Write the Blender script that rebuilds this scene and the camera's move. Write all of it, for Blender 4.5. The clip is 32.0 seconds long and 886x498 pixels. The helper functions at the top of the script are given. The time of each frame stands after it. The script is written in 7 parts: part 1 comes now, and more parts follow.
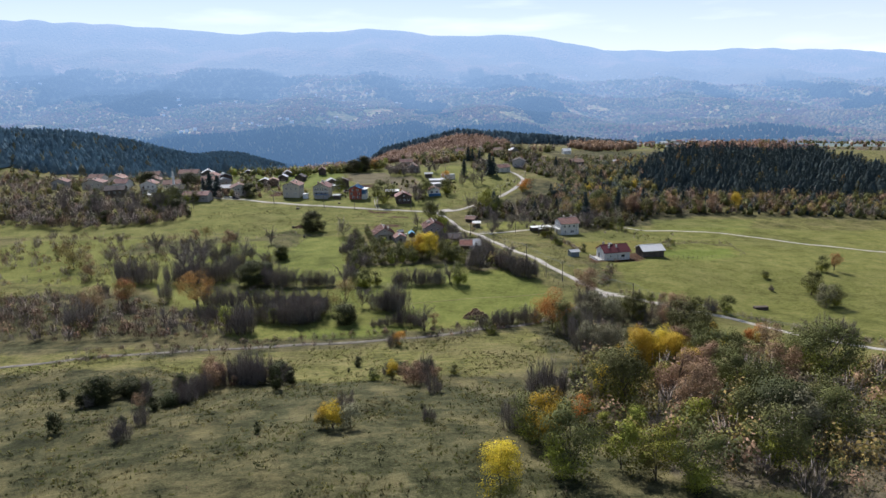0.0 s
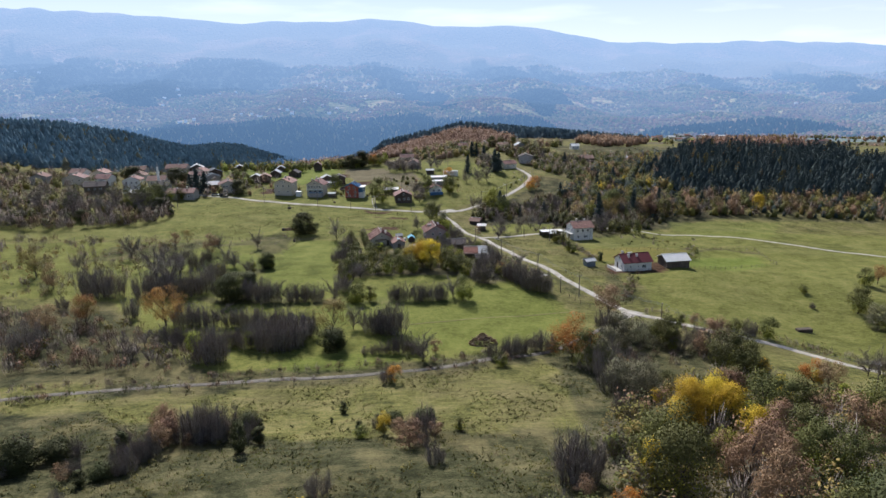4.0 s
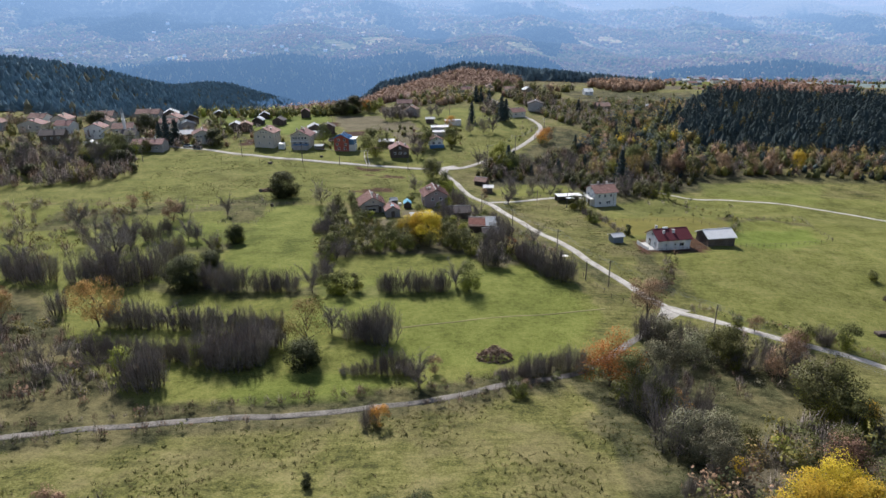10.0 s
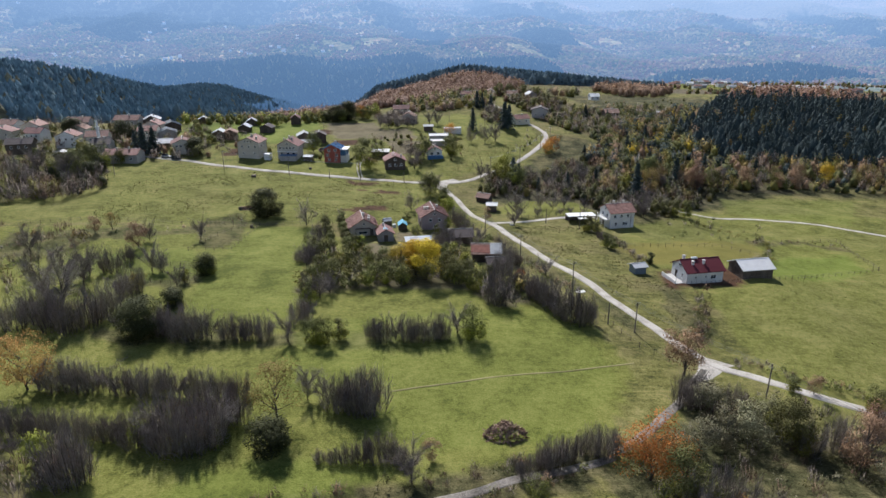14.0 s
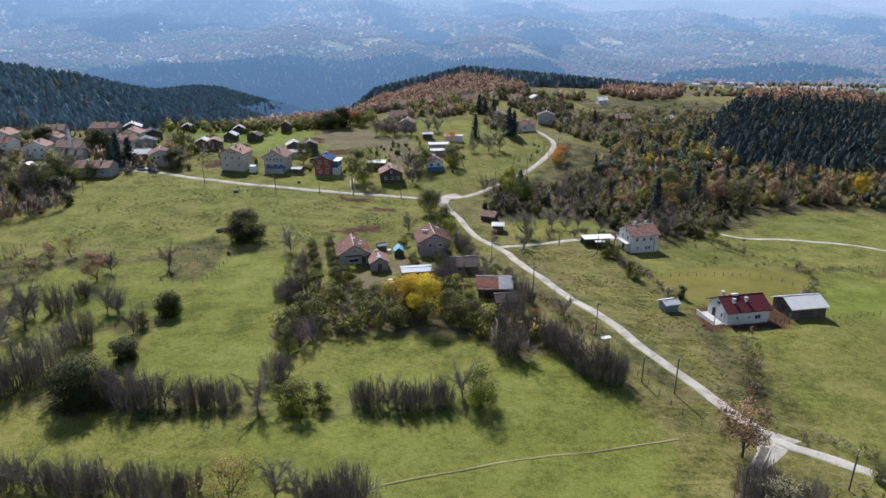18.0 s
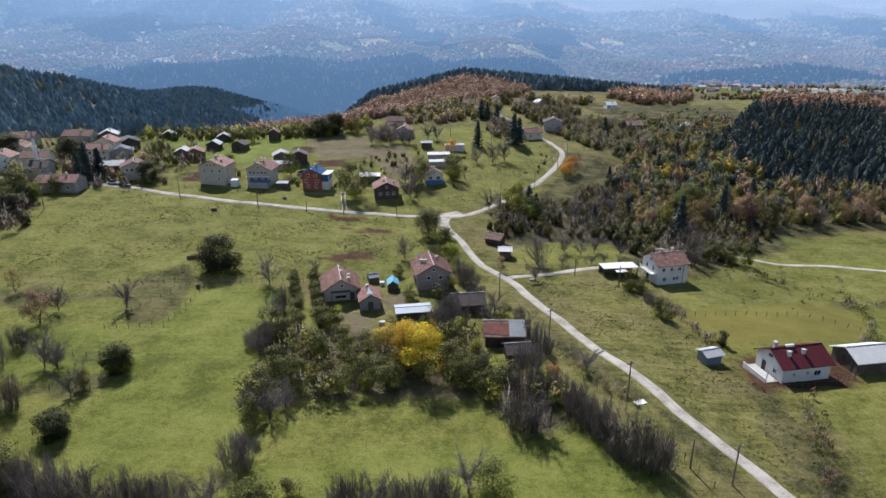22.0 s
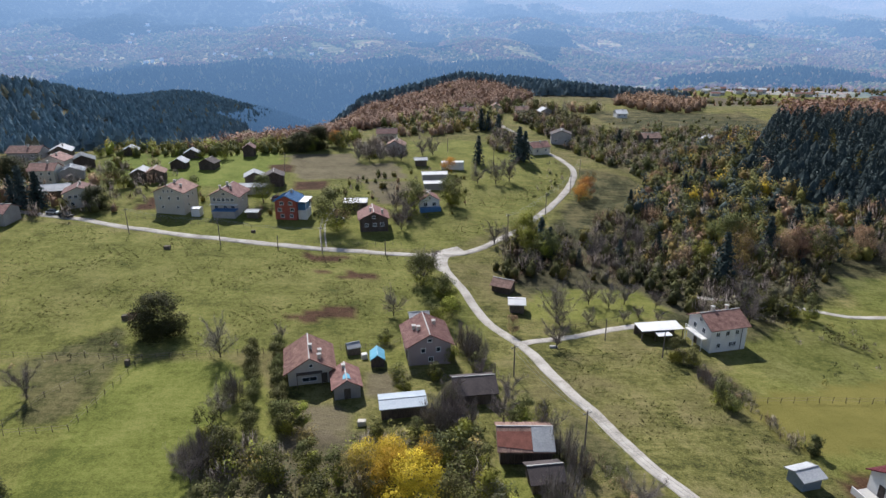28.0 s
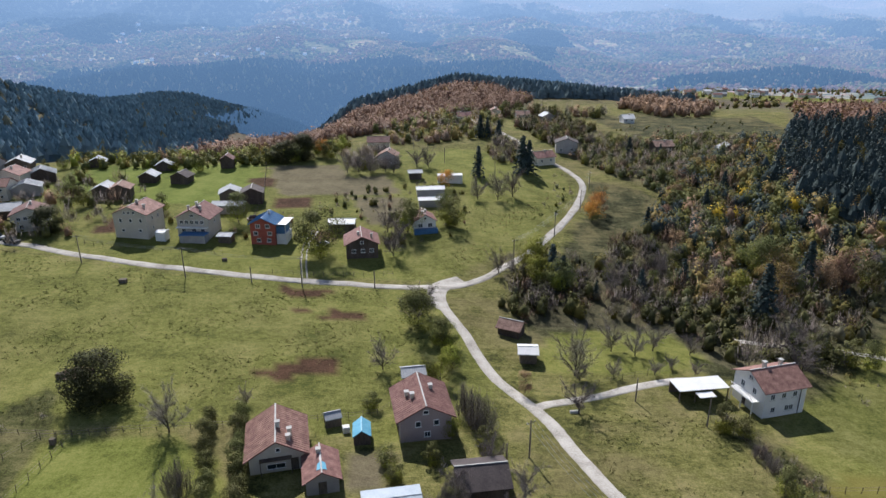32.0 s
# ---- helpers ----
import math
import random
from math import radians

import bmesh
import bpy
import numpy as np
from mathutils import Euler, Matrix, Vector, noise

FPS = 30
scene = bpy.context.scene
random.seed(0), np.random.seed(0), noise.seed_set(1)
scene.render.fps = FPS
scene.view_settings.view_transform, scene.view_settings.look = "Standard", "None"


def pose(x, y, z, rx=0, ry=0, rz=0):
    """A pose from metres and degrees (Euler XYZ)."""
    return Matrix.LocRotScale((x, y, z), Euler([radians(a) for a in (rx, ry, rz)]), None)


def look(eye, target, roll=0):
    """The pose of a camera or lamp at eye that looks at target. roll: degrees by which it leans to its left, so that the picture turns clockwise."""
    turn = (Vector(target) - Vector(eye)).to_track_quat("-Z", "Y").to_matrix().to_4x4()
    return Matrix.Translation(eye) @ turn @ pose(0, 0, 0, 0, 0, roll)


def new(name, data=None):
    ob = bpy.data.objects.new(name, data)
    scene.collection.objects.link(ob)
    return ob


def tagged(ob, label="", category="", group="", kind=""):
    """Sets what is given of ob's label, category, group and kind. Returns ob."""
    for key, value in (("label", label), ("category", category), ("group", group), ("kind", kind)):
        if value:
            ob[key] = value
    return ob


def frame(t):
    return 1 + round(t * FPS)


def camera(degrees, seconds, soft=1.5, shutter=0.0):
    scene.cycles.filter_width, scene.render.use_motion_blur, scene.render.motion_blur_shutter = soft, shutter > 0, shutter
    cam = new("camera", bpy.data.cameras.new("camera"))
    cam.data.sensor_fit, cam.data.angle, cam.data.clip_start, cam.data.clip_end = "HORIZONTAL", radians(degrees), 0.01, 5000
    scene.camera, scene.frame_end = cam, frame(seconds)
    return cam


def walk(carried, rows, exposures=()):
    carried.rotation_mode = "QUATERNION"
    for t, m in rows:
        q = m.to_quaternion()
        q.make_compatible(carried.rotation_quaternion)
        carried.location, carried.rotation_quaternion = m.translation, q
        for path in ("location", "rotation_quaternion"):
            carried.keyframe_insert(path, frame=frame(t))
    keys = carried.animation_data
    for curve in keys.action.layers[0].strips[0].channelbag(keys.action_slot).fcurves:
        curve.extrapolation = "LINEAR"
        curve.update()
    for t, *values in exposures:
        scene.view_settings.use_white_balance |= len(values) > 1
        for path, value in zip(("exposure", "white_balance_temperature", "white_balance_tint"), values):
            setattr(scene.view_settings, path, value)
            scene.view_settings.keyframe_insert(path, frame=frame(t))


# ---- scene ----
cam = camera(70.0, 32.0)
PATH = [
    (0, (-0.005, 0.017, 59.972), (0.019, 1.957, 59.49), -1.3),
    (1, (0.06, 5.739, 60.012), (0.082, 7.68, 59.531), -1.3),
    (2, (-0.013, 11.427, 59.998), (0.009, 13.369, 59.518), -1.2),
    (2.5, (-0.005, 14.289, 60.005), (0.016, 16.23, 59.524), -1.1),
    (4.5, (-0.011, 25.713, 60.051), (0.008, 27.64, 59.516), -0.9),
    (5, (0.05, 28.71, 60.073), (0.068, 30.624, 59.494), -0.8),
    (5.5, (0.042, 31.597, 60.025), (0.058, 33.493, 59.389), -0.7),
    (6, (0.019, 34.486, 59.981), (0.036, 36.37, 59.311), -0.7),
    (7, (-0.004, 40.07, 60.003), (0.014, 41.953, 59.329), -0.6),
    (8, (-0.043, 45.657, 59.97), (-0.024, 47.538, 59.292), -0.5),
    (9, (-0.032, 51.333, 59.929), (-0.014, 53.214, 59.25), -0.4),
    (10, (-0.09, 57.13, 59.96), (-0.071, 59.01, 59.278), -0.4),
    (11, (-0.077, 62.81, 59.871), (-0.057, 64.69, 59.189), -0.3),
    (12, (-0.055, 68.5, 59.921), (-0.034, 70.38, 59.24), -0.3),
    (13, (0.017, 74.265, 59.981), (0.04, 76.145, 59.299), -0.2),
    (14, (0.03, 80.155, 60.037), (0.054, 82.036, 59.357), -0.2),
    (14.5, (-0.002, 82.976, 60.054), (0.022, 84.857, 59.374), -0.2),
    (16.5, (0.08, 94.339, 60.053), (0.104, 96.22, 59.372), -0.2),
    (17, (0.027, 97.216, 59.999), (0.051, 99.097, 59.319), -0.3),
    (18, (0.019, 103.013, 60.035), (0.043, 104.894, 59.355), -0.3),
    (19, (0.034, 108.738, 60.083), (0.057, 110.618, 59.402), -0.2),
    (20, (-0.002, 114.425, 60.005), (0.022, 116.306, 59.325), -0.2),
    (21, (0.026, 120.11, 59.979), (0.052, 121.991, 59.3), -0.2),
    (22, (-0.005, 125.877, 59.984), (0.022, 127.757, 59.305), -0.2),
    (23, (-0.016, 131.559, 60.021), (0.014, 133.44, 59.342), -0.1),
    (24, (0.025, 137.251, 60.024), (0.057, 139.133, 59.346), -0.1),
    (25, (-0.03, 143.047, 60.001), (0.004, 144.929, 59.324), -0.1),
    (25.5, (-0.034, 145.868, 59.994), (0.001, 147.749, 59.316), -0.0),
    (27.5, (-0.003, 157.296, 59.993), (0.039, 159.178, 59.317), -0.1),
    (28, (-0.007, 160.147, 60.018), (0.035, 162.029, 59.342), -0.2),
    (29, (-0.007, 165.866, 59.994), (0.039, 167.747, 59.317), -0.1),
    (30, (0.008, 171.594, 60.019), (0.058, 173.475, 59.341), -0.3),
    (31, (0.002, 177.314, 60.009), (0.055, 179.195, 59.33), -0.3),
    (32, (0.001, 183.086, 59.944), (0.058, 184.966, 59.267), -0.2),
]
walk(cam, [(t, look(eye, target, roll)) for t, eye, target, roll in PATH], [(0, 0.41, 5820, 13), (5, 0.42, 5820, 13), (7, 0.5, 5800, 13), (14, 0.53, 5800, 13), (20, 0.49, 5810, 13), (32, 0.46, 5800, 13)])

# ---- daylight: late morning in autumn, the sun ahead of the camera and a little to its left ----
SUN_EL, SUN_AZ = radians(43), radians(-17)
world = bpy.data.worlds.new("sky")
scene.world = world
world.use_nodes = True
wn = world.node_tree
sky = wn.nodes.new("ShaderNodeTexSky")
sky.sky_type, sky.sun_disc, sky.sun_elevation, sky.sun_rotation = "NISHITA", False, SUN_EL, SUN_AZ
sky.air_density, sky.dust_density, sky.ozone_density = 1.0, 0.3, 1.5
background = wn.nodes["Background"]
background.inputs["Strength"].default_value = 0.06
# thin fair-weather cloud, stretched flat towards the horizon
cloud_at, cloud_map, cloud_noise, cloud_ramp, cloud_mix = (wn.nodes.new("ShaderNode" + k) for k in ("TexCoord", "Mapping", "TexNoise", "ValToRGB", "Mix"))
cloud_map.inputs["Scale"].default_value, cloud_map.inputs["Location"].default_value = (2.2, 2.2, 15), (0.35, 0.2, 0)
cloud_noise.inputs["Scale"].default_value, cloud_noise.inputs["Detail"].default_value = 1.7, 7
cloud_ramp.color_ramp.elements[0].position, cloud_ramp.color_ramp.elements[1].position = 0.5, 0.72
cloud_ramp.color_ramp.elements[1].color = (0.7, 0.7, 0.7, 1)
cloud_mix.data_type = "RGBA"
cloud_mix.inputs["B"].default_value = (14.5, 15.2, 15.8, 1)
wn.links.new(cloud_at.outputs["Generated"], cloud_map.inputs["Vector"])
wn.links.new(cloud_map.outputs["Vector"], cloud_noise.inputs["Vector"])
wn.links.new(cloud_noise.outputs["Fac"], cloud_ramp.inputs["Fac"])
up_xyz, low_sky, cover_sky = (wn.nodes.new("ShaderNode" + k) for k in ("SeparateXYZ", "MapRange", "Math"))
low_sky.inputs["From Min"].default_value, low_sky.inputs["From Max"].default_value = 0.0, 0.26
low_sky.inputs["To Min"].default_value, low_sky.inputs["To Max"].default_value = 0.75, 0.0
cover_sky.operation, cover_sky.use_clamp = "MULTIPLY_ADD", True
wn.links.new(cloud_at.outputs["Generated"], up_xyz.inputs[0])
wn.links.new(up_xyz.outputs["Z"], low_sky.inputs["Value"])
wn.links.new(cloud_ramp.outputs["Color"], cover_sky.inputs[0])
cover_sky.inputs[1].default_value = 0.55
wn.links.new(low_sky.outputs[0], cover_sky.inputs[2])
wn.links.new(cover_sky.outputs[0], cloud_mix.inputs["Factor"])
wn.links.new(sky.outputs["Color"], cloud_mix.inputs["A"])
wn.links.new(cloud_mix.outputs["Result"], background.inputs["Color"])
sun = new("sun", bpy.data.lights.new("sun", "SUN"))
sun.data.energy, sun.data.angle, sun.data.color = 5.0, radians(0.53), (1.0, 0.92, 0.80)
sun.matrix_world = look((0, 0, 300), Vector((0, 0, 300)) - Vector((math.sin(SUN_AZ) * math.cos(SUN_EL), math.cos(SUN_AZ) * math.cos(SUN_EL), math.sin(SUN_EL))))


# ---- materials ----
def material(name, colours, scale=1.0, rough=0.85, bump=0.0, fine=8.0, metal=0.0, vary=0.0, through_light=0.0, coords="Object", stretch=None, spec=0.3, island=0.0):
    """A surface of two or more colours mixed by noise at two sizes, with fine relief."""
    m = bpy.data.materials.new(name)
    m.use_nodes = True
    t = m.node_tree
    b = t.nodes["Principled BSDF"]
    b.inputs["Roughness"].default_value, b.inputs["Metallic"].default_value = rough, metal
    b.inputs["Specular IOR Level"].default_value = spec
    co = t.nodes.new("ShaderNodeTexCoord")
    out = co.outputs["Object"]
    if coords == "World":
        out = t.nodes.new("ShaderNodeNewGeometry").outputs["Position"]
    if stretch:
        mp = t.nodes.new("ShaderNodeMapping")
        mp.inputs["Scale"].default_value = stretch
        t.links.new(out, mp.inputs["Vector"])
        out = mp.outputs["Vector"]
    big, small = t.nodes.new("ShaderNodeTexNoise"), t.nodes.new("ShaderNodeTexNoise")
    big.inputs["Scale"].default_value, small.inputs["Scale"].default_value = scale, scale * fine
    big.inputs["Detail"].default_value, small.inputs["Detail"].default_value = 3, 3
    mix = t.nodes.new("ShaderNodeMath")
    mix.operation = "MULTIPLY_ADD"
    mix.inputs[1].default_value = 0.5
    t.links.new(small.outputs["Fac"], mix.inputs[0])
    half = t.nodes.new("ShaderNodeMath")
    half.operation = "MULTIPLY"
    half.inputs[1].default_value = 0.5
    t.links.new(big.outputs["Fac"], half.inputs[0])
    t.links.new(half.outputs[0], mix.inputs[2])
    for n in (big, small):
        t.links.new(out, n.inputs["Vector"])
    ramp = t.nodes.new("ShaderNodeValToRGB")
    e = ramp.color_ramp.elements
    while len(e) < len(colours):
        e.new(0.5)
    for k, c in enumerate(colours):
        e[k].position = 0.34 + 0.32 * k / max(1, len(colours) - 1)
        e[k].color = (*c, 1)
    t.links.new(mix.outputs[0], ramp.inputs["Fac"])
    colour = ramp.outputs["Color"]
    if vary:
        info, hsv = t.nodes.new("ShaderNodeObjectInfo"), t.nodes.new("ShaderNodeHueSaturation")
        val, hue = t.nodes.new("ShaderNodeMapRange"), t.nodes.new("ShaderNodeMapRange")
        val.inputs["To Min"].default_value, val.inputs["To Max"].default_value = 1 - vary, 1 + vary
        hue.inputs["To Min"].default_value, hue.inputs["To Max"].default_value = 0.5 - 0.06 * vary, 0.5 + 0.06 * vary
        t.links.new(info.outputs["Random"], val.inputs["Value"])
        t.links.new(info.outputs["Random"], hue.inputs["Value"])
        t.links.new(val.outputs[0], hsv.inputs["Value"])
        t.links.new(hue.outputs[0], hsv.inputs["Hue"])
        t.links.new(colour, hsv.inputs["Color"])
        colour = hsv.outputs["Color"]
    if island:
        geo, lift, each = t.nodes.new("ShaderNodeNewGeometry"), t.nodes.new("ShaderNodeMapRange"), t.nodes.new("ShaderNodeHueSaturation")
        lift.inputs["To Min"].default_value, lift.inputs["To Max"].default_value = 1 - island, 1 + island
        t.links.new(geo.outputs["Random Per Island"], lift.inputs["Value"])
        t.links.new(lift.outputs[0], each.inputs["Value"])
        t.links.new(colour, each.inputs["Color"])
        colour = each.outputs["Color"]
    t.links.new(colour, b.inputs["Base Color"])
    if bump:
        bp = t.nodes.new("ShaderNodeBump")
        bp.inputs["Strength"].default_value, bp.inputs["Distance"].default_value = 0.8, bump
        t.links.new(mix.outputs[0], bp.inputs["Height"])
        t.links.new(bp.outputs["Normal"], b.inputs["Normal"])
    if through_light:
        tr, ad = t.nodes.new("ShaderNodeBsdfTranslucent"), t.nodes.new("ShaderNodeMixShader")
        ad.inputs["Fac"].default_value = through_light
        t.links.new(colour, tr.inputs["Color"])
        t.links.new(b.outputs[0], ad.inputs[1])
        t.links.new(tr.outputs[0], ad.inputs[2])
        t.links.new(ad.outputs[0], t.nodes["Material Output"].inputs["Surface"])
    return m


def leaf(name, a, b, through_light=0.16):
    return material(name, [a, b], 0.9, 0.7, 0, 6, vary=0.25, through_light=through_light, spec=0.1, island=0.16)


M = dict(
    bark=material("bark", [(0.045, 0.036, 0.03), (0.13, 0.11, 0.095)], 2.0, 0.95, 0.02, spec=0.1),
    twig=material("twig", [(0.155, 0.13, 0.116), (0.3, 0.262, 0.236)], 0.8, 0.95, 0, vary=0.25, island=0.3, spec=0.1),
    twig_warm=material("twig_warm", [(0.115, 0.08, 0.06), (0.235, 0.168, 0.12)], 0.8, 0.95, 0, vary=0.25, island=0.3, spec=0.1),
    yellow=leaf("leaf_yellow", (0.44, 0.315, 0.022), (0.66, 0.48, 0.06), 0.42),
    gold=leaf("leaf_gold", (0.21, 0.155, 0.05), (0.33, 0.245, 0.085)),
    orange=leaf("leaf_orange", (0.42, 0.15, 0.035), (0.54, 0.27, 0.06), 0.35),
    amber=leaf("leaf_amber", (0.3, 0.14, 0.05), (0.44, 0.235, 0.09), 0.25),
    rust=leaf("leaf_rust", (0.22, 0.13, 0.08), (0.37, 0.25, 0.155)),
    beech=leaf("leaf_beech", (0.22, 0.142, 0.096), (0.35, 0.24, 0.168)),
    olive=leaf("leaf_olive", (0.12, 0.115, 0.03), (0.25, 0.22, 0.06)),
    green=leaf("leaf_green", (0.075, 0.083, 0.028), (0.16, 0.16, 0.055)),
    lime=leaf("leaf_lime", (0.17, 0.19, 0.025), (0.31, 0.31, 0.055)),
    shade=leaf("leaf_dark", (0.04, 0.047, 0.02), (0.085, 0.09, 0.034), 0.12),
    path=material("trodden_grass", [(0.15, 0.14, 0.06), (0.24, 0.22, 0.11)], 0.4, 0.95, 0.01, 9, coords="World", spec=0.1),
    sage=leaf("leaf_sage", (0.145, 0.142, 0.085), (0.25, 0.235, 0.14)),
    needle=leaf("needles", (0.03, 0.045, 0.042), (0.072, 0.095, 0.084), 0.1),
    pine=material("pine_needles", [(0.036, 0.052, 0.053), (0.074, 0.097, 0.092)], 0.08, 0.8, 0, 12, coords="World", spec=0.1, island=0.14),
    gravel=material("gravel", [(0.2, 0.185, 0.16), (0.38, 0.355, 0.315), (0.49, 0.46, 0.42)], 0.35, 0.95, 0.03, 14, coords="World", spec=0.1),
    lane=material("lane_dirt", [(0.06, 0.056, 0.045), (0.145, 0.132, 0.115), (0.25, 0.23, 0.205)], 0.3, 0.95, 0.03, 12, coords="World", spec=0.1),
    tile=material("roof_tile", [(0.1, 0.05, 0.044), (0.21, 0.108, 0.09), (0.33, 0.19, 0.16)], 1.1, 0.8, 0.03, 9, vary=0.18),
    tile_old=material("roof_tile_old", [(0.09, 0.055, 0.047), (0.2, 0.12, 0.1), (0.31, 0.2, 0.165)], 1.1, 0.9, 0.03, 9, vary=0.25),
    tile_red=material("roof_tile_red", [(0.08, 0.012, 0.018), (0.12, 0.019, 0.026)], 0.4, 0.55, 0.0, 10),
    tile_dark=material("roof_dark", [(0.05, 0.042, 0.042), (0.11, 0.09, 0.085)], 0.6, 0.85, 0.0, 10, vary=0.25),
    tin=material("sheet_metal", [(0.26, 0.275, 0.29), (0.42, 0.43, 0.44)], 0.5, 0.75, 0.0, 9, metal=0.2, vary=0.15),
    tin_white=material("sheet_white", [(0.55, 0.55, 0.545), (0.68, 0.68, 0.67)], 0.6, 0.6, 0.0, 8),
    tin_blue=material("sheet_blue", [(0.05, 0.13, 0.26), (0.08, 0.19, 0.36)], 0.6, 0.5, 0.0, 8),
    tin_grey=material("sheet_grey_blue", [(0.16, 0.2, 0.24), (0.24, 0.28, 0.32)], 0.6, 0.6, 0.0, 8),
    tin_pale=material("sheet_pale_blue", [(0.28, 0.33, 0.38), (0.38, 0.43, 0.48)], 0.5, 0.6, 0.0, 9),
    rusty=material("rusty_sheet", [(0.14, 0.05, 0.035), (0.26, 0.1, 0.07)], 1.2, 0.8, 0.0, 6),
    tarp=material("blue_tarp", [(0.09, 0.30, 0.44), (0.2, 0.45, 0.58)], 1.2, 0.45, 0.02, 6),
    plaster=material("plaster_white", [(0.62, 0.61, 0.58), (0.78, 0.77, 0.74)], 0.5, 0.9, 0.004, 14, vary=0.06),
    plaster_cream=material("plaster_cream", [(0.50, 0.46, 0.38), (0.62, 0.58, 0.5)], 0.5, 0.9, 0.004, 14, vary=0.12),
    plaster_grey=material("plaster_grey", [(0.27, 0.255, 0.25), (0.4, 0.38, 0.37)], 0.5, 0.9, 0.004, 14, vary=0.15),
    plaster_rose=material("plaster_rose", [(0.3, 0.24, 0.235), (0.4, 0.33, 0.32)], 0.5, 0.9, 0.004, 14),
    brick_red=material("wall_red", [(0.28, 0.07, 0.05), (0.38, 0.11, 0.08)], 0.8, 0.9, 0.004, 14),
    timber=material("old_timber", [(0.055, 0.042, 0.033), (0.15, 0.12, 0.1)], 0.9, 0.9, 0.01, 8, vary=0.3, stretch=(1, 1, 0.15)),
    timber_light=material("pole_wood", [(0.13, 0.11, 0.09), (0.26, 0.22, 0.19)], 1.2, 0.9, 0.01, 8, stretch=(1, 1, 0.1)),
    concrete=material("concrete", [(0.36, 0.35, 0.33), (0.5, 0.49, 0.46)], 0.8, 0.9, 0.005, 10),
    frame_white=material("frame_white", [(0.72, 0.72, 0.71), (0.8, 0.8, 0.79)], 2, 0.5),
    dark_metal=material("dark_metal", [(0.03, 0.03, 0.032), (0.07, 0.07, 0.07)], 2, 0.5),
    straw=material("dry_stack", [(0.18, 0.12, 0.09), (0.34, 0.24, 0.18)], 0.8, 0.95, 0.05, 9),
)
glass = bpy.data.materials.new("window_glass")
glass.use_nodes = True
gb = glass.node_tree.nodes["Principled BSDF"]
gb.inputs["Base Color"].default_value, gb.inputs["Roughness"].default_value = (0.03, 0.04, 0.05, 1), 0.06
gb.inputs["Specular IOR Level"].default_value = 0.6
M["glass"] = glass


# ---- mesh helpers ----
def mesh_of(name, verts, faces, mats, slots=None, smooth=False):
    me = bpy.data.meshes.new(name)
    me.from_pydata([tuple(v) for v in verts] if not isinstance(verts, np.ndarray) else verts.tolist(), [], faces if isinstance(faces, list) else faces.tolist())
    for m in mats if isinstance(mats, (list, tuple)) else [mats]:
        me.materials.append(m)
    if slots is not None:
        me.polygons.foreach_set("material_index", np.asarray(slots, np.int32))
    if smooth:
        me.polygons.foreach_set("use_smooth", np.ones(len(me.polygons), bool))
    me.update()
    return me


def part(name, bm, mat, parent, label=""):
    """Links a bmesh or a mesh as one mesh object under a thing or a part."""
    if isinstance(bm, bmesh.types.BMesh):
        me = bpy.data.meshes.new(name)
        bm.to_mesh(me)
        bm.free()
    else:
        me = bm
    if mat and not me.materials:
        me.materials.append(mat)
    ob = new(name, me)
    ob.parent = parent
    return tagged(ob, label)


def thing(name, m, label, category, group="", kind=""):
    ob = new(name)
    ob.empty_display_size = 0.3
    ob.matrix_world = m
    return tagged(ob, label, category, group, kind)


def box(bm, x0, x1, y0, y1, z0, z1, bevel=0.0):
    vs = [bm.verts.new(c) for c in ((x0, y0, z0), (x1, y0, z0), (x1, y1, z0), (x0, y1, z0), (x0, y0, z1), (x1, y0, z1), (x1, y1, z1), (x0, y1, z1))]
    fs = [bm.faces.new([vs[i] for i in q]) for q in ((3, 2, 1, 0), (4, 5, 6, 7), (0, 1, 5, 4), (1, 2, 6, 5), (2, 3, 7, 6), (3, 0, 4, 7))]
    if bevel:
        bmesh.ops.bevel(bm, geom=list({e for f in fs for e in f.edges}), offset=bevel, segments=1, affect="EDGES")
    return bm


def tube(points, radii, sides=5):
    """Verts and faces of a tapered tube along points."""
    vs, fs = [], []
    n = len(points)
    for k, (p, r) in enumerate(zip(points, radii)):
        p = Vector(p)
        d = (Vector(points[min(k + 1, n - 1)]) - Vector(points[max(k - 1, 0)])).normalized()
        a = d.orthogonal().normalized()
        c = d.cross(a)
        vs += [tuple(p + r * (math.cos(2 * math.pi * s / sides) * a + math.sin(2 * math.pi * s / sides) * c)) for s in range(sides)]
    for k in range(n - 1):
        for s in range(sides):
            fs.append((k * sides + s, k * sides + (s + 1) % sides, (k + 1) * sides + (s + 1) % sides, (k + 1) * sides + s))
    fs.append(tuple(range(sides))[::-1])
    fs.append(tuple((n - 1) * sides + s for s in range(sides)))
    return vs, fs


def gather(pieces):
    """Joins (verts, faces) pairs."""
    vs, fs = [], []
    for v, f in pieces:
        o = len(vs)
        vs += list(v)
        fs += [tuple(i + o for i in q) for q in f]
    return vs, fs


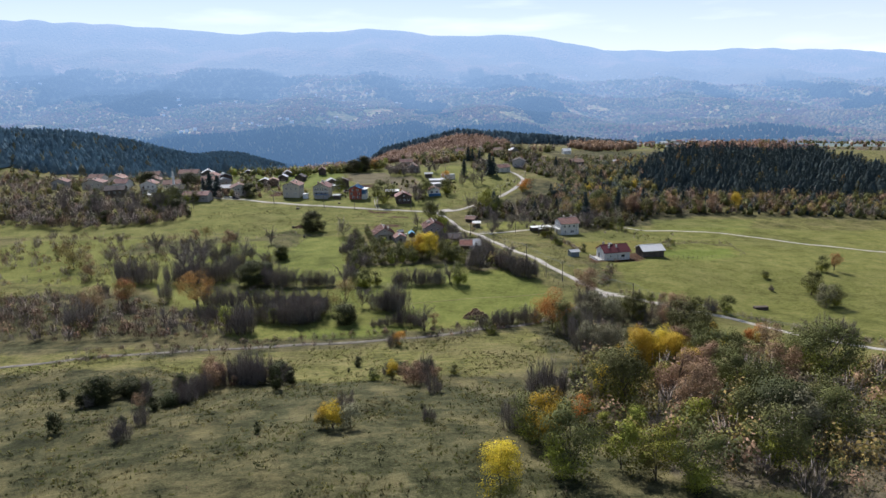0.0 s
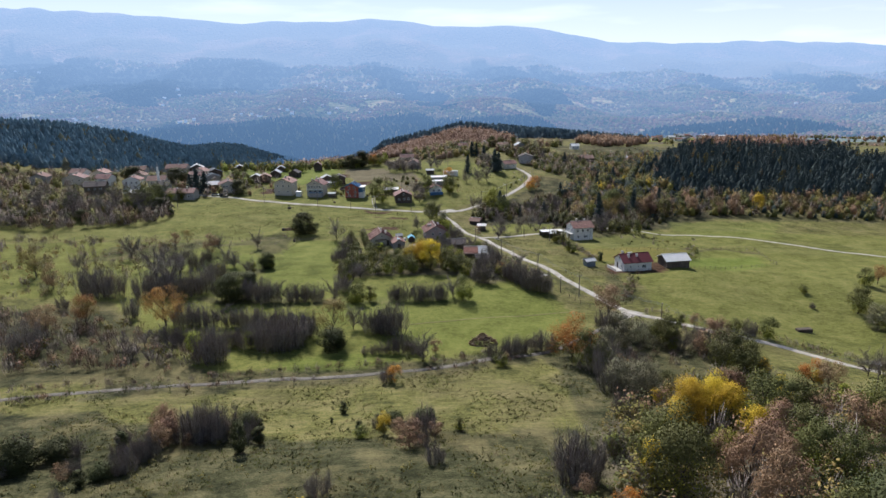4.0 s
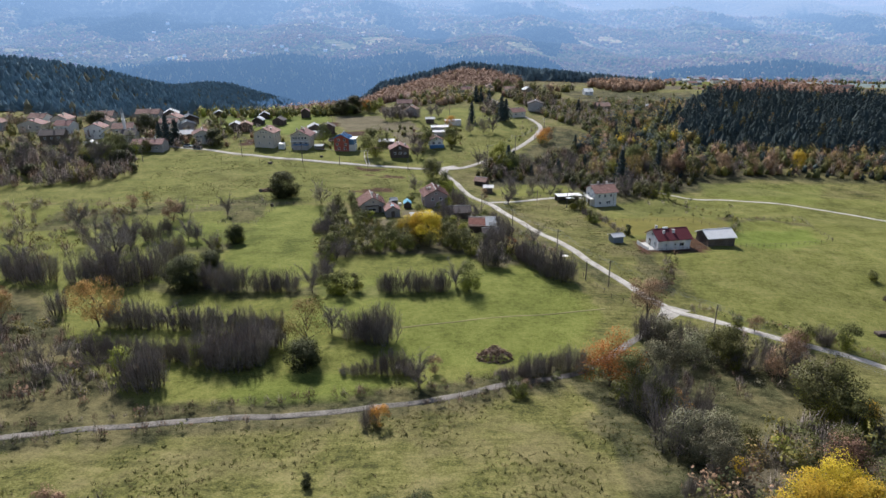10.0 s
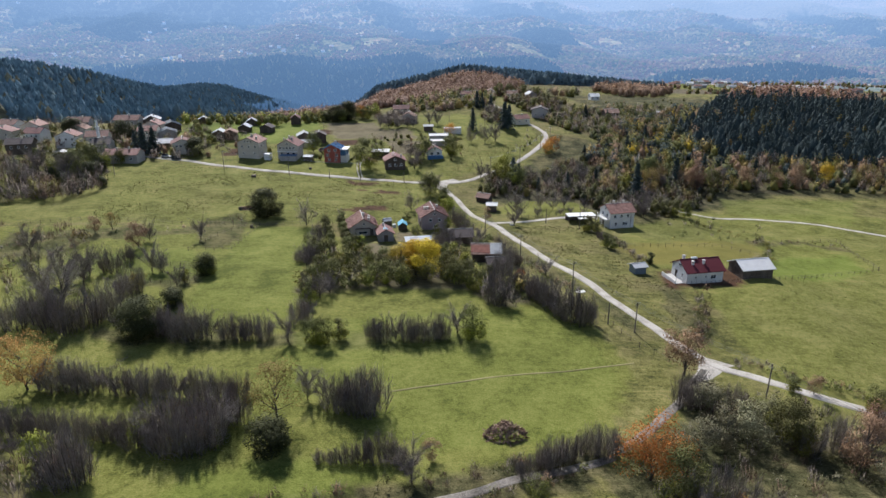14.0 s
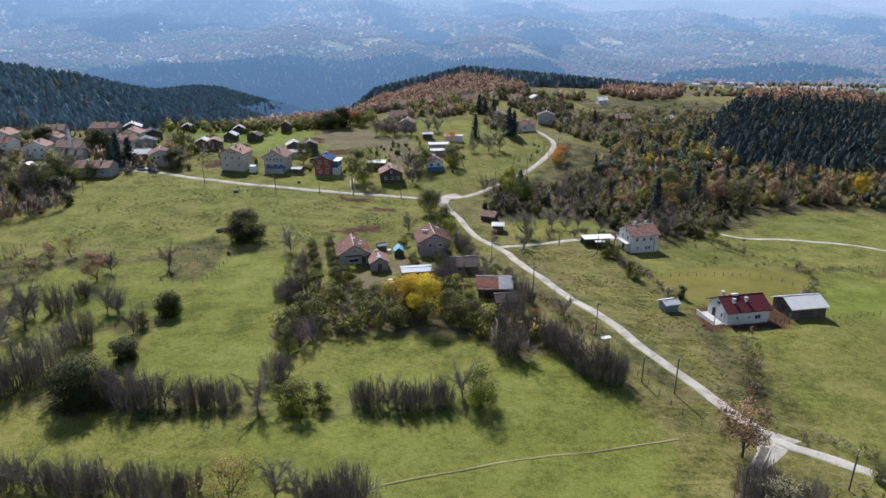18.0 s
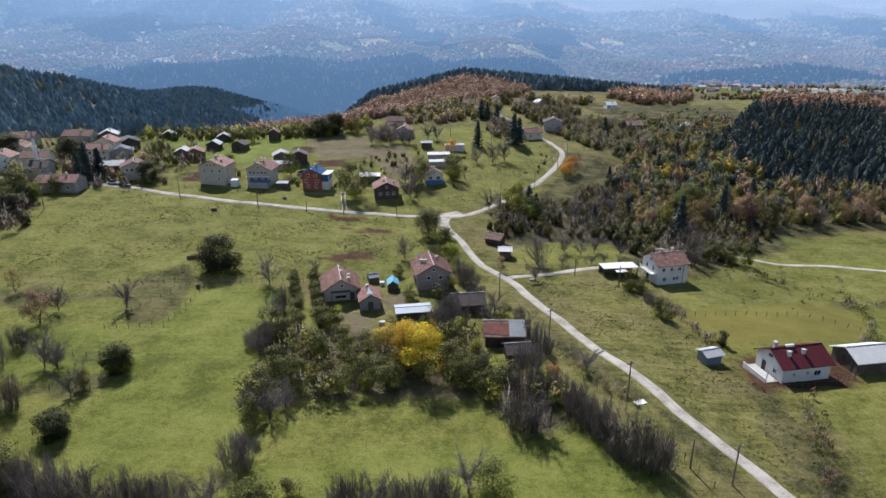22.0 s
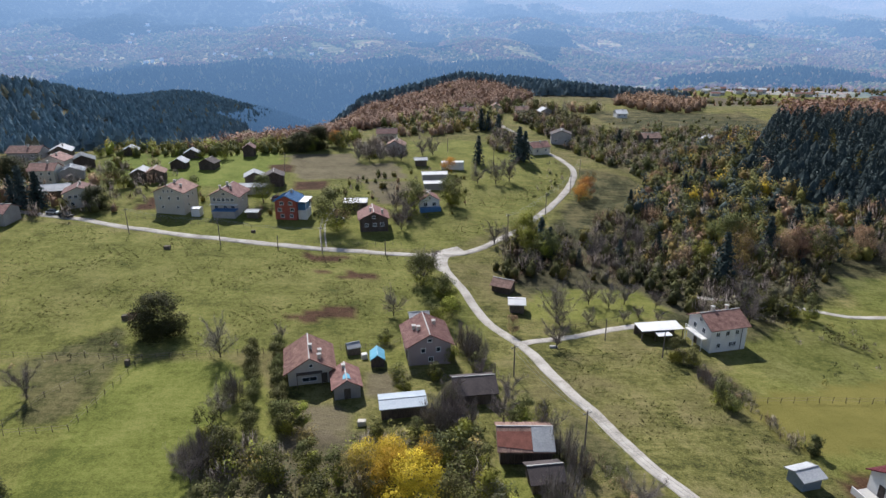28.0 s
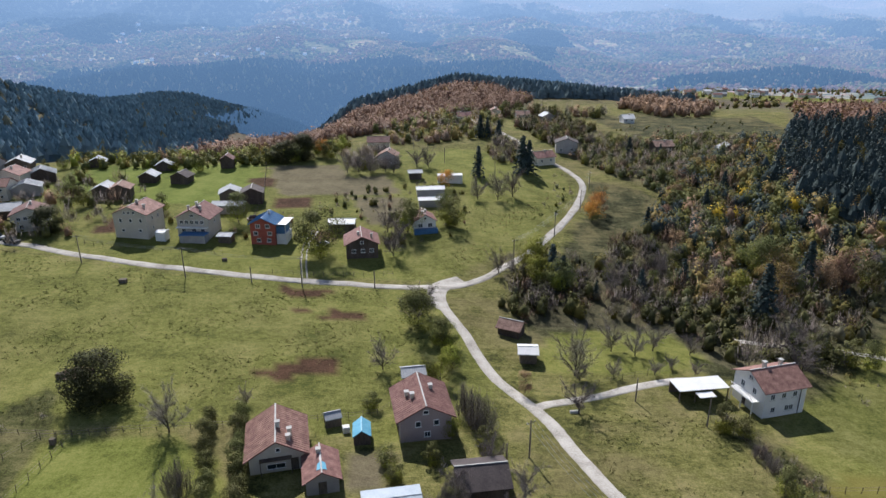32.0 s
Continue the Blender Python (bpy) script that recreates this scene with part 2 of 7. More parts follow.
# ---- the lie of the land: height profiles along y for eight lines of x ----
COLUMN_X = [-260, -110, 0, 25, 60, 80, 105, 260]
COLUMNS = [
    [(-300, 44), (0, 26), (100, 12), (180, 8), (260, 7), (330, 9), (430, 7)],
    [(-300, 46), (0, 27), (76, 14.5), (101, 9), (140, 4), (180, 3), (231, 2), (280, 2.5), (318, 5), (345, 6), (430, 9)],
    [(-300, 46), (0, 28), (50, 21.5), (76, 16.5), (100, 10.5), (122, 5), (145, 1.8), (170, 1), (215, 0.8), (260, 0), (323, -0.2), (360, 3.5), (430, 9)],
    [(-300, 46), (0, 28), (76, 16), (112, 7), (152, 0.7), (180, 0.3), (216, 0.4), (240, -0.3), (260, -1.2), (275, -1.9), (290, -2.5), (305, -2.2), (323, -0.8), (345, 0.6), (365, 2), (402, 5.5), (430, 7)],
    [(-300, 46), (0, 28), (76, 15), (112, 6.5), (152, -0.5), (180, -2), (222, -1.4), (260, -2.4), (285, -3), (330, -2.5), (365, 0), (402, 3), (430, 5)],
    [(-300, 46), (0, 27), (76, 13), (112, 4.5), (152, -2.6), (182, -4), (215, -1.2), (232, -0.8), (260, -2.6), (300, -4), (340, -3.5), (400, 2.5), (430, 5)],
    [(-300, 46), (0, 26), (76, 11), (112, 2.5), (152, -4.8), (185, -7.2), (222, -5), (244, -5.5), (300, -7), (340, -5), (400, 2), (430, 5)],
    [(-300, 44), (0, 20), (76, 6), (152, -9), (244, -13), (320, -12), (380, -4), (430, 4)],
]
# ---- the distance: heights on lines at these ways ahead of (0, 160), by x over way ----
FAR_U = [-1.3, -0.7, -0.45, -0.25, -0.1, 0.05, 0.25, 0.45, 0.7, 1.3]
FAR = [
    (270, [7, 7, 8.5, 9, 9, 9, 6, 6, 2, 0]),
    (330, [-10, -10, -5, 3, 7, 10, 9, 8, 6, 0]),
    (420, [-60, -55, -60, -26, 0, 9, 7, 5, 2, -10]),
    (500, [-70, -72, -85, -60, -3, 9, 4, -3, -4, -16]),
    (560, [-75, -75, -95, -75, -8, 10, 0, -10, -12, -20]),
    (700, [-60, -70, -95, -100, -40, 0, -18, -26, -32, -40]),
    (880, [-70, -70, -110, -130, -110, -60, -44, -31, -36, -50]),
    (1150, [-110, -110, -150, -170, -170, -150, -95, -58, -62, -66]),
    (1500, [-80, -80, -70, -48, -44, -44, -76, -55, -80, -80]),
    (2000, [-20, -25, -12, -10, -6, -4, -34, -44, -44, -44]),
    (2600, [60, 50, 55, 55, 45, 35, 20, 10, 5, 0]),
    (3300, [230, 200, 180, 160, 150, 120, 90, 70, 60, 60]),
    (3800, [430, 380, 340, 320, 320, 270, 180, 160, 140, 130]),
    (4250, [640, 600, 540, 490, 490, 420, 320, 310, 280, 270]),
    (4700, [400, 400, 400, 350, 350, 300, 200, 200, 200, 200]),
    (6000, [0, 0, 0, 0, 0, 0, 0, 0, 0, 0]),
]
# the skyline on the line at 4250, and the wooded spur beyond the village: way ahead, its crest's x and height
SKYLINE = [(-1.3, 640), (-0.658, 580), (-0.615, 583), (-0.581, 563), (-0.496, 545), (-0.427, 511), (-0.359, 484), (-0.294, 457), (-0.228, 469), (-0.158, 466), (-0.097, 479), (-0.053, 461), (0, 428), (0.079, 417), (0.158, 403), (0.22, 369), (0.274, 310), (0.346, 300), (0.48, 296), (0.57, 291), (0.643, 285), (0.722, 256), (1.3, 240)]
SPUR = [(430, -430, 56), (550, -385, 34), (713, -345, 8), (900, -345, -20), (1146, -350, -46), (1350, -330, -92), (1500, -310, -150)]


def near_height(x, y):
    rows = np.array([np.mean([np.interp(y + s, *zip(*c)) for s in (-12, -6, 0, 6, 12)], axis=0) for c in COLUMNS])
    k = np.clip(np.searchsorted(COLUMN_X, x) - 1, 0, len(COLUMN_X) - 2)
    xs = np.array(COLUMN_X, float)
    f = np.clip((x - xs[k]) / (xs[k + 1] - xs[k]), 0, 1)
    f = 0.5 * f + 0.5 * f * f * (3 - 2 * f)
    n = np.arange(len(x))
    return rows[k, n] * (1 - f) + rows[k + 1, n] * f


def far_height(x, y):
    d = np.maximum(y - 160, 1)
    u = np.clip(x / np.maximum(d, 200), -1.3, 1.3)
    rows = np.array([np.interp(u, *zip(*SKYLINE)) if r == 4250 else np.interp(u, FAR_U, z) for r, z in FAR])
    ds = np.array([r for r, _ in FAR], float)
    k = np.clip(np.searchsorted(ds, d) - 1, 0, len(ds) - 2)
    f = np.clip((d - ds[k]) / (ds[k + 1] - ds[k]), 0, 1)
    f = 0.4 * f + 0.6 * f * f * (3 - 2 * f)
    n = np.arange(len(x))
    z = rows[k, n] * (1 - f) + rows[k + 1, n] * f
    ways, crest_x, crest_z = zip(*SPUR)
    off = x - np.interp(y, ways, crest_x)
    spur = np.interp(y, ways, crest_z) - np.sqrt((np.where(off > 0, 0.36, 0.28) * off) ** 2 + 36) + 6 + 5 * np.sin(y / 61) * np.sin(x / 47) - 3 * np.maximum(0, 430 - y)
    gap = np.clip(0.5 + (spur - z) / 60, 0, 1)
    return z * (1 - gap) + spur * gap + 30 * gap * (1 - gap)


def height(x, y):
    """The ground's height at places x, y (arrays or numbers)."""
    shape = np.broadcast(x, y).shape
    x, y = (np.broadcast_to(np.asarray(v, float), shape).ravel() for v in (x, y))
    f = np.clip((y - 400) / 60, 0, 1)
    z = near_height(x, y) * (1 - f) + far_height(x, y) * f
    w = np.clip((y - 600) / 900, 0, 1)
    z = z + w * (np.interp(y, (1300, 2400), (8, 26)) * np.sin(x / 170 + y / 310) * np.sin(y / 230 - x / 400) + np.interp(y, (1300, 2400), (6, 14)) * np.sin(x / 71 - y / 120) * np.sin(y / 90 + x / 150)) * np.clip((4300 - y) / 400, 0.25, 1)
    z = z + 0.35 * np.sin(x / 13 + 1.3 * np.sin(y / 19)) * np.sin(y / 17 + 0.7) + 0.18 * np.sin(x / 5.3 + y / 7.1) * np.sin(y / 6.1 - x / 9.7)
    return z.reshape(shape) if shape else float(z[0])


# ---- the ground: one sheet to the horizon ----
def inside(poly, x, y):
    """Which of the places lie in a polygon."""
    hit = np.zeros(len(x), bool)
    px, py = np.array(poly, float).T
    for k in range(len(px)):
        x0, y0, x1, y1 = px[k - 1], py[k - 1], px[k], py[k]
        if y0 != y1:
            hit ^= ((y0 > y) != (y1 > y)) & (x < (x1 - x0) * (y - y0) / (y1 - y0) + x0)
    return hit


LUSH = [
    [(-48, 143), (-30, 145), (0, 150), (26, 160), (36, 180), (33, 200), (24, 222), (8, 236), (-22, 238), (-29, 258), (-40, 266), (-57, 264), (-80, 264), (-120, 262), (-170, 258), (-170, 205), (-90, 190), (-66, 160)],
    [(-125, 392), (-62, 372), (-52, 384), (-62, 424), (-130, 424)],
    [(88, 232), (123, 243), (126, 266), (100, 264), (90, 246)],
    [(200, 640), (420, 700), (1000, 900), (1000, 1300), (280, 1300), (300, 900)],
    [(22, 286), (24, 300), (36, 304), (52, 302), (56, 290), (46, 285)],
    [(-6, 405), (30, 398), (40, 440), (10, 452)],
    [(-80, 331), (-50, 327), (-5, 326), (-4, 345), (-30, 352), (-80, 345)],
]
DRY = [
    [(-300, -100), (300, -100), (300, 60), (60, 112), (20, 110), (-30, 108), (-60, 122), (-300, 110)],
    [(-150, 128), (-50, 139), (-44, 150), (-60, 165), (-90, 185), (-200, 180), (-200, 120)],
    [(62, 262), (80, 253), (90, 280), (66, 288)],
    [(38, 345), (80, 350), (80, 400), (62, 410), (52, 380)],
    [(20, 300), (56, 284), (100, 303), (150, 332), (110, 350), (70, 375), (40, 345), (22, 330)],
    [(24, 150), (44, 172), (62, 160), (76, 130), (100, 100), (60, 60), (22, 90)],
    [(-66, 127), (-35, 134), (2, 141), (24, 150), (20, 159), (-2, 151), (-36, 145), (-66, 138)],
    [(100, 480), (180, 470), (200, 560), (90, 560)],
]
GRASS = [
    [(-200, 262), (-30, 268), (0, 262), (14, 280), (2, 320), (-60, 326), (-110, 338), (-200, 345)],
    [(60, 172), (92, 163), (150, 120), (260, 120), (260, 300), (100, 300), (66, 290), (56, 262), (58, 236), (64, 216)],
    [(-140, 345), (-60, 330), (4, 326), (30, 350), (54, 396), (52, 430), (-10, 452), (-60, 428), (-140, 430)],
]
SOIL = [
    [(-34, 321), (-22, 320.5), (-24, 316), (-33, 317)],
    [(-30, 311), (-25, 311), (-25, 308), (-30, 308)],
    [(-21, 310), (-13, 309), (-14, 304), (-22, 305)],
    [(-31, 283), (-23, 288), (-16, 289.5), (-15, 284), (-18, 282), (-26, 281)],
    [(-47, 373), (-35, 374), (-36, 383), (-49, 384)],
    [(-62, 406), (-54, 407), (-51, 394), (-59, 395)],
    [(-92, 352), (-85, 351), (-84, 362), (-91, 364)],
    [(-31, 348), (-26, 348), (-26, 356), (-31, 356)],
    [(57, 221), (77, 222.5), (79, 232), (72, 235), (58, 233)],
]
FIELD = [
    [(-58, 419), (-33, 423), (-20, 387), (-48, 386)],
    [(-30, 404), (-14, 408), (-8, 390), (-18, 386)],
    [(-16, 360), (-4, 362), (-6, 384), (-24, 384)],
    [(-11, 252), (-6, 253), (-5, 261), (-12, 261)],
    [(-22.5, 239), (-14, 240), (-13, 249), (-16, 250.5), (-22.5, 250)],
]
LITTER = [
    [(74, 364), (57, 357), (44, 334), (24, 332), (17, 314), (24, 304), (50, 303), (56, 288), (80, 286), (99, 304), (116, 327), (330, 316), (330, 520), (200, 500), (150, 470), (95, 452), (78, 475), (60, 445), (72, 414), (88, 394)],
    [(-75, 450), (-20, 500), (20, 560), (70, 592), (80, 640), (235, 700), (235, 800), (330, 900), (-1100, 1250), (-1100, 800), (-600, 560), (-330, 470), (-200, 445), (-130, 432)],
    [(20, 84), (23, 106), (32, 120), (40, 128), (50, 134), (64, 134), (74, 122), (110, 112), (120, 60), (60, 46), (26, 62)],
    [(190, 505), (330, 500), (360, 620), (240, 600)],
    [(-32, 213), (-12, 218), (8, 216), (15, 206), (21, 209), (19, 221), (9, 228), (8, 240), (-8, 243), (-28, 240), (-33, 236)],
]
GOLD = [[(52, 253), (74, 258), (98.5, 264.6), (95, 250), (92, 244), (84, 239.5), (56.5, 239)]]
VIVID = [
    (1.0, [(81, 235), (85, 239.7), (96, 247), (104, 251), (123, 255.4), (120, 242), (107.7, 233.5), (86, 228)]),
    (1.0, [(-125, 392), (-62, 372), (-52, 384), (-62, 424), (-130, 424)]),
    (0.4, [(-55.2, 266), (-35.3, 262.9), (-31, 230), (-28.2, 199.8), (-53, 198), (-56.4, 219), (-56.2, 243.6)]),
    (0.6, [(-36, 144.7), (-32.7, 151.8), (-14, 155.3), (-4.9, 152.5), (-14.5, 145.6), (-28.5, 143.3)]),
    (0.45, [(-98, 238), (-66, 243), (-57, 226), (-66, 220), (-92, 228)]),
    (0.4, [(111, 317), (168, 321), (144, 287), (107, 300)]),
    (0.4, [(0, 156), (22, 160), (33, 178), (30, 198), (22, 207), (-26, 200), (-30, 178), (-8, 160)]),
]
ROUGH = [
    [(-122, 256), (-101, 262), (-80, 260), (-71, 269.5), (-63, 281), (-56.5, 266), (-56.4, 244), (-66, 243.8), (-67, 256), (-78, 255), (-95, 252), (-98, 240), (-122, 234)],
    [(-67, 231.5), (-59, 231.5), (-55.5, 226), (-56.5, 217), (-70, 217), (-70, 220.5), (-60, 221.5), (-59, 227), (-67, 228)],
    [(52.5, 226), (58, 223), (60, 208), (58, 196), (54, 192), (50, 200), (53, 211)],
    [(96, 261), (115, 263.5), (126, 258), (127, 262), (115, 267), (97, 266)],
    [(47, 271), (53.6, 252), (55, 239), (59, 239), (57.5, 252), (51, 272)],
    [(60, 272), (84, 287), (80, 292), (56, 284)],
    [(34, 218), (27, 228), (21, 240), (23, 248), (31, 228), (38, 214), (45, 196), (41, 196)],
    [(-36, 187), (4, 188), (9, 193), (-36, 194)],
    [(-68, 190), (-40, 187.5), (-40, 193), (-66, 196)],
]

angles = np.unique(np.concatenate([np.arange(-46, 46.01, 0.25), np.arange(-180, -46, 4.0), np.arange(46, 180, 4.0)]))
reach = np.concatenate([np.arange(6, 150, 8.0), np.arange(150, 690, 2.0), 690 * 1.022 ** np.arange(0, 100)])
ga, gr = np.meshgrid(np.radians(angles), reach)
gx, gy = (gr * np.sin(ga)).ravel(), (-150 + gr * np.cos(ga)).ravel()
gz = height(gx, gy)
na, nr = len(angles), len(reach)
idx = np.arange(na * nr).reshape(nr, na)
nxt = np.roll(idx, -1, axis=1)
quads = np.stack([idx[:-1], idx[1:], nxt[1:], nxt[:-1]], -1)[:, :, ::-1]
NEAR_RINGS = int(np.searchsorted(reach, 1250))
far_quads, quads = quads[NEAR_RINGS:].reshape(-1, 4), quads[:NEAR_RINGS].reshape(-1, 4)
ground_mesh = bpy.data.meshes.new("ground")
ground_mesh.from_pydata(np.stack([gx, gy, gz], -1)[:idx[NEAR_RINGS, -1] + 1].tolist(), [], quads.tolist())
ground_mesh.polygons.foreach_set("use_smooth", np.ones(len(quads), bool))


def wobble(x, y):
    return 1.2 * np.sin(x / 3.1 + 2 * np.sin(y / 5.3)) + 0.8 * np.sin(y / 2.3 + x / 4.7)


wx, wy = gx + wobble(gx, gy) * 0.7, gy + wobble(gy, gx) * 0.7
cover, cover2 = np.zeros((len(gx), 4), np.float32), np.zeros((len(gx), 4), np.float32)
for polys, array, channel in ((LUSH, cover, 0), (GRASS, cover, 0), (DRY, cover, 1), (SOIL, cover, 2), (FIELD, cover2, 0), (GOLD, cover2, 1), (LITTER, cover2, 2)):
    for poly in polys:
        array[:, channel] = np.maximum(array[:, channel], (0.68 if polys is GRASS else 0.92) * inside(poly, wx if channel == 1 else gx, wy if channel == 1 else gy))
cover2[:, 2] = np.maximum(cover2[:, 2] * np.where((gy > 280) & (gy < 520) & (gx > 0), 0.35, 0.85), np.clip((gy - 600) / 150, 0, 1)) * (1 - inside([(250, 950), (900, 950), (900, 1250), (300, 1250)], gx, gy))
for poly in ROUGH:
    spot = inside(poly, wx, wy)
    cover[spot, 0] *= 0.2
    cover[spot, 1] = np.maximum(cover[spot, 1], 0.75)
cover[:, 3], cover2[:, 3] = 1, 0
for much, poly in VIVID:
    cover2[:, 3] = np.maximum(cover2[:, 3], much * inside(poly, gx, gy))
for name, array in (("cover", cover), ("tillage", cover2)):
    ground_mesh.attributes.new(name, "FLOAT_COLOR", "POINT").data.foreach_set("color", array[:len(ground_mesh.vertices)].ravel())


def ground_material():
    m = bpy.data.materials.new("turf")
    m.use_nodes = True
    t = m.node_tree
    b = t.nodes["Principled BSDF"]
    b.inputs["Roughness"].default_value, b.inputs["Specular IOR Level"].default_value = 0.95, 0.08
    pos = t.nodes.new("ShaderNodeNewGeometry").outputs["Position"]

    def noise_of(scale, detail=4.0, rough=0.6):
        n = t.nodes.new("ShaderNodeTexNoise")
        n.inputs["Scale"].default_value, n.inputs["Detail"].default_value, n.inputs["Roughness"].default_value = scale, detail, rough
        t.links.new(pos, n.inputs["Vector"])
        return n.outputs["Fac"]

    def ramp_of(fac, stops):
        r = t.nodes.new("ShaderNodeValToRGB")
        e = r.color_ramp.elements
        while len(e) < len(stops):
            e.new(0.5)
        for k, (p, c) in enumerate(stops):
            e[k].position, e[k].color = p, (*c, 1)
        t.links.new(fac, r.inputs["Fac"])
        return r.outputs["Color"]

    def mixed(fac, a, c):
        n = t.nodes.new("ShaderNodeMix")
        n.data_type = "RGBA"
        t.links.new(fac, n.inputs["Factor"])
        t.links.new(a, n.inputs["A"])
        t.links.new(c, n.inputs["B"])
        return n.outputs["Result"]

    def channels(name):
        a, s = t.nodes.new("ShaderNodeAttribute"), t.nodes.new("ShaderNodeSeparateColor")
        a.attribute_name = name
        t.links.new(a.outputs["Color"], s.inputs["Color"])
        return [*s.outputs, a.outputs["Alpha"]]

    def summed(a, fa, c, fc):
        n1, n2 = t.nodes.new("ShaderNodeMath"), t.nodes.new("ShaderNodeMath")
        n1.operation, n2.operation = "MULTIPLY", "MULTIPLY_ADD"
        n1.inputs[1].default_value, n2.inputs[1].default_value = fa, fc
        t.links.new(a, n1.inputs[0])
        t.links.new(c, n2.inputs[0])
        t.links.new(n1.outputs[0], n2.inputs[2])
        return n2.outputs[0]

    tuft, patch, wide = summed(noise_of(0.9, 6, 0.7), 0.6, noise_of(3.4, 2), 0.45), noise_of(0.16), noise_of(0.02, 3)
    grain = summed(tuft, 0.6, patch, 0.4)
    drift = t.nodes.new("ShaderNodeMapping")
    drift.inputs["Scale"].default_value, drift.inputs["Rotation"].default_value = (0.1, 0.85, 0.3), (0, 0, 0.12)
    t.links.new(pos, drift.inputs["Vector"])
    terrace = t.nodes.new("ShaderNodeTexNoise")
    terrace.inputs["Scale"].default_value, terrace.inputs["Detail"].default_value, terrace.inputs["Distortion"].default_value = 1.0, 3, 0.6
    t.links.new(drift.outputs["Vector"], terrace.inputs["Vector"])
    grain = summed(grain, 0.86, terrace.outputs["Fac"], 0.14)
    lie = summed(summed(patch, 0.5, wide, 0.5), 0.9, terrace.outputs["Fac"], 0.1)
    meadow = ramp_of(grain, [(0.42, (0.046, 0.048, 0.015)), (0.51, (0.126, 0.124, 0.036)), (0.6, (0.22, 0.196, 0.076))])
    lush = ramp_of(summed(lie, 0.5, tuft, 0.5), [(0.43, (0.074, 0.084, 0.018)), (0.515, (0.142, 0.15, 0.034)), (0.6, (0.2, 0.198, 0.058))])
    dry = ramp_of(grain, [(0.42, (0.012, 0.014, 0.006)), (0.5, (0.04, 0.042, 0.019)), (0.61, (0.106, 0.1, 0.052))])
    soil = ramp_of(grain, [(0.42, (0.03, 0.013, 0.01)), (0.6, (0.088, 0.042, 0.03))])
    field = ramp_of(grain, [(0.36, (0.10, 0.085, 0.05)), (0.64, (0.19, 0.16, 0.10))])
    vivid = ramp_of(summed(lie, 0.6, tuft, 0.4), [(0.43, (0.076, 0.098, 0.017)), (0.515, (0.13, 0.158, 0.03)), (0.6, (0.175, 0.196, 0.048))])
    gold = ramp_of(lie, [(0.36, (0.125, 0.115, 0.028)), (0.64, (0.185, 0.162, 0.044))])
    wood = ramp_of(grain, [(0.36, (0.055, 0.046, 0.03)), (0.64, (0.15, 0.125, 0.085))])
    ch, ti = channels("cover"), channels("tillage")
    worn = ramp_of(summed(noise_of(0.045, 5), 0.6, patch, 0.4), [(0.47, (0, 0, 0)), (0.6, (0.75, 0.75, 0.75))])
    c = mixed(ch[1], meadow, dry)
    c = mixed(ch[0], c, lush)
    tawny = ramp_of(grain, [(0.4, (0.06, 0.052, 0.023)), (0.62, (0.175, 0.15, 0.068))])
    keep_green = t.nodes.new("ShaderNodeMath")
    keep_green.operation = "MULTIPLY_ADD"
    keep_green.inputs[1].default_value, keep_green.inputs[2].default_value, keep_green.use_clamp = -1.05, 1.0, True
    t.links.new(ch[0], keep_green.inputs[0])
    bare = t.nodes.new("ShaderNodeMath")
    bare.operation = "MULTIPLY"
    t.links.new(keep_green.outputs[0], bare.inputs[0])
    t.links.new(worn, bare.inputs[1])
    c = mixed(bare.outputs[0], c, tawny)
    c = mixed(ti[3], c, vivid)
    c = mixed(ti[1], c, gold)
    ridges = ramp_of(terrace.outputs["Fac"], [(0.42, (0, 0, 0)), (0.6, (0.6, 0.6, 0.6))])
    field = mixed(ridges, field, wood)
    c = mixed(ti[0], c, field)
    c = mixed(ch[2], c, soil)
    c = mixed(ti[2], c, wood)
    t.links.new(c, b.inputs["Base Color"])
    bp = t.nodes.new("ShaderNodeBump")
    bp.inputs["Strength"].default_value, bp.inputs["Distance"].default_value = 0.9, 0.35
    t.links.new(tuft, bp.inputs["Height"])
    t.links.new(bp.outputs["Normal"], b.inputs["Normal"])
    return m


ground_mesh.materials.append(ground_material())
far_mesh = bpy.data.meshes.new("backdrop")
far_mesh.from_pydata(np.stack([gx, gy, gz], -1)[idx[NEAR_RINGS, 0]:].tolist(), [], (far_quads - idx[NEAR_RINGS, 0]).tolist())
far_mesh.polygons.foreach_set("use_smooth", np.ones(len(far_quads), bool))


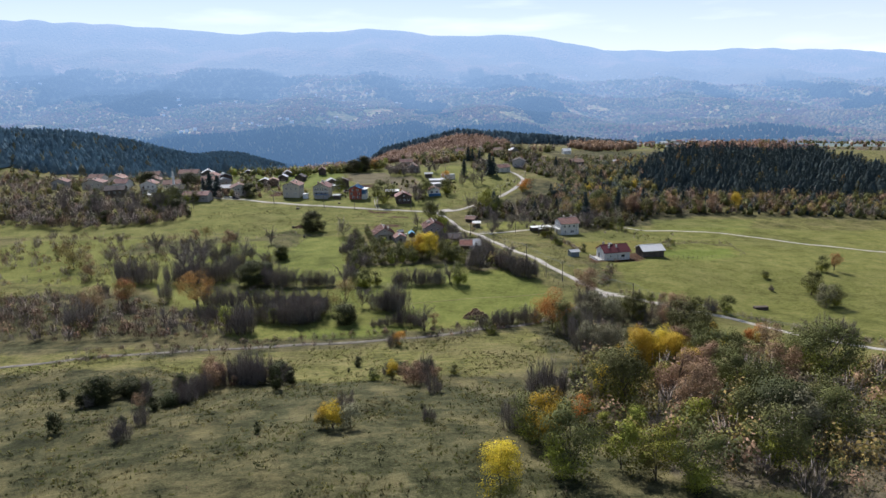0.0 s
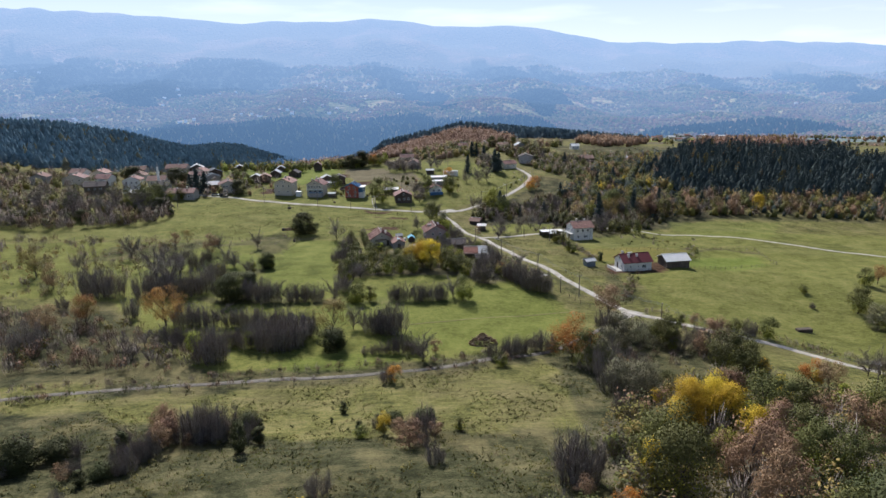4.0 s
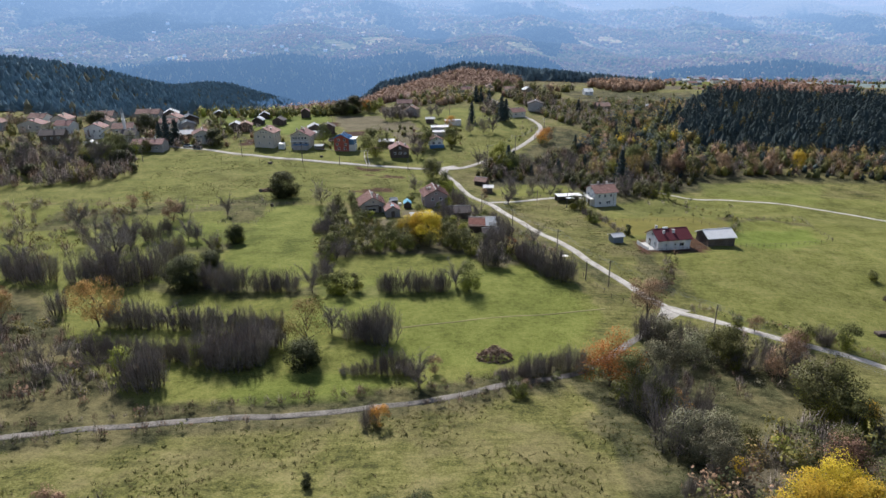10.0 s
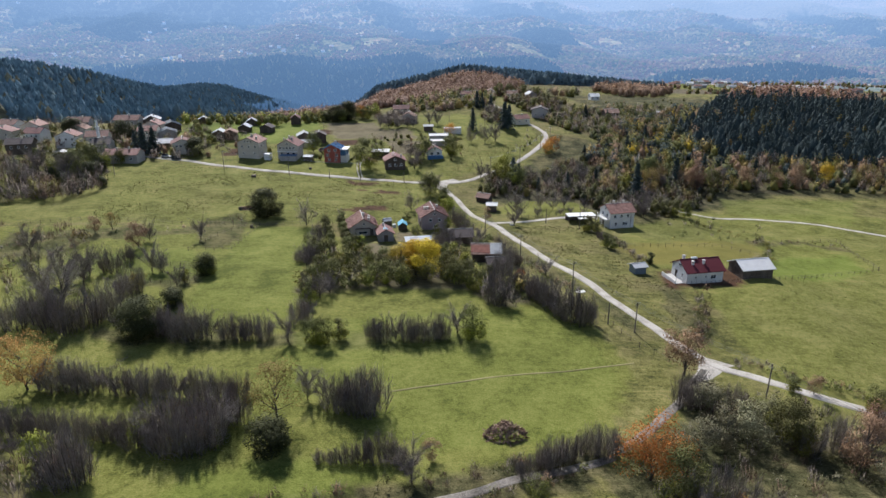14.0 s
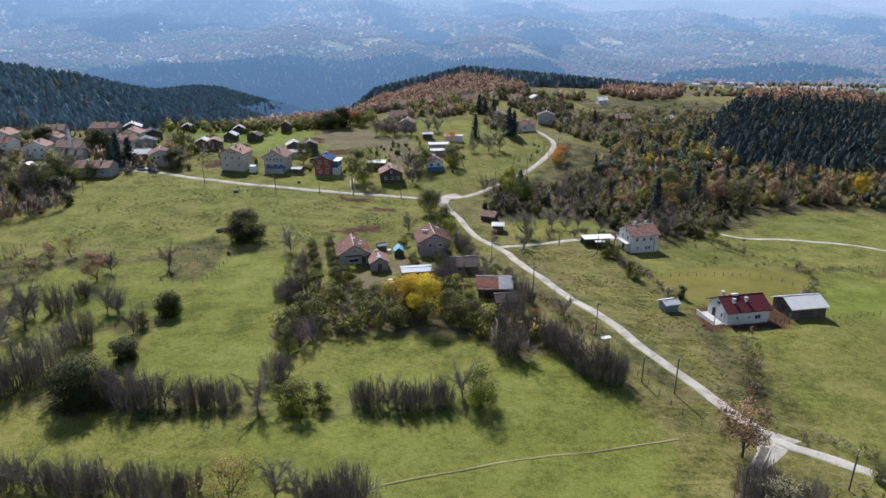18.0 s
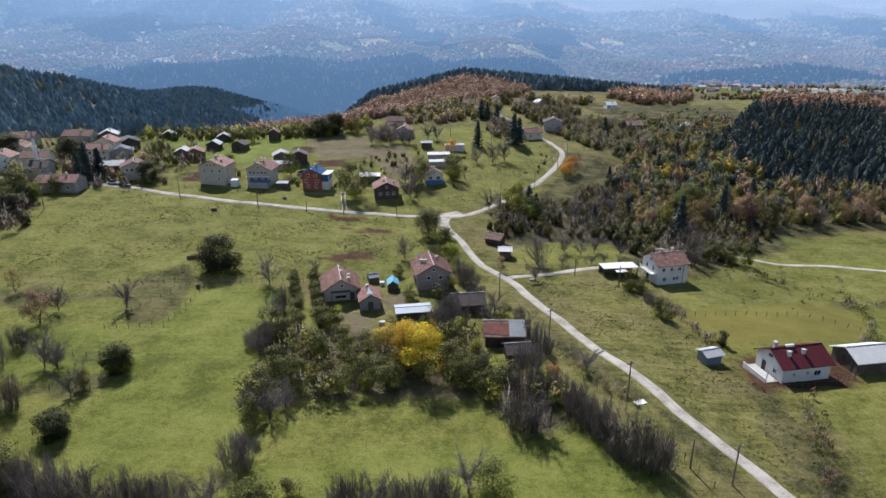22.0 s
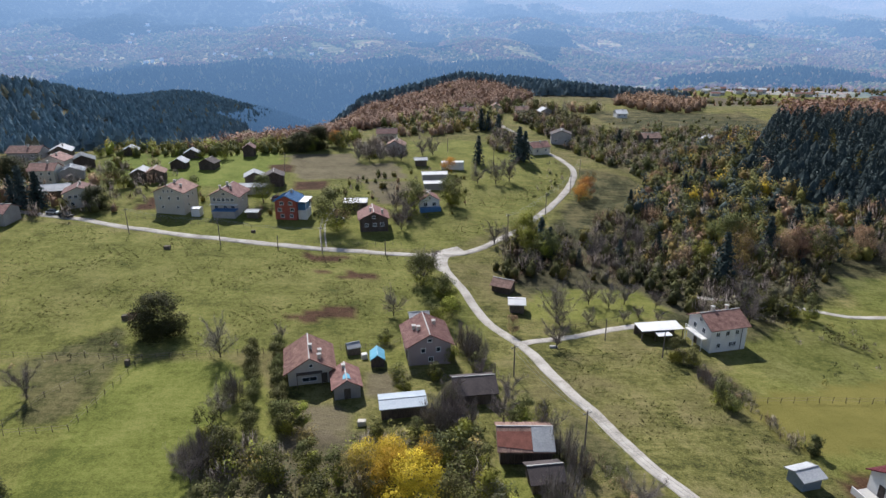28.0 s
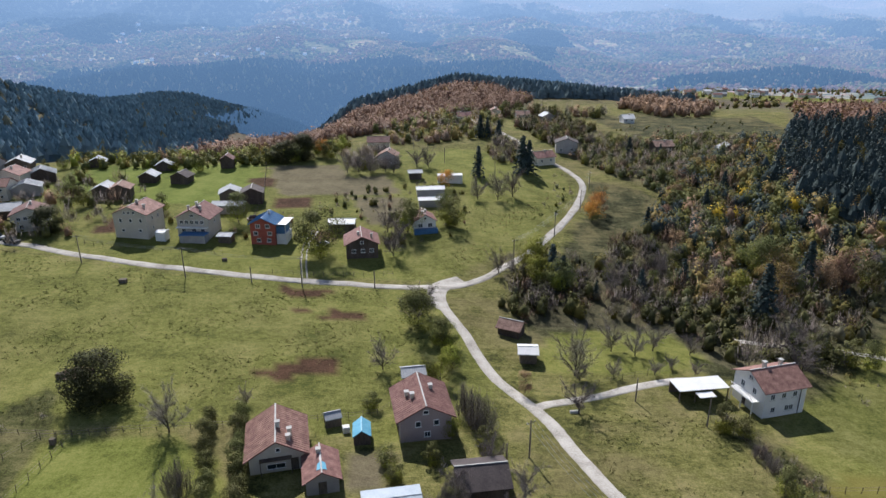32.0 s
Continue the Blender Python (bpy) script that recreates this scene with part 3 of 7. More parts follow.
def paint_haze(m):
    """Mixes blue haze into a distant material as emission, growing with the way."""
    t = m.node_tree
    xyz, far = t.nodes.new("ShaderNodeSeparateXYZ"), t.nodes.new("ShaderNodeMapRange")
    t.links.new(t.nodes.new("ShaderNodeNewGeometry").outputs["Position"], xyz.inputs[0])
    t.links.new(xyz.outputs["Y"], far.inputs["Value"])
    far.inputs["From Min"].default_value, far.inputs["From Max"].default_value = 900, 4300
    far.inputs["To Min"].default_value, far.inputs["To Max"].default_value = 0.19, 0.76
    haze_glow, mix = t.nodes.new("ShaderNodeEmission"), t.nodes.new("ShaderNodeMixShader")
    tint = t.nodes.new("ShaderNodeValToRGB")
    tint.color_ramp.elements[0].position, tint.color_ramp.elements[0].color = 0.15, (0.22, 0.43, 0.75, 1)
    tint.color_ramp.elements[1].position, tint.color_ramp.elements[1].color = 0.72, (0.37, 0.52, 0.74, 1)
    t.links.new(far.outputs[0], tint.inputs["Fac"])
    t.links.new(tint.outputs["Color"], haze_glow.inputs["Color"])
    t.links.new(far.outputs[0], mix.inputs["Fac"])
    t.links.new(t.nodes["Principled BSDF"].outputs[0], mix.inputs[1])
    t.links.new(haze_glow.outputs[0], mix.inputs[2])
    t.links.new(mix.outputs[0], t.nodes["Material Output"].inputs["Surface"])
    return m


# A distant colour with haze painted in as blue emission.
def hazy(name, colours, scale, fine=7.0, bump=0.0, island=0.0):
    return paint_haze(material(name, colours, scale, 0.95, bump, fine, coords="World", spec=0.05, island=island))


# conifer woods on the far slopes
FAR_WOODS = [
    [(-2416, 3752), (-2090, 3628), (-1646, 3340), (-1383, 3239), (-1156, 3369), (-850, 3578), (-649, 3249), (-669, 3034), (-739, 2553), (-878, 2525), (-1002, 2406), (-1037, 2175), (-1294, 2600), (-1453, 2591), (-1715, 2805), (-2166, 3333)],
    [(-437, 3579), (-168, 3354), (-73, 2744), (41, 2584), (30, 1937), (-206, 2742)],
    [(166, 3607), (336, 3558), (588, 3310), (786, 3124), (613, 3031), (307, 2695), (156, 3406)],
    [(306, 2579), (468, 2632), (534, 2455), (310, 1900), (241, 1949)],
    [(1234, 3020), (1412, 3081), (1430, 2863), (1096, 2311), (1226, 2888)],
    [(1746, 3510), (1978, 3558), (1847, 2927), (1834, 2612), (1554, 2206), (1668, 2739), (1609, 2937)],
    [(-460, 1060), (-190, 1060), (-170, 1300), (-250, 1440), (-460, 1440)],
    [(-900, 1380), (-520, 1480), (-200, 1320), (60, 1320), (330, 1480), (300, 1760), (-100, 1860), (-500, 1800), (-900, 1900)],
]


def in_far_wood(x, y):
    x, y = x + 30 * np.sin(y / 47) + 18 * np.sin(x / 29 + y / 61), y + 40 * np.sin(x / 53) + 20 * np.sin(x / 23)
    return np.any([inside(p, x, y) for p in FAR_WOODS], axis=0)


first = idx[NEAR_RINGS, 0]
far_cover = np.ones((len(gx) - first, 4), np.float32)
far_cover[:, 0] = in_far_wood(gx[first:], gy[first:])
far_cover[:, 1] = np.clip((gy[first:] - 2500) / 900, 0, 1)
far_mesh.attributes.new("cover", "FLOAT_COLOR", "POINT").data.foreach_set("color", far_cover.ravel())


def slope_material():
    """Mixed autumn forest, told crown by crown, with darker conifer stands."""
    m = material("far_slopes", [(0.09, 0.1, 0.04), (0.16, 0.16, 0.065), (0.22, 0.2, 0.09)], 0.006, 0.95, 0, 9, coords="World", spec=0.05)
    t = m.node_tree
    b = t.nodes["Principled BSDF"]
    fields = b.inputs["Base Color"].links[0].from_socket
    pos = t.nodes.new("ShaderNodeNewGeometry").outputs["Position"]
    cells, stands, hue = t.nodes.new("ShaderNodeTexVoronoi"), t.nodes.new("ShaderNodeTexNoise"), t.nodes.new("ShaderNodeValToRGB")
    cells.inputs["Scale"].default_value, stands.inputs["Scale"].default_value, stands.inputs["Detail"].default_value = 0.06, 0.0035, 5
    split, bm_, at, ch = t.nodes.new("ShaderNodeSeparateColor"), t.nodes.new("ShaderNodeBump"), t.nodes.new("ShaderNodeAttribute"), t.nodes.new("ShaderNodeSeparateColor")
    for n in (cells, stands):
        t.links.new(pos, n.inputs["Vector"])
    t.links.new(cells.outputs["Color"], split.inputs["Color"])
    e = hue.color_ramp.elements
    for k in range(3):
        e.new(0.5)
    for k, c in enumerate([(0.09, 0.1, 0.05), (0.26, 0.21, 0.1), (0.40, 0.26, 0.16), (0.42, 0.36, 0.18), (0.2, 0.2, 0.09)]):
        e[k].position, e[k].color = k / 4, (*c, 1)
    t.links.new(split.outputs[0], hue.inputs["Fac"])
    at.attribute_name = "cover"
    t.links.new(at.outputs["Color"], ch.inputs["Color"])

    def mixed(fac, a, c):
        n = t.nodes.new("ShaderNodeMix")
        n.data_type = "RGBA"
        t.links.new(fac, n.inputs["Factor"])
        for sock, v in (("A", a), ("B", c)):
            if isinstance(v, tuple):
                n.inputs[sock].default_value = (*v, 1)
            else:
                t.links.new(v, n.inputs[sock])
        return n.outputs["Result"]

    cut = t.nodes.new("ShaderNodeValToRGB")
    cut.color_ramp.elements[0].position, cut.color_ramp.elements[1].position = 0.42, 0.5
    t.links.new(stands.outputs["Fac"], cut.inputs["Fac"])
    c = mixed(cut.outputs["Color"], fields, hue.outputs["Color"])
    c = mixed(ch.outputs[1], c, mixed(cut.outputs["Color"], (0.30, 0.22, 0.17), (0.19, 0.17, 0.13)))
    c = mixed(ch.outputs[0], c, (0.025, 0.04, 0.03))
    t.links.new(c, b.inputs["Base Color"])
    bm_.invert = True
    bm_.inputs["Strength"].default_value, bm_.inputs["Distance"].default_value = 1.0, 7.0
    t.links.new(cells.outputs["Distance"], bm_.inputs["Height"])
    t.links.new(bm_.outputs["Normal"], b.inputs["Normal"])
    # the haze is painted over the forest colours as emission
    return paint_haze(m)


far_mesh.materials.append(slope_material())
tagged(new("backdrop", far_mesh), "distant mountain slopes with blue autumn haze painted in", "mountains", kind="structure")
tagged(new("ground", ground_mesh), "rolling autumn meadows and wooded hills with grazed turf", "ground", kind="structure")


# ---- roads and tracks, laid on the ground ----
def spline(points, step=2.0):
    p = np.array([points[0]] + list(points) + [points[-1]], float)
    out = []
    for k in range(1, len(p) - 2):
        n = max(2, int(np.linalg.norm(p[k + 1] - p[k]) / step))
        for s in np.arange(n) / n:
            a, b, c, d = p[k - 1], p[k], p[k + 1], p[k + 2]
            out.append(0.5 * (2 * b + (c - a) * s + (2 * a - 5 * b + 4 * c - d) * s**2 + (3 * b - a - 3 * c + d) * s**3))
    return np.array(out + [p[-1]])


ROAD_POINTS = []


def road(name, points, width, mat, label, lift=0.1, ragged=0.25):
    c = spline(points)
    ROAD_POINTS.extend(c.tolist())
    d = np.gradient(c, axis=0)
    n = np.stack([d[:, 1], -d[:, 0]], -1) / np.linalg.norm(d, axis=1)[:, None]
    k = np.arange(len(c))
    if isinstance(width, tuple):
        width = width[0] + (width[1] - width[0]) * (k / k[-1]) ** 1.5
    across = np.array([-0.62, -0.5, -0.24, 0, 0.24, 0.5, 0.62])
    raise_by = np.array([-0.25, 0.0, -0.01, 0.05, -0.01, 0.0, -0.25]) + lift
    vs = []
    for a, r in zip(across, raise_by):
        w = width * a + 0.0 * k + (ragged * np.sin(k * 0.9 + a * 9) * np.sin(k * 0.37 + a * 3) if abs(a) > 0.4 else 0)
        xy = c + n * w[:, None]
        vs.append(np.stack([xy[:, 0], xy[:, 1], height(xy[:, 0], xy[:, 1]) + r], -1))
    v = np.stack(vs, 1).reshape(-1, 3)
    m = len(across)
    f = [(i * m + j, i * m + j + 1, (i + 1) * m + j + 1, (i + 1) * m + j) for i in range(len(c) - 1) for j in range(m - 1)]
    return tagged(new(name, mesh_of(name, v, f, mat, smooth=True)), label, "road", kind="structure")


MAIN = [(1.5, 321), (4, 312), (7, 303), (11, 288), (15, 279), (19.3, 270.5), (25, 253), (31, 235.5), (37, 221.5), (41, 210), (45, 201), (48.5, 193), (52.5, 184), (57, 180), (64, 175.5), (72, 172), (81, 167.5), (89, 161), (97, 150), (112, 138), (150, 118)]
road("road", MAIN, 2.1, M["gravel"], "pale gravel village road running down past the farms")
road("road", [(-170, 356), (-130, 348), (-106, 342), (-90, 337), (-73, 332), (-58, 328.5), (-43, 325.7), (-30, 324.3), (-16, 323.3), (-2, 322.6), (6, 322.8), (14, 328), (22, 336), (30, 346), (38, 360), (47, 376), (54, 393), (57.5, 406), (56, 420), (52, 431), (48, 440), (45, 452), (42, 468), (37, 486), (30, 510), (24, 540)], 2.15, M["gravel"], "pale gravel upper road curving through the village", lift=0.13)
road("road", [(17.5, 273), (20.5, 275), (24, 276), (30, 278), (36, 280), (41, 281.5), (47, 282.5), (54, 283)], 1.9, M["gravel"], "gravel drive to the white farmhouse", lift=0.07)
road("road", [(-160, 108), (-110, 120), (-82, 128), (-66, 132), (-52, 136), (-35, 139), (-16, 141), (2, 146), (12, 150), (23, 154), (31, 160), (41, 171), (50, 182)], 1.5, M["lane"], "muddy grey farm lane between hedges", lift=0.07)
road("road", [(64, 298), (80, 296), (97, 294.5), (112, 294), (125, 290.7), (141, 282), (160, 270), (200, 250)], 1.6, M["gravel"], "narrow farm track across the pasture", lift=0.06)
for side in (-0.65, 0.65):
    road("road", [(-29 + side, 325), (-31 + side, 335), (-32 + side, 345), (-31 + side, 356)], 0.42, M["gravel"], "worn pale wheel rut up to the farmyard", lift=0.05, ragged=0.08)
road("road", [(46.4, 177.2), (48.6, 179.8), (51.6, 183.6), (53.5, 186)], (2.0, 6.5), M["gravel"], "wide pale gravel apron where lane meets road", lift=0.03, ragged=0.5)
road("road", [(9, 327), (4, 323.2), (2.6, 319), (4, 311)], (5.5, 2.6), M["gravel"], "gravel apron of the road junction", lift=0.05, ragged=0.4)
road("footpath", [(-11.3, 171.1), (1, 175), (12.9, 178.4), (28.8, 181.6), (37, 183.4)], 0.4, M["path"], "faint trodden footpath across the green field", lift=0.05, ragged=0.12)
# ---- buildings ----
def roof_mesh(w, d, hw, rise, ridge, over, thick=0.16, hip=0.0):
    """A roof of two slopes with a thickness, in the frame of a house whose front is at y = 0. ridge: 'y' runs to the back, 'x' along the front."""
    bm = bmesh.new()
    half, length = (w / 2, d) if ridge == "y" else (d / 2, w)
    low = hw - rise / half * over
    line = [(-half - over, low + thick), (0, hw + rise + thick), (half + over, low + thick), (half + over, low), (0, hw + rise), (-half - over, low)]
    ends = []
    for along in (-over, length + over):
        ends.append([bm.verts.new((x, along, z) if ridge == "y" else (along - w / 2, x + d / 2, z)) for x, z in line])
    for k in range(6):
        bm.faces.new([ends[0][k], ends[0][(k + 1) % 6], ends[1][(k + 1) % 6], ends[1][k]])
    for e in ends:
        bm.faces.new([e[0], e[1], e[4], e[5]])
        bm.faces.new([e[1], e[2], e[3], e[4]])
    bmesh.ops.recalc_face_normals(bm, faces=bm.faces)
    return bm


def seams(parent, w, d, hw, rise, ridge, over, gap, mat):
    """Standing seams of a sheet roof, each a piece of its own."""
    half, length = (w / 2, d) if ridge == "y" else (d / 2, w)
    slope = rise / half
    for s in (-1, 1):
        vs = []
        for x in (half + over, 0.12):
            z = hw + rise - slope * x + 0.16
            for dy, dz in ((-0.035, 0), (0, 0.06), (0.035, 0)):
                vs.append((s * x, dy, z + dz) if ridge == "y" else (dy, s * x, z + dz))
        me = mesh_of("seam", vs, [(0, 1, 4, 3), (1, 2, 5, 4), (0, 3, 5, 2)], mat)
        n = int((length + 2 * over) / gap)
        for k in range(n + 1):
            y = -over + 0.05 + (length + 2 * over - 0.1) * k / n
            part("seam", me, None, parent).matrix_local = Matrix.Translation((0, y, 0) if ridge == "y" else (y - w / 2, d / 2, 0))


def wall_mesh(w, d, hw, rise, ridge, hip=0.0, sunk=0.8):
    bm = bmesh.new()
    if ridge == "y":
        pts = [(-w / 2, 0), (w / 2, 0), (w / 2, d), (-w / 2, d)]
        gable = {(0, 1): (0, 0), (2, 3): (0, d)}
    else:
        pts = [(-w / 2, 0), (w / 2, 0), (w / 2, d), (-w / 2, d)]
        gable = {(1, 2): (w / 2, d / 2), (3, 0): (-w / 2, d / 2)}
    lo = [bm.verts.new((x, y, -sunk)) for x, y in pts]
    hi = [bm.verts.new((x, y, hw)) for x, y in pts]
    for k in range(4):
        j = (k + 1) % 4
        f = [lo[k], lo[j], hi[j]]
        if (k, j) in gable and not hip:
            f.append(bm.verts.new((*gable[(k, j)], hw + rise)))
        bm.faces.new(f + [hi[k]])
    bm.faces.new(lo[::-1])
    return bm


pane_meshes = {}


def window(parent, x, z, w, h, face, size, kind="window"):
    """A framed window or door on a face of a house: F front, B back, L left, R right."""
    key = (round(w, 2), round(h, 2), kind)
    t = 0.09
    if key not in pane_meshes:
        def solid(name, bm, mat):
            me = bpy.data.meshes.new(name)
            bm.to_mesh(me)
            bm.free()
            me.materials.append(M[mat])
            return me

        ring = [(x_, y_, z_) for y_ in (-0.07, 0.03) for a_ in (0, t) for x_, z_ in ((-w / 2 + a_, a_), (w / 2 - a_, a_), (w / 2 - a_, h - a_), (-w / 2 + a_, h - a_))]
        faces = []
        for k in range(4):
            n = (k + 1) % 4
            faces += [(k, n, 4 + n, 4 + k), (8 + n, 8 + k, 12 + k, 12 + n), (n, k, 8 + k, 8 + n), (4 + k, 4 + n, 12 + n, 12 + k)]
        pane_meshes[key] = (
            mesh_of("frame", ring, faces, M["frame_white" if kind == "window" else "timber"]),
            solid("pane", box(bmesh.new(), -w / 2 + t, w / 2 - t, -0.025, 0.02, t, h - t), "glass" if kind == "window" else "timber"),
            solid("sill", box(bmesh.new(), -w / 2 - 0.08, w / 2 + 0.08, -0.14, 0.02, -0.07, -0.002), "concrete"),
            solid("mullion", box(bmesh.new(), -0.03, 0.03, -0.05, -0.026, t, h - t), "frame_white"),
        )
    fm, pm, sm, mm = pane_meshes[key]
    wd, dp = size
    m = {"F": pose(x, 0, z), "B": pose(x, dp, z, 0, 0, 180), "L": pose(-wd / 2, x, z, 0, 0, -90), "R": pose(wd / 2, x, z, 0, 0, 90)}[face]
    fr = part(kind, fm, None, parent)
    fr.matrix_local = m
    part("pane" if kind == "window" else "leaf", pm, None, fr)
    if kind == "window":
        part("sill", sm, None, fr)
        if w > 0.9:
            part("mullion", mm, None, fr)


FOOTPRINTS = []


def house(x, y, rot, w, d, hw, rise, ridge, wall, roof, label, category="house", name="house", over=0.45, hip=0.0, openings=(), chimneys=(), ribs=0.0, group="village buildings", drop=0.0, solid=True):
    """A building whose front's middle stands at x, y; rot turns it to the left."""
    c, s = math.cos(radians(rot)), math.sin(radians(rot))
    corners = [(x + c * a - s * b, y + s * a + c * b) for a, b in ((-w / 2, 0), (w / 2, 0), (w / 2, d), (-w / 2, d))]
    z = float(np.mean([height(*q) for q in corners])) - drop
    FOOTPRINTS.append((x - s * d / 2, y + c * d / 2, 0.56 * math.hypot(w, d)))
    root = thing(name, pose(x, y, z, 0, 0, rot), label, category, group)
    low = z - min(height(*q) for q in corners)
    part("wall", wall_mesh(w, d, hw, rise, ridge, hip, low + 0.4), M[wall], root)
    top = part("roof", roof_mesh(w, d, hw, rise, ridge, over), M[roof], root)
    if ribs:
        seams(top, w, d, hw, rise, ridge, over, ribs, M[roof])
    along = d if ridge == "y" else w
    bm = bmesh.new()
    if ridge == "y":
        box(bm, -0.11, 0.11, -over + hip, d + over - hip, hw + rise + 0.13, hw + rise + 0.24, 0.03)
    else:
        box(bm, -w / 2 - over + hip, w / 2 + over - hip, d / 2 - 0.11, d / 2 + 0.11, hw + rise + 0.13, hw + rise + 0.24, 0.03)
    part("ridge_cap", bm, M["concrete"] if roof.startswith("tile") and roof != "tile_red" else M[roof], top)
    for o in openings:
        window(root, *o[:5], (w, d), o[5] if len(o) > 5 else "window")
    for cx, cy, h in chimneys:
        across = abs(cx) if ridge == "y" else abs(cy - d / 2)
        zz = hw + rise * (1 - across / ((w if ridge == "y" else d) / 2))
        ch = part("chimney", box(bmesh.new(), cx - 0.28, cx + 0.28, cy - 0.28, cy + 0.28, zz - 0.3, zz + h, 0.03), M["plaster_cream"] if roof != "tile_red" else M["plaster"], root)
        part("chimney_cap", box(bmesh.new(), cx - 0.38, cx + 0.38, cy - 0.38, cy + 0.38, zz + h, zz + h + 0.12, 0.02), M["concrete"], ch)
    return root


def rows(xs, z, w, h, face="F"):
    return [(x, z, w, h, face) for x in xs]


# -- farmstead below the junction --
farm = house(-21, 256.9, 12, 7.6, 8.2, 2.9, 2.3, "y", "plaster_cream", "tile", "low farmhouse with red tile roof and white chimneys", openings=[(-0.2, 0.5, 2.6, 0.9, "F"), (0.2, 3.2, 0.7, 0.7, "F"), (2.6, 0.9, 0.9, 1.0, "L"), (5.4, 0.9, 0.9, 1.0, "L"), (2.4, 0.0, 0.95, 1.9, "F", "door"), (3, 0.9, 0.9, 1.0, "R")], chimneys=[(0.3, 3.2, 1.0), (1.9, 2.2, 1.3), (1.7, 1.0, 0.9)], over=0.75, ribs=0.5)
part("balcony", box(bmesh.new(), -2.4, 2.0, -0.75, 0.0, 2.25, 2.42, 0.02), M["timber"], farm)
for px_ in (-2.3, 1.9):
    part("balcony_post", box(bmesh.new(), px_ - 0.06, px_ + 0.06, -0.7, -0.58, -0.4, 2.25), M["timber"], farm)
patched = house(-14.1, 252.5, 12, 4.4, 5.6, 2.3, 1.3, "y", "plaster_grey", "tile", "small tiled shed patched with blue plastic", "shed", "shed", openings=[(0, 0, 1.1, 1.9, "F", "door")], chimneys=[(-0.2, 4.2, 0.7)])
house(-0.2, 263.9, 9, 7.8, 8.6, 4.4, 2.1, "y", "plaster_rose", "tile", "two-storey grey-rose house with tiled roof", openings=rows([-1.2, 1.6], 2.7, 0.9, 1.0) + rows([0.2], 0.8, 1.0, 1.0) + [(0, 4.8, 0.9, 0.7, "F"), (3, 0, 0.95, 2.0, "L", "door"), (2, 2.7, 0.9, 1.0, "L"), (5.5, 2.7, 0.9, 1.0, "L"), (5, 2.7, 0.9, 1.0, "R")], chimneys=[(-1.6, 3.4, 0.9), (-2.3, 4.6, 0.9), (1.6, 5.5, 0.8)], over=0.7, ribs=0.5)
house(-9.8, 262.9, 6, 2.5, 3.4, 1.6, 0.9, "y", "timber", "tarp", "small hut covered with bright blue tarpaulin", "hut", "hut", over=0.15)
house(-2.2, 280.0, 8, 3.6, 3.0, 1.8, 0.7, "x", "timber", "tin", "grey timber outhouse with sheet roof", "outhouse", "shed", ribs=0.4)
house(-4.4, 246.6, 8, 7.2, 4.0, 2.0, 0.3, "x", "timber", "tin_pale", "long low shed under a flat pale blue-grey sheet roof", "shed", "shed", over=0.3)
house(7.5, 250.5, 6, 6.6, 6.0, 2.2, 1.4, "x", "timber", "tile_dark", "sagging old barn with mossy dark tiles", "barn", "barn")
rusty_barn = house(13.4, 234.6, -2, 7.4, 6.4, 2.6, 1.6, "x", "timber", "tile_old", "old barn with rusty tile and sheet roof", "barn", "barn", openings=[(-1, 0, 1.4, 2.0, "F", "door")], ribs=0.45)
house(15.5, 228.6, 6, 4.2, 4.0, 1.9, 1.0, "x", "timber", "tile_dark", "small dark timber shed in the thicket", "shed", "shed")
# sheets laid over roof slopes
def roof_sheet(parent, corners, mat, label):
    bm = bmesh.new()
    low, high = ([bm.verts.new((x, y, z + lift)) for x, y, z in corners] for lift in (0.19, 0.23))
    bm.faces.new(high)
    bm.faces.new(low[::-1])
    for k in range(4):
        bm.faces.new([low[k], low[(k + 1) % 4], high[(k + 1) % 4], high[k]])
    bmesh.ops.recalc_face_normals(bm, faces=bm.faces)
    part("roof_sheet", bm, M[mat], parent, label)


roof_sheet(rusty_barn, [(0.9, -0.4, 2.4), (4.1, -0.4, 2.4), (4.1, 3.15, 4.18), (0.9, 3.15, 4.18)], "tin", "pale grey sheet metal patch")
roof_sheet(rusty_barn, [(-4.1, 0.3, 2.75), (0.86, -0.2, 2.5), (0.86, 2.4, 3.8), (-4.1, 2.4, 3.8)], "rusty", "rust-red sheet metal patch")
roof_sheet(patched, [(0.0, 0.3, 3.6), (0.7, 0.5, 3.19), (0.6, 1.9, 3.25), (0.0, 2.1, 3.6)], "tarp", "bright blue plastic patch")
roof_sheet(patched, [(-0.65, 0.6, 3.22), (0.0, 0.3, 3.6), (0.0, 2.1, 3.6), (-0.5, 1.7, 3.3)], "tarp", "bright blue plastic patch")
roof_sheet(patched, [(-0.16, 2.2, 3.53), (0.14, 2.2, 3.55), (0.12, 4.0, 3.55), (-0.14, 4.0, 3.53)], "tin_white", "pale plastic strip")
# -- huts beside the junction --
house(17.0, 300.2, -28, 4.6, 3.8, 1.9, 1.1, "x", "timber", "tile_old", "weathered timber hut with red tiled roof", "hut", "hut")
house(19.5, 289.5, -6, 3.2, 3.4, 2.2, 0.5, "x", "timber", "tin_white", "dark timber hut under a white corrugated roof", "hut", "hut", ribs=0.4)
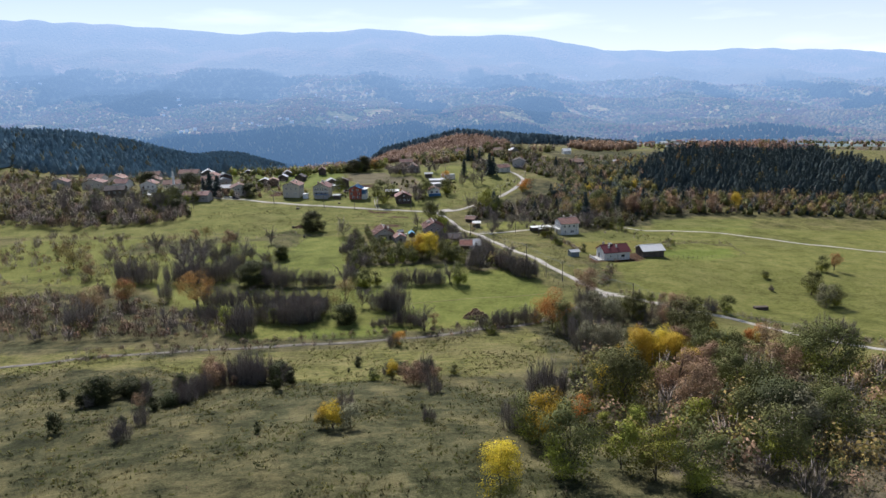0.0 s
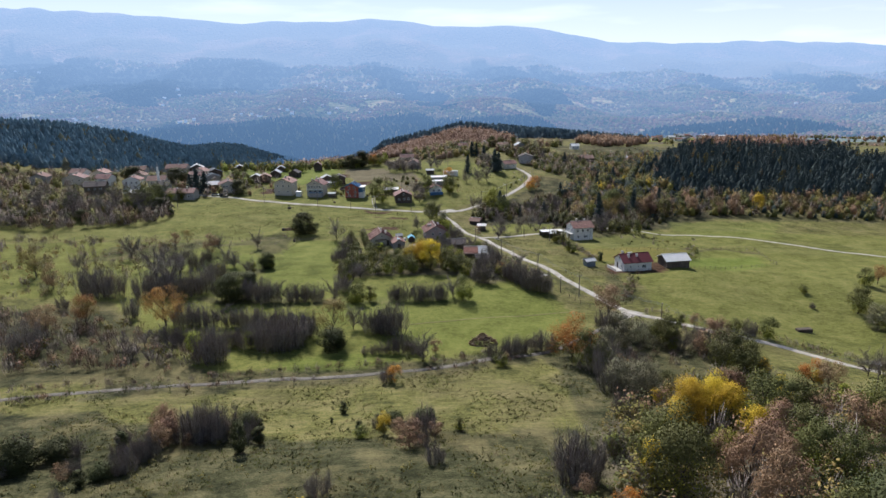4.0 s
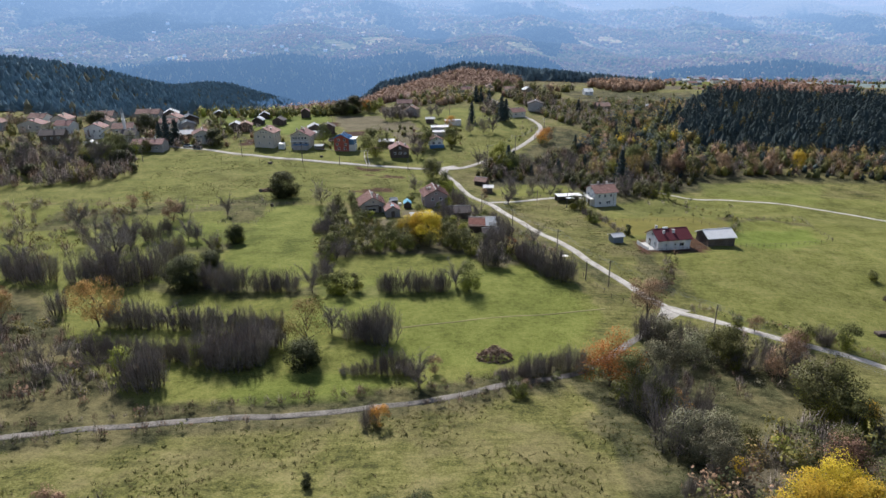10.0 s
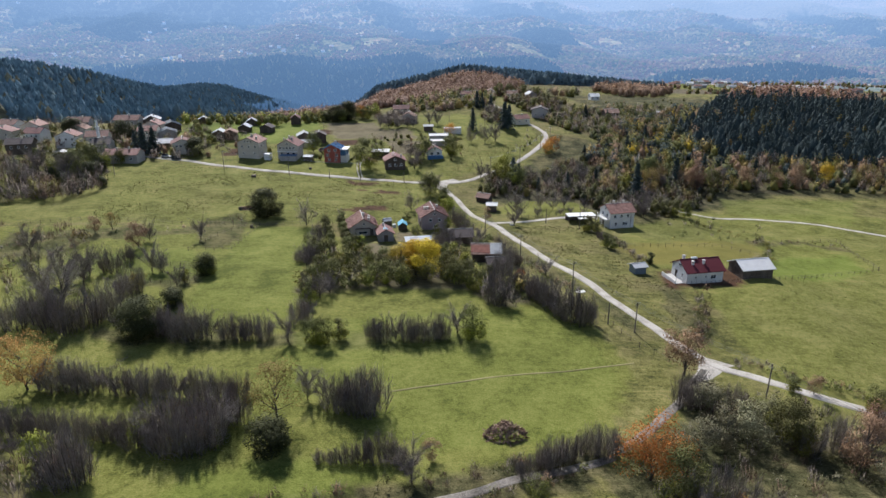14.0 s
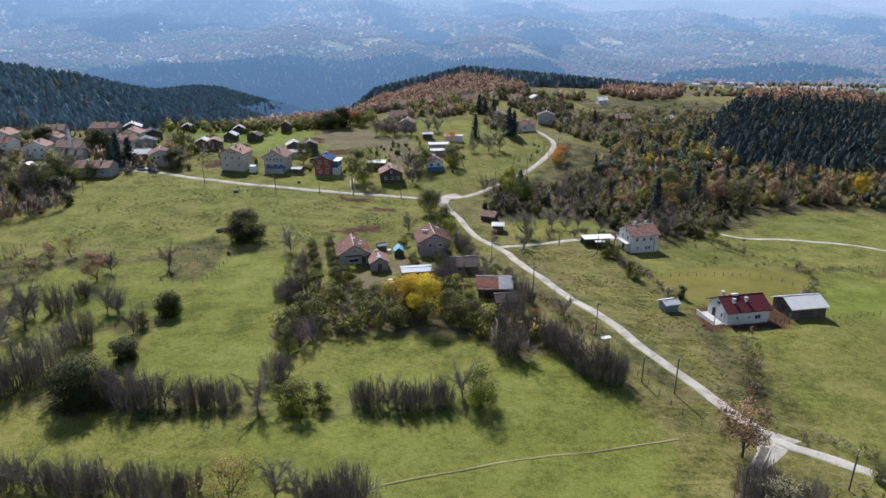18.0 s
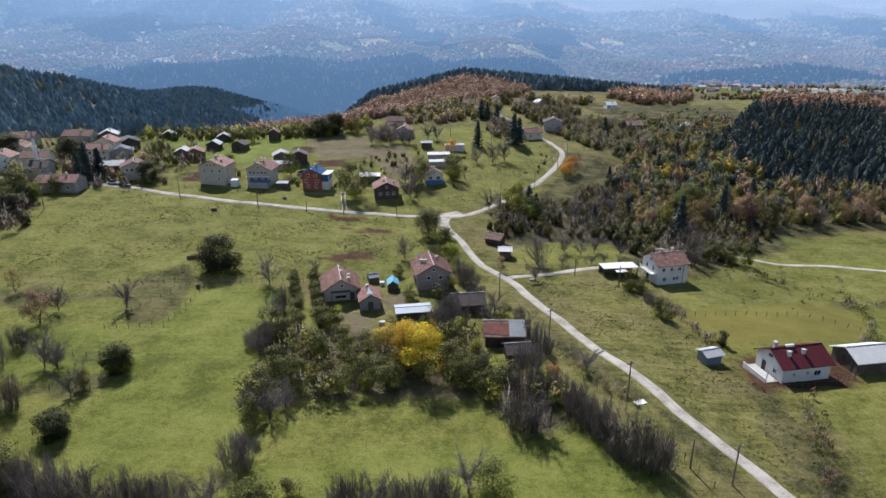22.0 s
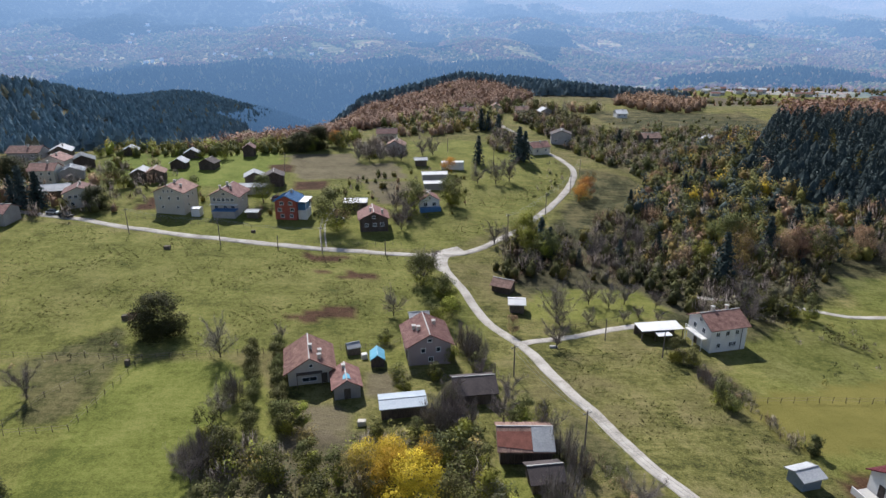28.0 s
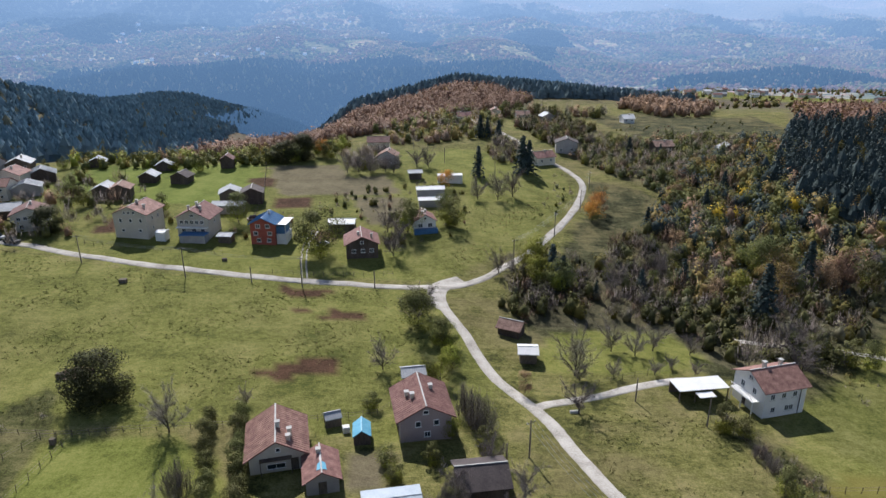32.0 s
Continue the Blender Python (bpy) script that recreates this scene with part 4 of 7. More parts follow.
# -- white farmhouse with its garage --
white = house(59.6, 271.9, 13, 8.2, 7.4, 5.2, 1.9, "x", "plaster", "tile", "white two-storey farmhouse with red tile roof", openings=rows([-2.6, -0.4, 1.8], 3.4, 0.95, 1.1) + rows([-2.2, 0.6, 1.4], 0.9, 0.95, 1.1) + [(2.4, 3.3, 1.0, 1.2, "L"), (5.2, 3.3, 1.0, 1.2, "L"), (4.6, 0, 1.0, 2.0, "L", "door"), (3.6, 5.4, 1.0, 0.9, "L")], chimneys=[(-1.2, 4.4, 1.2), (2.3, 4.6, 1.1)], over=0.5)
bm = box(bmesh.new(), -5.5, -4.1, 1.0, 6.5, 2.55, 2.75, 0.02)
part("balcony", bm, M["plaster"], white)
for yy in (1.1, 3.7, 6.4):
    part("balcony_post", box(bmesh.new(), -5.45, -5.3, yy - 0.07, yy + 0.07, -0.6, 2.55), M["plaster"], white)
bm = bmesh.new()
for yy in np.arange(1.05, 6.5, 0.3):
    box(bm, -5.47, -5.43, yy - 0.02, yy + 0.02, 2.75, 3.6)
box(bm, -5.5, -5.4, 1.0, 6.5, 3.6, 3.67)
part("balcony_rail", bm, M["frame_white"], white)
part("downpipe", mesh_of("downpipe", *tube([(2.9, -0.08, -0.2), (2.9, -0.08, 5.1)], [0.06, 0.06], 6), M["dark_metal"]), None, white)
gar = thing("carport", pose(47.6, 277.0, height(47.6, 277) + 0.1, 0, 0, 6), "open carport with flat white sheet roof beside the drive", "carport")
part("roof", box(bmesh.new(), -4.6, 4.6, -1.4, 2.6, 2.35, 2.47, 0.02), M["tin_white"], gar)
part("back_wall", box(bmesh.new(), -4.5, 4.5, 2.3, 2.5, -0.6, 2.34), M["timber"], gar)
for px_ in (-4.4, -1.5, 1.5, 4.4):
    part("post", box(bmesh.new(), px_ - 0.08, px_ + 0.08, -1.3, -1.14, -0.6, 2.34), M["timber"], gar)
part("canopy", box(bmesh.new(), -1.8, 1.2, -3.2, -1.45, 2.0, 2.1, 0.02), M["tin_white"], gar)
# -- red-roofed bungalow, barn and hut in the pasture --
red = house(67.0, 224.7, 10, 9.8, 7.2, 3.2, 2.0, "x", "plaster", "tile_red", "white bungalow with a dark red metal roof", openings=rows([2.2], 1.0, 1.5, 1.1) + rows([-2.6, 0.2], 1.4, 0.6, 0.6) + [(2.0, 1.0, 1.1, 1.1, "L"), (5.0, 0.1, 1.0, 2.0, "L", "door"), (3.6, 3.5, 1.3, 0.8, "L")], chimneys=[(-2.6, 2.0, 0.9), (0.4, 2.1, 0.9), (-3.6, 4.6, 1.3)], over=0.5, ribs=0.5)
part("terrace", box(bmesh.new(), -7.6, -5.15, 0.5, 7.0, -0.5, 0.28, 0.03), M["concrete"], red)
part("terrace_wall", box(bmesh.new(), -7.75, -7.6, 0.5, 7.0, -0.6, 1.0, 0.02), M["plaster"], red)
part("path", box(bmesh.new(), -11.0, -7.78, 2.2, 3.6, -0.5, 0.06, 0.02), M["concrete"], red)
for px_ in (-7.4, -5.6):
    part("terrace_post", box(bmesh.new(), px_ - 0.07, px_ + 0.07, 0.7, 0.84, 0.28, 3.0), M["plaster"], red)
dish = part("water_heater", box(bmesh.new(), -2.2, -0.6, 3.3, 3.9, 5.25, 5.75, 0.12), M["frame_white"], red, "white rooftop water heater")
barn = house(81.2, 226.7, 8, 8.2, 6.4, 2.6, 1.5, "x", "timber", "tin_white", "timber cattle barn with pale sheet-metal roof", "barn", "barn", ribs=0.55, openings=[(2.6, 0, 2.6, 2.4, "L", "door")])
house(52.8, 230.6, 15, 3.2, 2.8, 2.0, 0.5, "x", "tin_grey", "tin", "small grey-blue tool shed of sheet metal", "shed", "shed")
# -- houses along the upper road --
tall = house(-78.8, 347.4, -7, 9.2, 9.0, 6.6, 2.0, "y", "plaster_cream", "tile", "tall plain three-storey house with pinkish tiled roof", openings=rows([-2.6, 0.2, 3.0], 4.2, 0.8, 1.1) + rows([-2.2, 2.6], 1.6, 0.9, 0.8) + rows([-1.3, 0, 1.3], 6.5, 0.75, 0.8) + [(3, 4.2, 0.8, 1.1, "R"), (6, 4.2, 0.8, 1.1, "R"), (3, 1.6, 0.8, 1.0, "R"), (3, 4.2, 0.8, 1.1, "L")], chimneys=[(0.4, 4.0, 1.0), (2.6, 3.2, 0.9)], over=0.6)
cream = house(-62.4, 347.6, -5, 8.6, 8.2, 5.8, 2.2, "y", "plaster_cream", "tile", "cream two-storey house with glazed balcony", openings=rows([-3.0, -1.6, -0.2, 1.2, 2.6], 3.9, 1.0, 1.1) + rows([-2.6, 0.2, 2.6], 1.6, 1.2, 1.1) + [(0, 5.9, 1.2, 0.7, "F"), (4, 3.4, 1.0, 1.1, "R")], chimneys=[(-2.0, 3.0, 1.2), (0.2, 3.6, 1.2), (1.6, 2.2, 1.2)], over=0.9)
part("balcony", box(bmesh.new(), -4.3, 4.3, -1.1, 0.02, 3.0, 3.2, 0.02), M["plaster"], cream)
part("annex", box(bmesh.new(), -2.6, 4.2, -3.2, -0.05, -0.6, 1.7, 0.03), M["plaster_grey"], cream)
part("annex_roof", box(bmesh.new(), -2.8, 4.4, -3.5, -0.05, 1.72, 1.84, 0.02), M["tin_blue"], cream)
blue = house(-43.2, 344.8, -5, 6.6, 7.0, 5.6, 1.6, "y", "brick_red", "tin_blue", "red three-storey house with bright blue metal roof", openings=rows([-1.2, 1.4], 4.4, 1.2, 1.1) + rows([-1.9, 1.9], 2.4, 1.2, 1.1) + rows([-1.2, 1.6], 0.5, 1.1, 1.1) + [(3, 3.0, 1.0, 1.2, "R")], chimneys=[(0.6, 4.8, 1.1)], over=0.5, ribs=0.5)
part("side_wing", box(bmesh.new(), 3.32, 6.0, 1.0, 6.2, -0.6, 2.5, 0.03), M["plaster"], blue)
part("side_balcony", box(bmesh.new(), 3.32, 5.6, 1.2, 6.0, 2.52, 4.6, 0.03), M["tin_blue"], blue)
part("wing_roof", box(bmesh.new(), 3.0, 6.4, 0.6, 7.4, 5.2, 5.3, 0.02), M["tin_white"], blue)
for px_, py_ in ((5.9, 0.9), (5.9, 6.2)):
    part("wing_post", box(bmesh.new(), px_ - 0.07, px_ + 0.07, py_ - 0.07, py_ + 0.07, 2.5, 5.2), M["frame_white"], blue)
house(-70.8, 345.8, -6, 2.6, 2.6, 2.3, 0.3, "x", "plaster", "tin_white", "small white garden cabin", "cabin", "cabin", over=0.15)
house(-53.6, 345.0, -5, 3.4, 3.0, 1.9, 0.4, "x", "timber", "tin", "low yard shed with sheet roof", "shed", "shed", ribs=0.5)
house(-16.3, 338.6, 8, 8.2, 8.2, 3.6, 2.0, "y", "timber", "tile", "dark brown house with a wide tiled gable roof", openings=rows([-2.2, 0.2, 2.4], 1.2, 1.1, 1.0) + [(0, 3.6, 0.9, 0.8, "F")], chimneys=[(-0.8, 2.4, 1.0), (2.6, 2.0, 1.3)], over=0.6)
house(-23.6, 354.6, 0, 7.2, 5.0, 2.6, 0.7, "x", "timber", "tin_white", "garage with a broad white sheet roof", "shed", "shed", over=0.3)
bwh = house(0.2, 355.9, 10, 6.2, 6.6, 3.0, 1.8, "y", "plaster", "tile", "small white house with blue trim and terrace", openings=rows([-1.4, 1.4], 1.1, 1.3, 1.2) + [(0, 3.4, 0.8, 0.7, "F")], chimneys=[(-0.6, 2.2, 0.8), (0.6, 3.8, 0.8)])
part("terrace", box(bmesh.new(), -3.4, 3.4, -1.5, -0.02, -0.8, 0.9, 0.03), M["tin_blue"], bwh, "pale blue terrace")
house(2.2, 376.4, 4, 7.6, 3.6, 2.2, 0.5, "x", "plaster_grey", "tin_white", "low shed with long white roof", "shed", "shed", over=0.3)
house(2.2, 386.4, 4, 9.0, 4.2, 2.4, 0.6, "x", "plaster_grey", "tin_white", "long shed with white sheet roof", "shed", "shed", over=0.3)
house(9.2, 400.8, 2, 8.6, 3.0, 2.6, 0.15, "x", "plaster", "tin_white", "white site container on blocks", "container", "container", over=0.08)
house(-3.0, 403.5, 6, 4.4, 3.4, 2.3, 0.6, "x", "timber", "tin", "small grey shed with metal roof", "shed", "shed")
house(-14.0, 421, -6, 7.2, 7.0, 3.4, 2.0, "y", "plaster_grey", "tile_old", "old grey house among bare trees", openings=rows([-1.6, 1.6], 1.2, 0.9, 1.0), chimneys=[(0.8, 3, 0.9)])
house(-19, 449, 0, 9.0, 7.0, 3.8, 1.8, "x", "plaster_cream", "tile_old", "pale house behind the orchard trees", openings=rows([-2.6, 0, 2.6], 1.3, 0.9, 1.0))
# -- field barns behind the row --
for bx, by, bw, bd, bh, roof_m, rt in ((-95.2, 399, 5.6, 5, 2.2, "tin", 2), (-84.3, 398.6, 6.0, 5, 2.4, "tile_dark", -8), (-95.3, 414.6, 5.3, 4.6, 2.2, "tin", 12), (-73.1, 417, 4.4, 4.6, 3.4, "tile_old", 6), (-60.8, 377.5, 6.4, 6, 3.2, "tin", 14), (-53.8, 376.2, 6.4, 6, 3.6, "tile_dark", 10), (-101.6, 380.3, 6.2, 6, 3.0, "tin", 8), (-96.4, 380.3, 6.4, 6, 3.2, "tile_old", 12), (-122.8, 421.6, 5.7, 4.6, 2.2, "tin", 14)):
    house(bx, by, rt, bw, bd, bh, 1.5, "y", "timber", roof_m, "old dark timber field barn on the meadow", "barn", "barn", group="field barns", openings=[(0, 0, 1.4, 1.9, "F", "door")])
house(-59.4, 368, -2, 8.8, 4.0, 2.6, 0.7, "x", "plaster_grey", "tin", "long low byre with grey sheet roof", "shed", "shed", ribs=0.6)
# -- the village cluster at the end of the road --
house(-108, 351.8, 22, 8.6, 8.0, 4.6, 1.8, "y", "plaster_cream", "tile_old", "two-storey house with grey weathered roof", openings=rows([-2.4, -0.8, 2.2], 3.0, 1.0, 1.0) + rows([-2, 1.6], 0.8, 1.1, 1.1) + [(2.4, 3.0, 0.9, 1.0, "R"), (5.2, 3.0, 0.9, 1.0, "R")], chimneys=[(0.5, 4.0, 1.0)])
house(-126.2, 333.2, 0, 13.2, 7.6, 3.6, 1.7, "x", "plaster_grey", "tile", "wide low house with pinkish tiled roof by the road", openings=rows([-4.4, -1.6, 1.4, 4.2], 1.2, 1.2, 1.1), chimneys=[(-2.2, 3.0, 1.0), (2.6, 3.4, 1.0)])
house(-130.8, 399.4, 28, 8.4, 7, 3.2, 1.9, "y", "timber", "tin", "large barn with grey metal roof at the village edge", "barn", "barn", ribs=0.6)
house(-126.4, 382.4, 24, 8.2, 6.4, 3.0, 1.6, "y", "plaster_grey", "tin", "grey-roofed outbuilding in the village", "shed", "shed", ribs=0.6)
house(-134.4, 378.6, 6, 8.4, 7, 4.6, 1.9, "x", "plaster_cream", "tile", "village house with red tiled roof", openings=rows([-2.6, 0, 2.6], 2.9, 0.9, 1.0) + rows([-2.6, 2.6], 0.8, 0.9, 1.0), chimneys=[(1.4, 3.0, 1.0)])
house(-120.6, 360, 16, 9.0, 6.4, 2.8, 1.4, "x", "timber", "tin", "low barn with long sheet roof", "barn", "barn")
for k, (bx, by, bw, bh, rt, rf, wl) in enumerate(((-176, 349, 10, 4.4, 14, "tile_dark", "timber"), (-163, 362, 9, 5.2, 8, "tile", "plaster"), (-150.5, 364, 9, 5.0, 12, "tile_old", "plaster_cream"), (-137.6, 391, 9, 5.0, 4, "tile", "plaster_cream"), (-156, 405, 12, 5.4, 2, "tile_old", "plaster_grey"), (-170, 384, 8.5, 4.6, 10, "tile_old", "plaster_cream"), (-184, 372, 8, 4.6, -6, "tile", "plaster"), (-146, 412, 8, 4.2, 18, "tin", "timber"), (-178, 402, 9, 5.0, 6, "tile_old", "plaster_grey"), (-195, 390, 9, 4.8, 0, "tile", "plaster_cream"), (-143, 352, 7, 3.8, 10, "tile_dark", "plaster_grey"), (-203, 378, 12, 4.0, 4, "tile", "plaster_cream"), (-212, 398, 9, 4.6, -8, "tile_old", "plaster"), (-226, 384, 9, 4.4, 10, "tile_old", "plaster_grey"))):
    house(bx, by, rt, bw, 7.4, bh, 2.0, "xy"[k % 2], wl, rf, "village house with weathered tiled roof", openings=rows([-bw * 0.28, 0, bw * 0.28], bh - 1.9, 0.9, 1.0) + (rows([-bw * 0.25, bw * 0.25], 0.9, 1.0, 1.0) if bh > 4.5 else []), chimneys=[(1.0, 3.0, 1.0)])
house(-156, 343.4, 10, 4.6, 4.0, 1.6, 1.2, "y", "timber", "tin_white", "open hay shelter under a white sheet", "shelter", "shed")
tower = thing("minaret", pose(-148, 361.5, height(-148, 361.5)), "slender white minaret with a grey pointed cap", "minaret")
part("shaft", mesh_of("shaft", *tube([(0, 0, -0.5), (0, 0, 9), (0, 0, 9.05), (0, 0, 9.6), (0, 0, 9.65), (0, 0, 12.5)], [0.75, 0.62, 0.95, 0.95, 0.55, 0.5], 12), M["plaster"]), None, tower)
part("cap", mesh_of("cap", *tube([(0, 0, 12.5), (0, 0, 12.55), (0, 0, 15.2)], [0.5, 0.68, 0.03], 12), M["tin"]), None, tower)
# -- houses up the road and on the plateau --
for k, (bx, by, bw, bh, rt, rf, wl, lb) in enumerate(((48.4, 428.5, 8.6, 3.0, 24, "tile", "plaster_cream", "pale house with pinkish roof beside the bend"), (60.5, 447.5, 9, 4.6, -8, "tile_dark", "plaster_grey", "grey house above the bend"), (54.6, 531, 7, 3.2, 0, "tile_old", "plaster", "small house far up the road"), (66.9, 522, 6.5, 3.4, 10, "tin", "plaster_grey", "small house with metal roof up the road"), (102.5, 447.5, 8, 3.2, 6, "tile_old", "timber", "brown cottage with rusty tiled roof"), (129, 444.6, 6, 2.6, -4, "tin", "timber", "grey-roofed hut at the forest edge"), (110.6, 523, 6, 2.6, 4, "tin_white", "plaster", "white-roofed shed on the plateau"), (40, 540, 7, 3.4, -4, "tile_old", "plaster_cream", "far roadside house among trees"), (22, 522, 7, 3.0, 6, "tile", "plaster_cream", "far house at the road's end"))):
    house(bx, by, rt, bw, 6.4, bh, 1.7, "xy"[k % 2], wl, rf, lb, openings=rows([-bw * 0.25, bw * 0.25], 1.1, 1.0, 1.0), chimneys=[(0.8, 2.6, 0.8)] if k != 5 else [])
for k, (bx, by, bw, bh, rt) in enumerate(((318, 992, 14, 4.0, 4), (338, 1000, 9, 5.0, -8), (352, 1018, 9, 5.4, 10), (366, 1004, 10, 4.6, 0), (384, 1012, 9, 5.4, 14), (398, 1030, 10, 4.4, -6), (414, 1014, 9, 5.2, 6), (430, 1040, 9, 5.0, -3), (372, 980, 16, 3.6, 8), (360, 962, 12, 3.6, 2), (446, 1022, 9, 4.6, 5), (462, 1046, 10, 5.0, -9), (420, 988, 12, 3.8, 3), (500, 1010, 24, 4.0, 0), (560, 940, 30, 4.2, 3))):
    house(bx, by, rt, bw, 7.0, bh, 1.8, "xy"[k % 2] if bw < 9 else "x", ("plaster", "plaster_cream", "plaster_grey")[k % 3], ("tin", "tile", "tile_old", "tin_white")[k % 4], "small pale house at the far edge of the plateau", openings=rows([-bw * 0.25, bw * 0.25], 1.2, 1.0, 1.1), group="plateau houses")
far_boxes = []
r_far = np.random.default_rng(5)
for cx, cy, n, sx, sy in ((-863, 2440, 16, 130, 70), (-549, 2018, 26, 170, 60), (-424, 1988, 16, 130, 60), (-404, 2726, 22, 150, 90), (-247, 2467, 24, 120, 70), (-1952, 3060, 18, 160, 90), (193, 2961, 20, 150, 90), (791, 3737, 16, 240, 60), (1556, 2354, 14, 200, 90), (-1100, 2050, 18, 120, 60)):
    for k in range(n // 2):
        far_boxes.append((r_far.normal(cx, sx), r_far.normal(cy, sy), r_far.uniform(7, 13), r_far.uniform(4, 6)))
bm_v, bm_f = [], []
for fx, fy, fw, fh in far_boxes:
    z = height(fx, fy)
    o = len(bm_v)
    bm_v += [(fx + a * fw, fy + b * fw * 0.8, z + c) for c in (-3, fh) for a, b in ((-0.5, -0.5), (0.5, -0.5), (0.5, 0.5), (-0.5, 0.5))] + [(fx - fw * 0.5, fy, z + fh * 1.5), (fx + fw * 0.5, fy, z + fh * 1.5)]
    bm_f += [tuple(o + i for i in q) for q in ((0, 1, 5, 4), (1, 2, 6, 9, 5), (2, 3, 7, 6), (3, 0, 4, 8, 7), (4, 5, 9, 8), (6, 7, 8, 9))]
# far walls and roofs carry the painted haze too
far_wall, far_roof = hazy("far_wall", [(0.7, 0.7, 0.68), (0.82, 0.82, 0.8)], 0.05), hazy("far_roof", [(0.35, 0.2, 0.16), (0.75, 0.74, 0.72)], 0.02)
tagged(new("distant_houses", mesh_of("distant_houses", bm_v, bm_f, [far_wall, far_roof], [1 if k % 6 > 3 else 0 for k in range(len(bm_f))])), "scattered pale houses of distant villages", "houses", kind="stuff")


# ---- power line, fences and small things ----
def pole(x, y, h, arm=True, turn=0.0):
    root = thing("utility_pole", pose(x, y, height(x, y), 0, 0, turn), "tall weathered wooden electricity pole beside the road", "utility pole", "power line")
    part("post", mesh_of("post", *tube([(0, 0, -0.5), (0, 0, h * 0.5), (0, 0, h)], [0.14, 0.12, 0.09], 8), M["timber_light"]), None, root)
    if arm:
        bar = part("crossarm", box(bmesh.new(), -0.8, 0.8, -0.05, 0.05, h - 0.55, h - 0.45), M["dark_metal"], root)
        for s in (-0.7, 0, 0.7):
            part("insulator", mesh_of("insulator", *tube([(s, 0, h - 0.45), (s, 0, h - 0.25)], [0.05, 0.04], 6), M["frame_white"]), None, bar)
    return Vector((x, y, height(x, y) + h - 0.28))


def wires(name, tops, label):
    pieces = []
    for a, b in zip(tops[:-1], tops[1:]):
        d = (b - a).normalized()
        side = Vector((d.y, -d.x, 0)).normalized()
        for s in (-0.7, 0.0, 0.7):
            pts = [a.lerp(b, k / 8) + side * s - Vector((0, 0, 0.9 * 4 * (k / 8) * (1 - k / 8))) for k in range(9)]
            pieces.append(tube(pts, [0.018] * 9, 3))
    v, f = gather(pieces)
    return tagged(new(name, mesh_of(name, v, f, M["tin"])), label, "cable", kind="stuff")


line_a = [pole(x, y, h, turn=r) for x, y, h, r in ((15.0, 260.3, 6.6, 30), (22.7, 238.2, 6.8, 28), (32.3, 217.2, 7.0, 28), (41.0, 196.6, 6.8, 30), (56.5, 172.7, 6.6, 60), (68.5, 152.5, 6.6, 60), (83.6, 132, 6.6, 60))]
wires("power_lines", line_a, "thin sagging electricity wires along the road")
line_b = [pole(x, y, h, turn=r) for x, y, h, r in ((22.8, 335.0, 7.4, 45), (37.8, 357.0, 7.2, 60), (50.2, 378.0, 7.2, 60), (58.5, 400, 7.2, 80))]
line_c = [pole(x, y, h, turn=r) for x, y, h, r in ((-29.0, 321.4, 7.6, 0), (-57.0, 324.2, 7.6, 5), (-84.5, 331.2, 7.4, 10), (-121.5, 317.5, 7.2, 15))]
wires("power_lines", line_c[:3], "thin electricity wires along the village road")
for x, y, h in ((11.3, 258.0, 4.0), (36.2, 199.6, 5.0), (45.1, 268.1, 5.6), (36, 276, 4.6), (20.7, 232.6, 4.6), (-41, 322.4, 4.0), (-12, 321.6, 4.5), (26, 410, 6), (8, 424, 6)):
    pole(x, y, h, arm=False)
wires("power_lines", line_b, "thin electricity wires climbing beside the bend")


post_mesh = mesh_of("post", *tube([(0, 0, -0.25), (0.015, 0.01, 0.6), (0, 0.02, 1.25)], [0.055, 0.05, 0.04], 5), M["timber"])
rail_mesh = mesh_of("rail", *tube([(0, 0, 0), (0.5, 0.012, 0.02), (1, 0, 0)], [0.018, 0.02, 0.017], 4), M["timber_light"])


def fence(points, gap=2.4, rails=(0.55, 1.05), label="rough field fence of dark wooden posts and rails"):
    pts = []
    for (x0, y0), (x1, y1) in zip(points[:-1], points[1:]):
        n = max(1, round(math.hypot(x1 - x0, y1 - y0) / gap))
        pts += [(x0 + (x1 - x0) * k / n, y0 + (y1 - y0) * k / n) for k in range(n)]
    pts.append(points[-1])
    root = thing("fence", Matrix.Translation((*pts[0], height(*pts[0]))), label, "fence", "field fences")
    base = root.matrix_world.translation.copy()
    last = None
    for k, (x, y) in enumerate(pts):
        p = Vector((x, y, height(x, y))) - base
        ob = part("post", post_mesh, None, root)
        ob.matrix_local = Matrix.Translation(p) @ pose(0, 0, 0, (k * 37 % 11) - 5, (k * 53 % 9) - 4, k * 71)
        if last is not None:
            d = p - last
            for z in rails:
                r = part("rail", rail_mesh, None, root)
                r.matrix_local = Matrix.Translation(last + Vector((0, 0, z + 0.03 * ((k * 29) % 5 - 2)))) @ d.to_track_quat("X", "Z").to_matrix().to_4x4() @ Matrix.Diagonal((d.length, 1, 1, 1))
        last = p


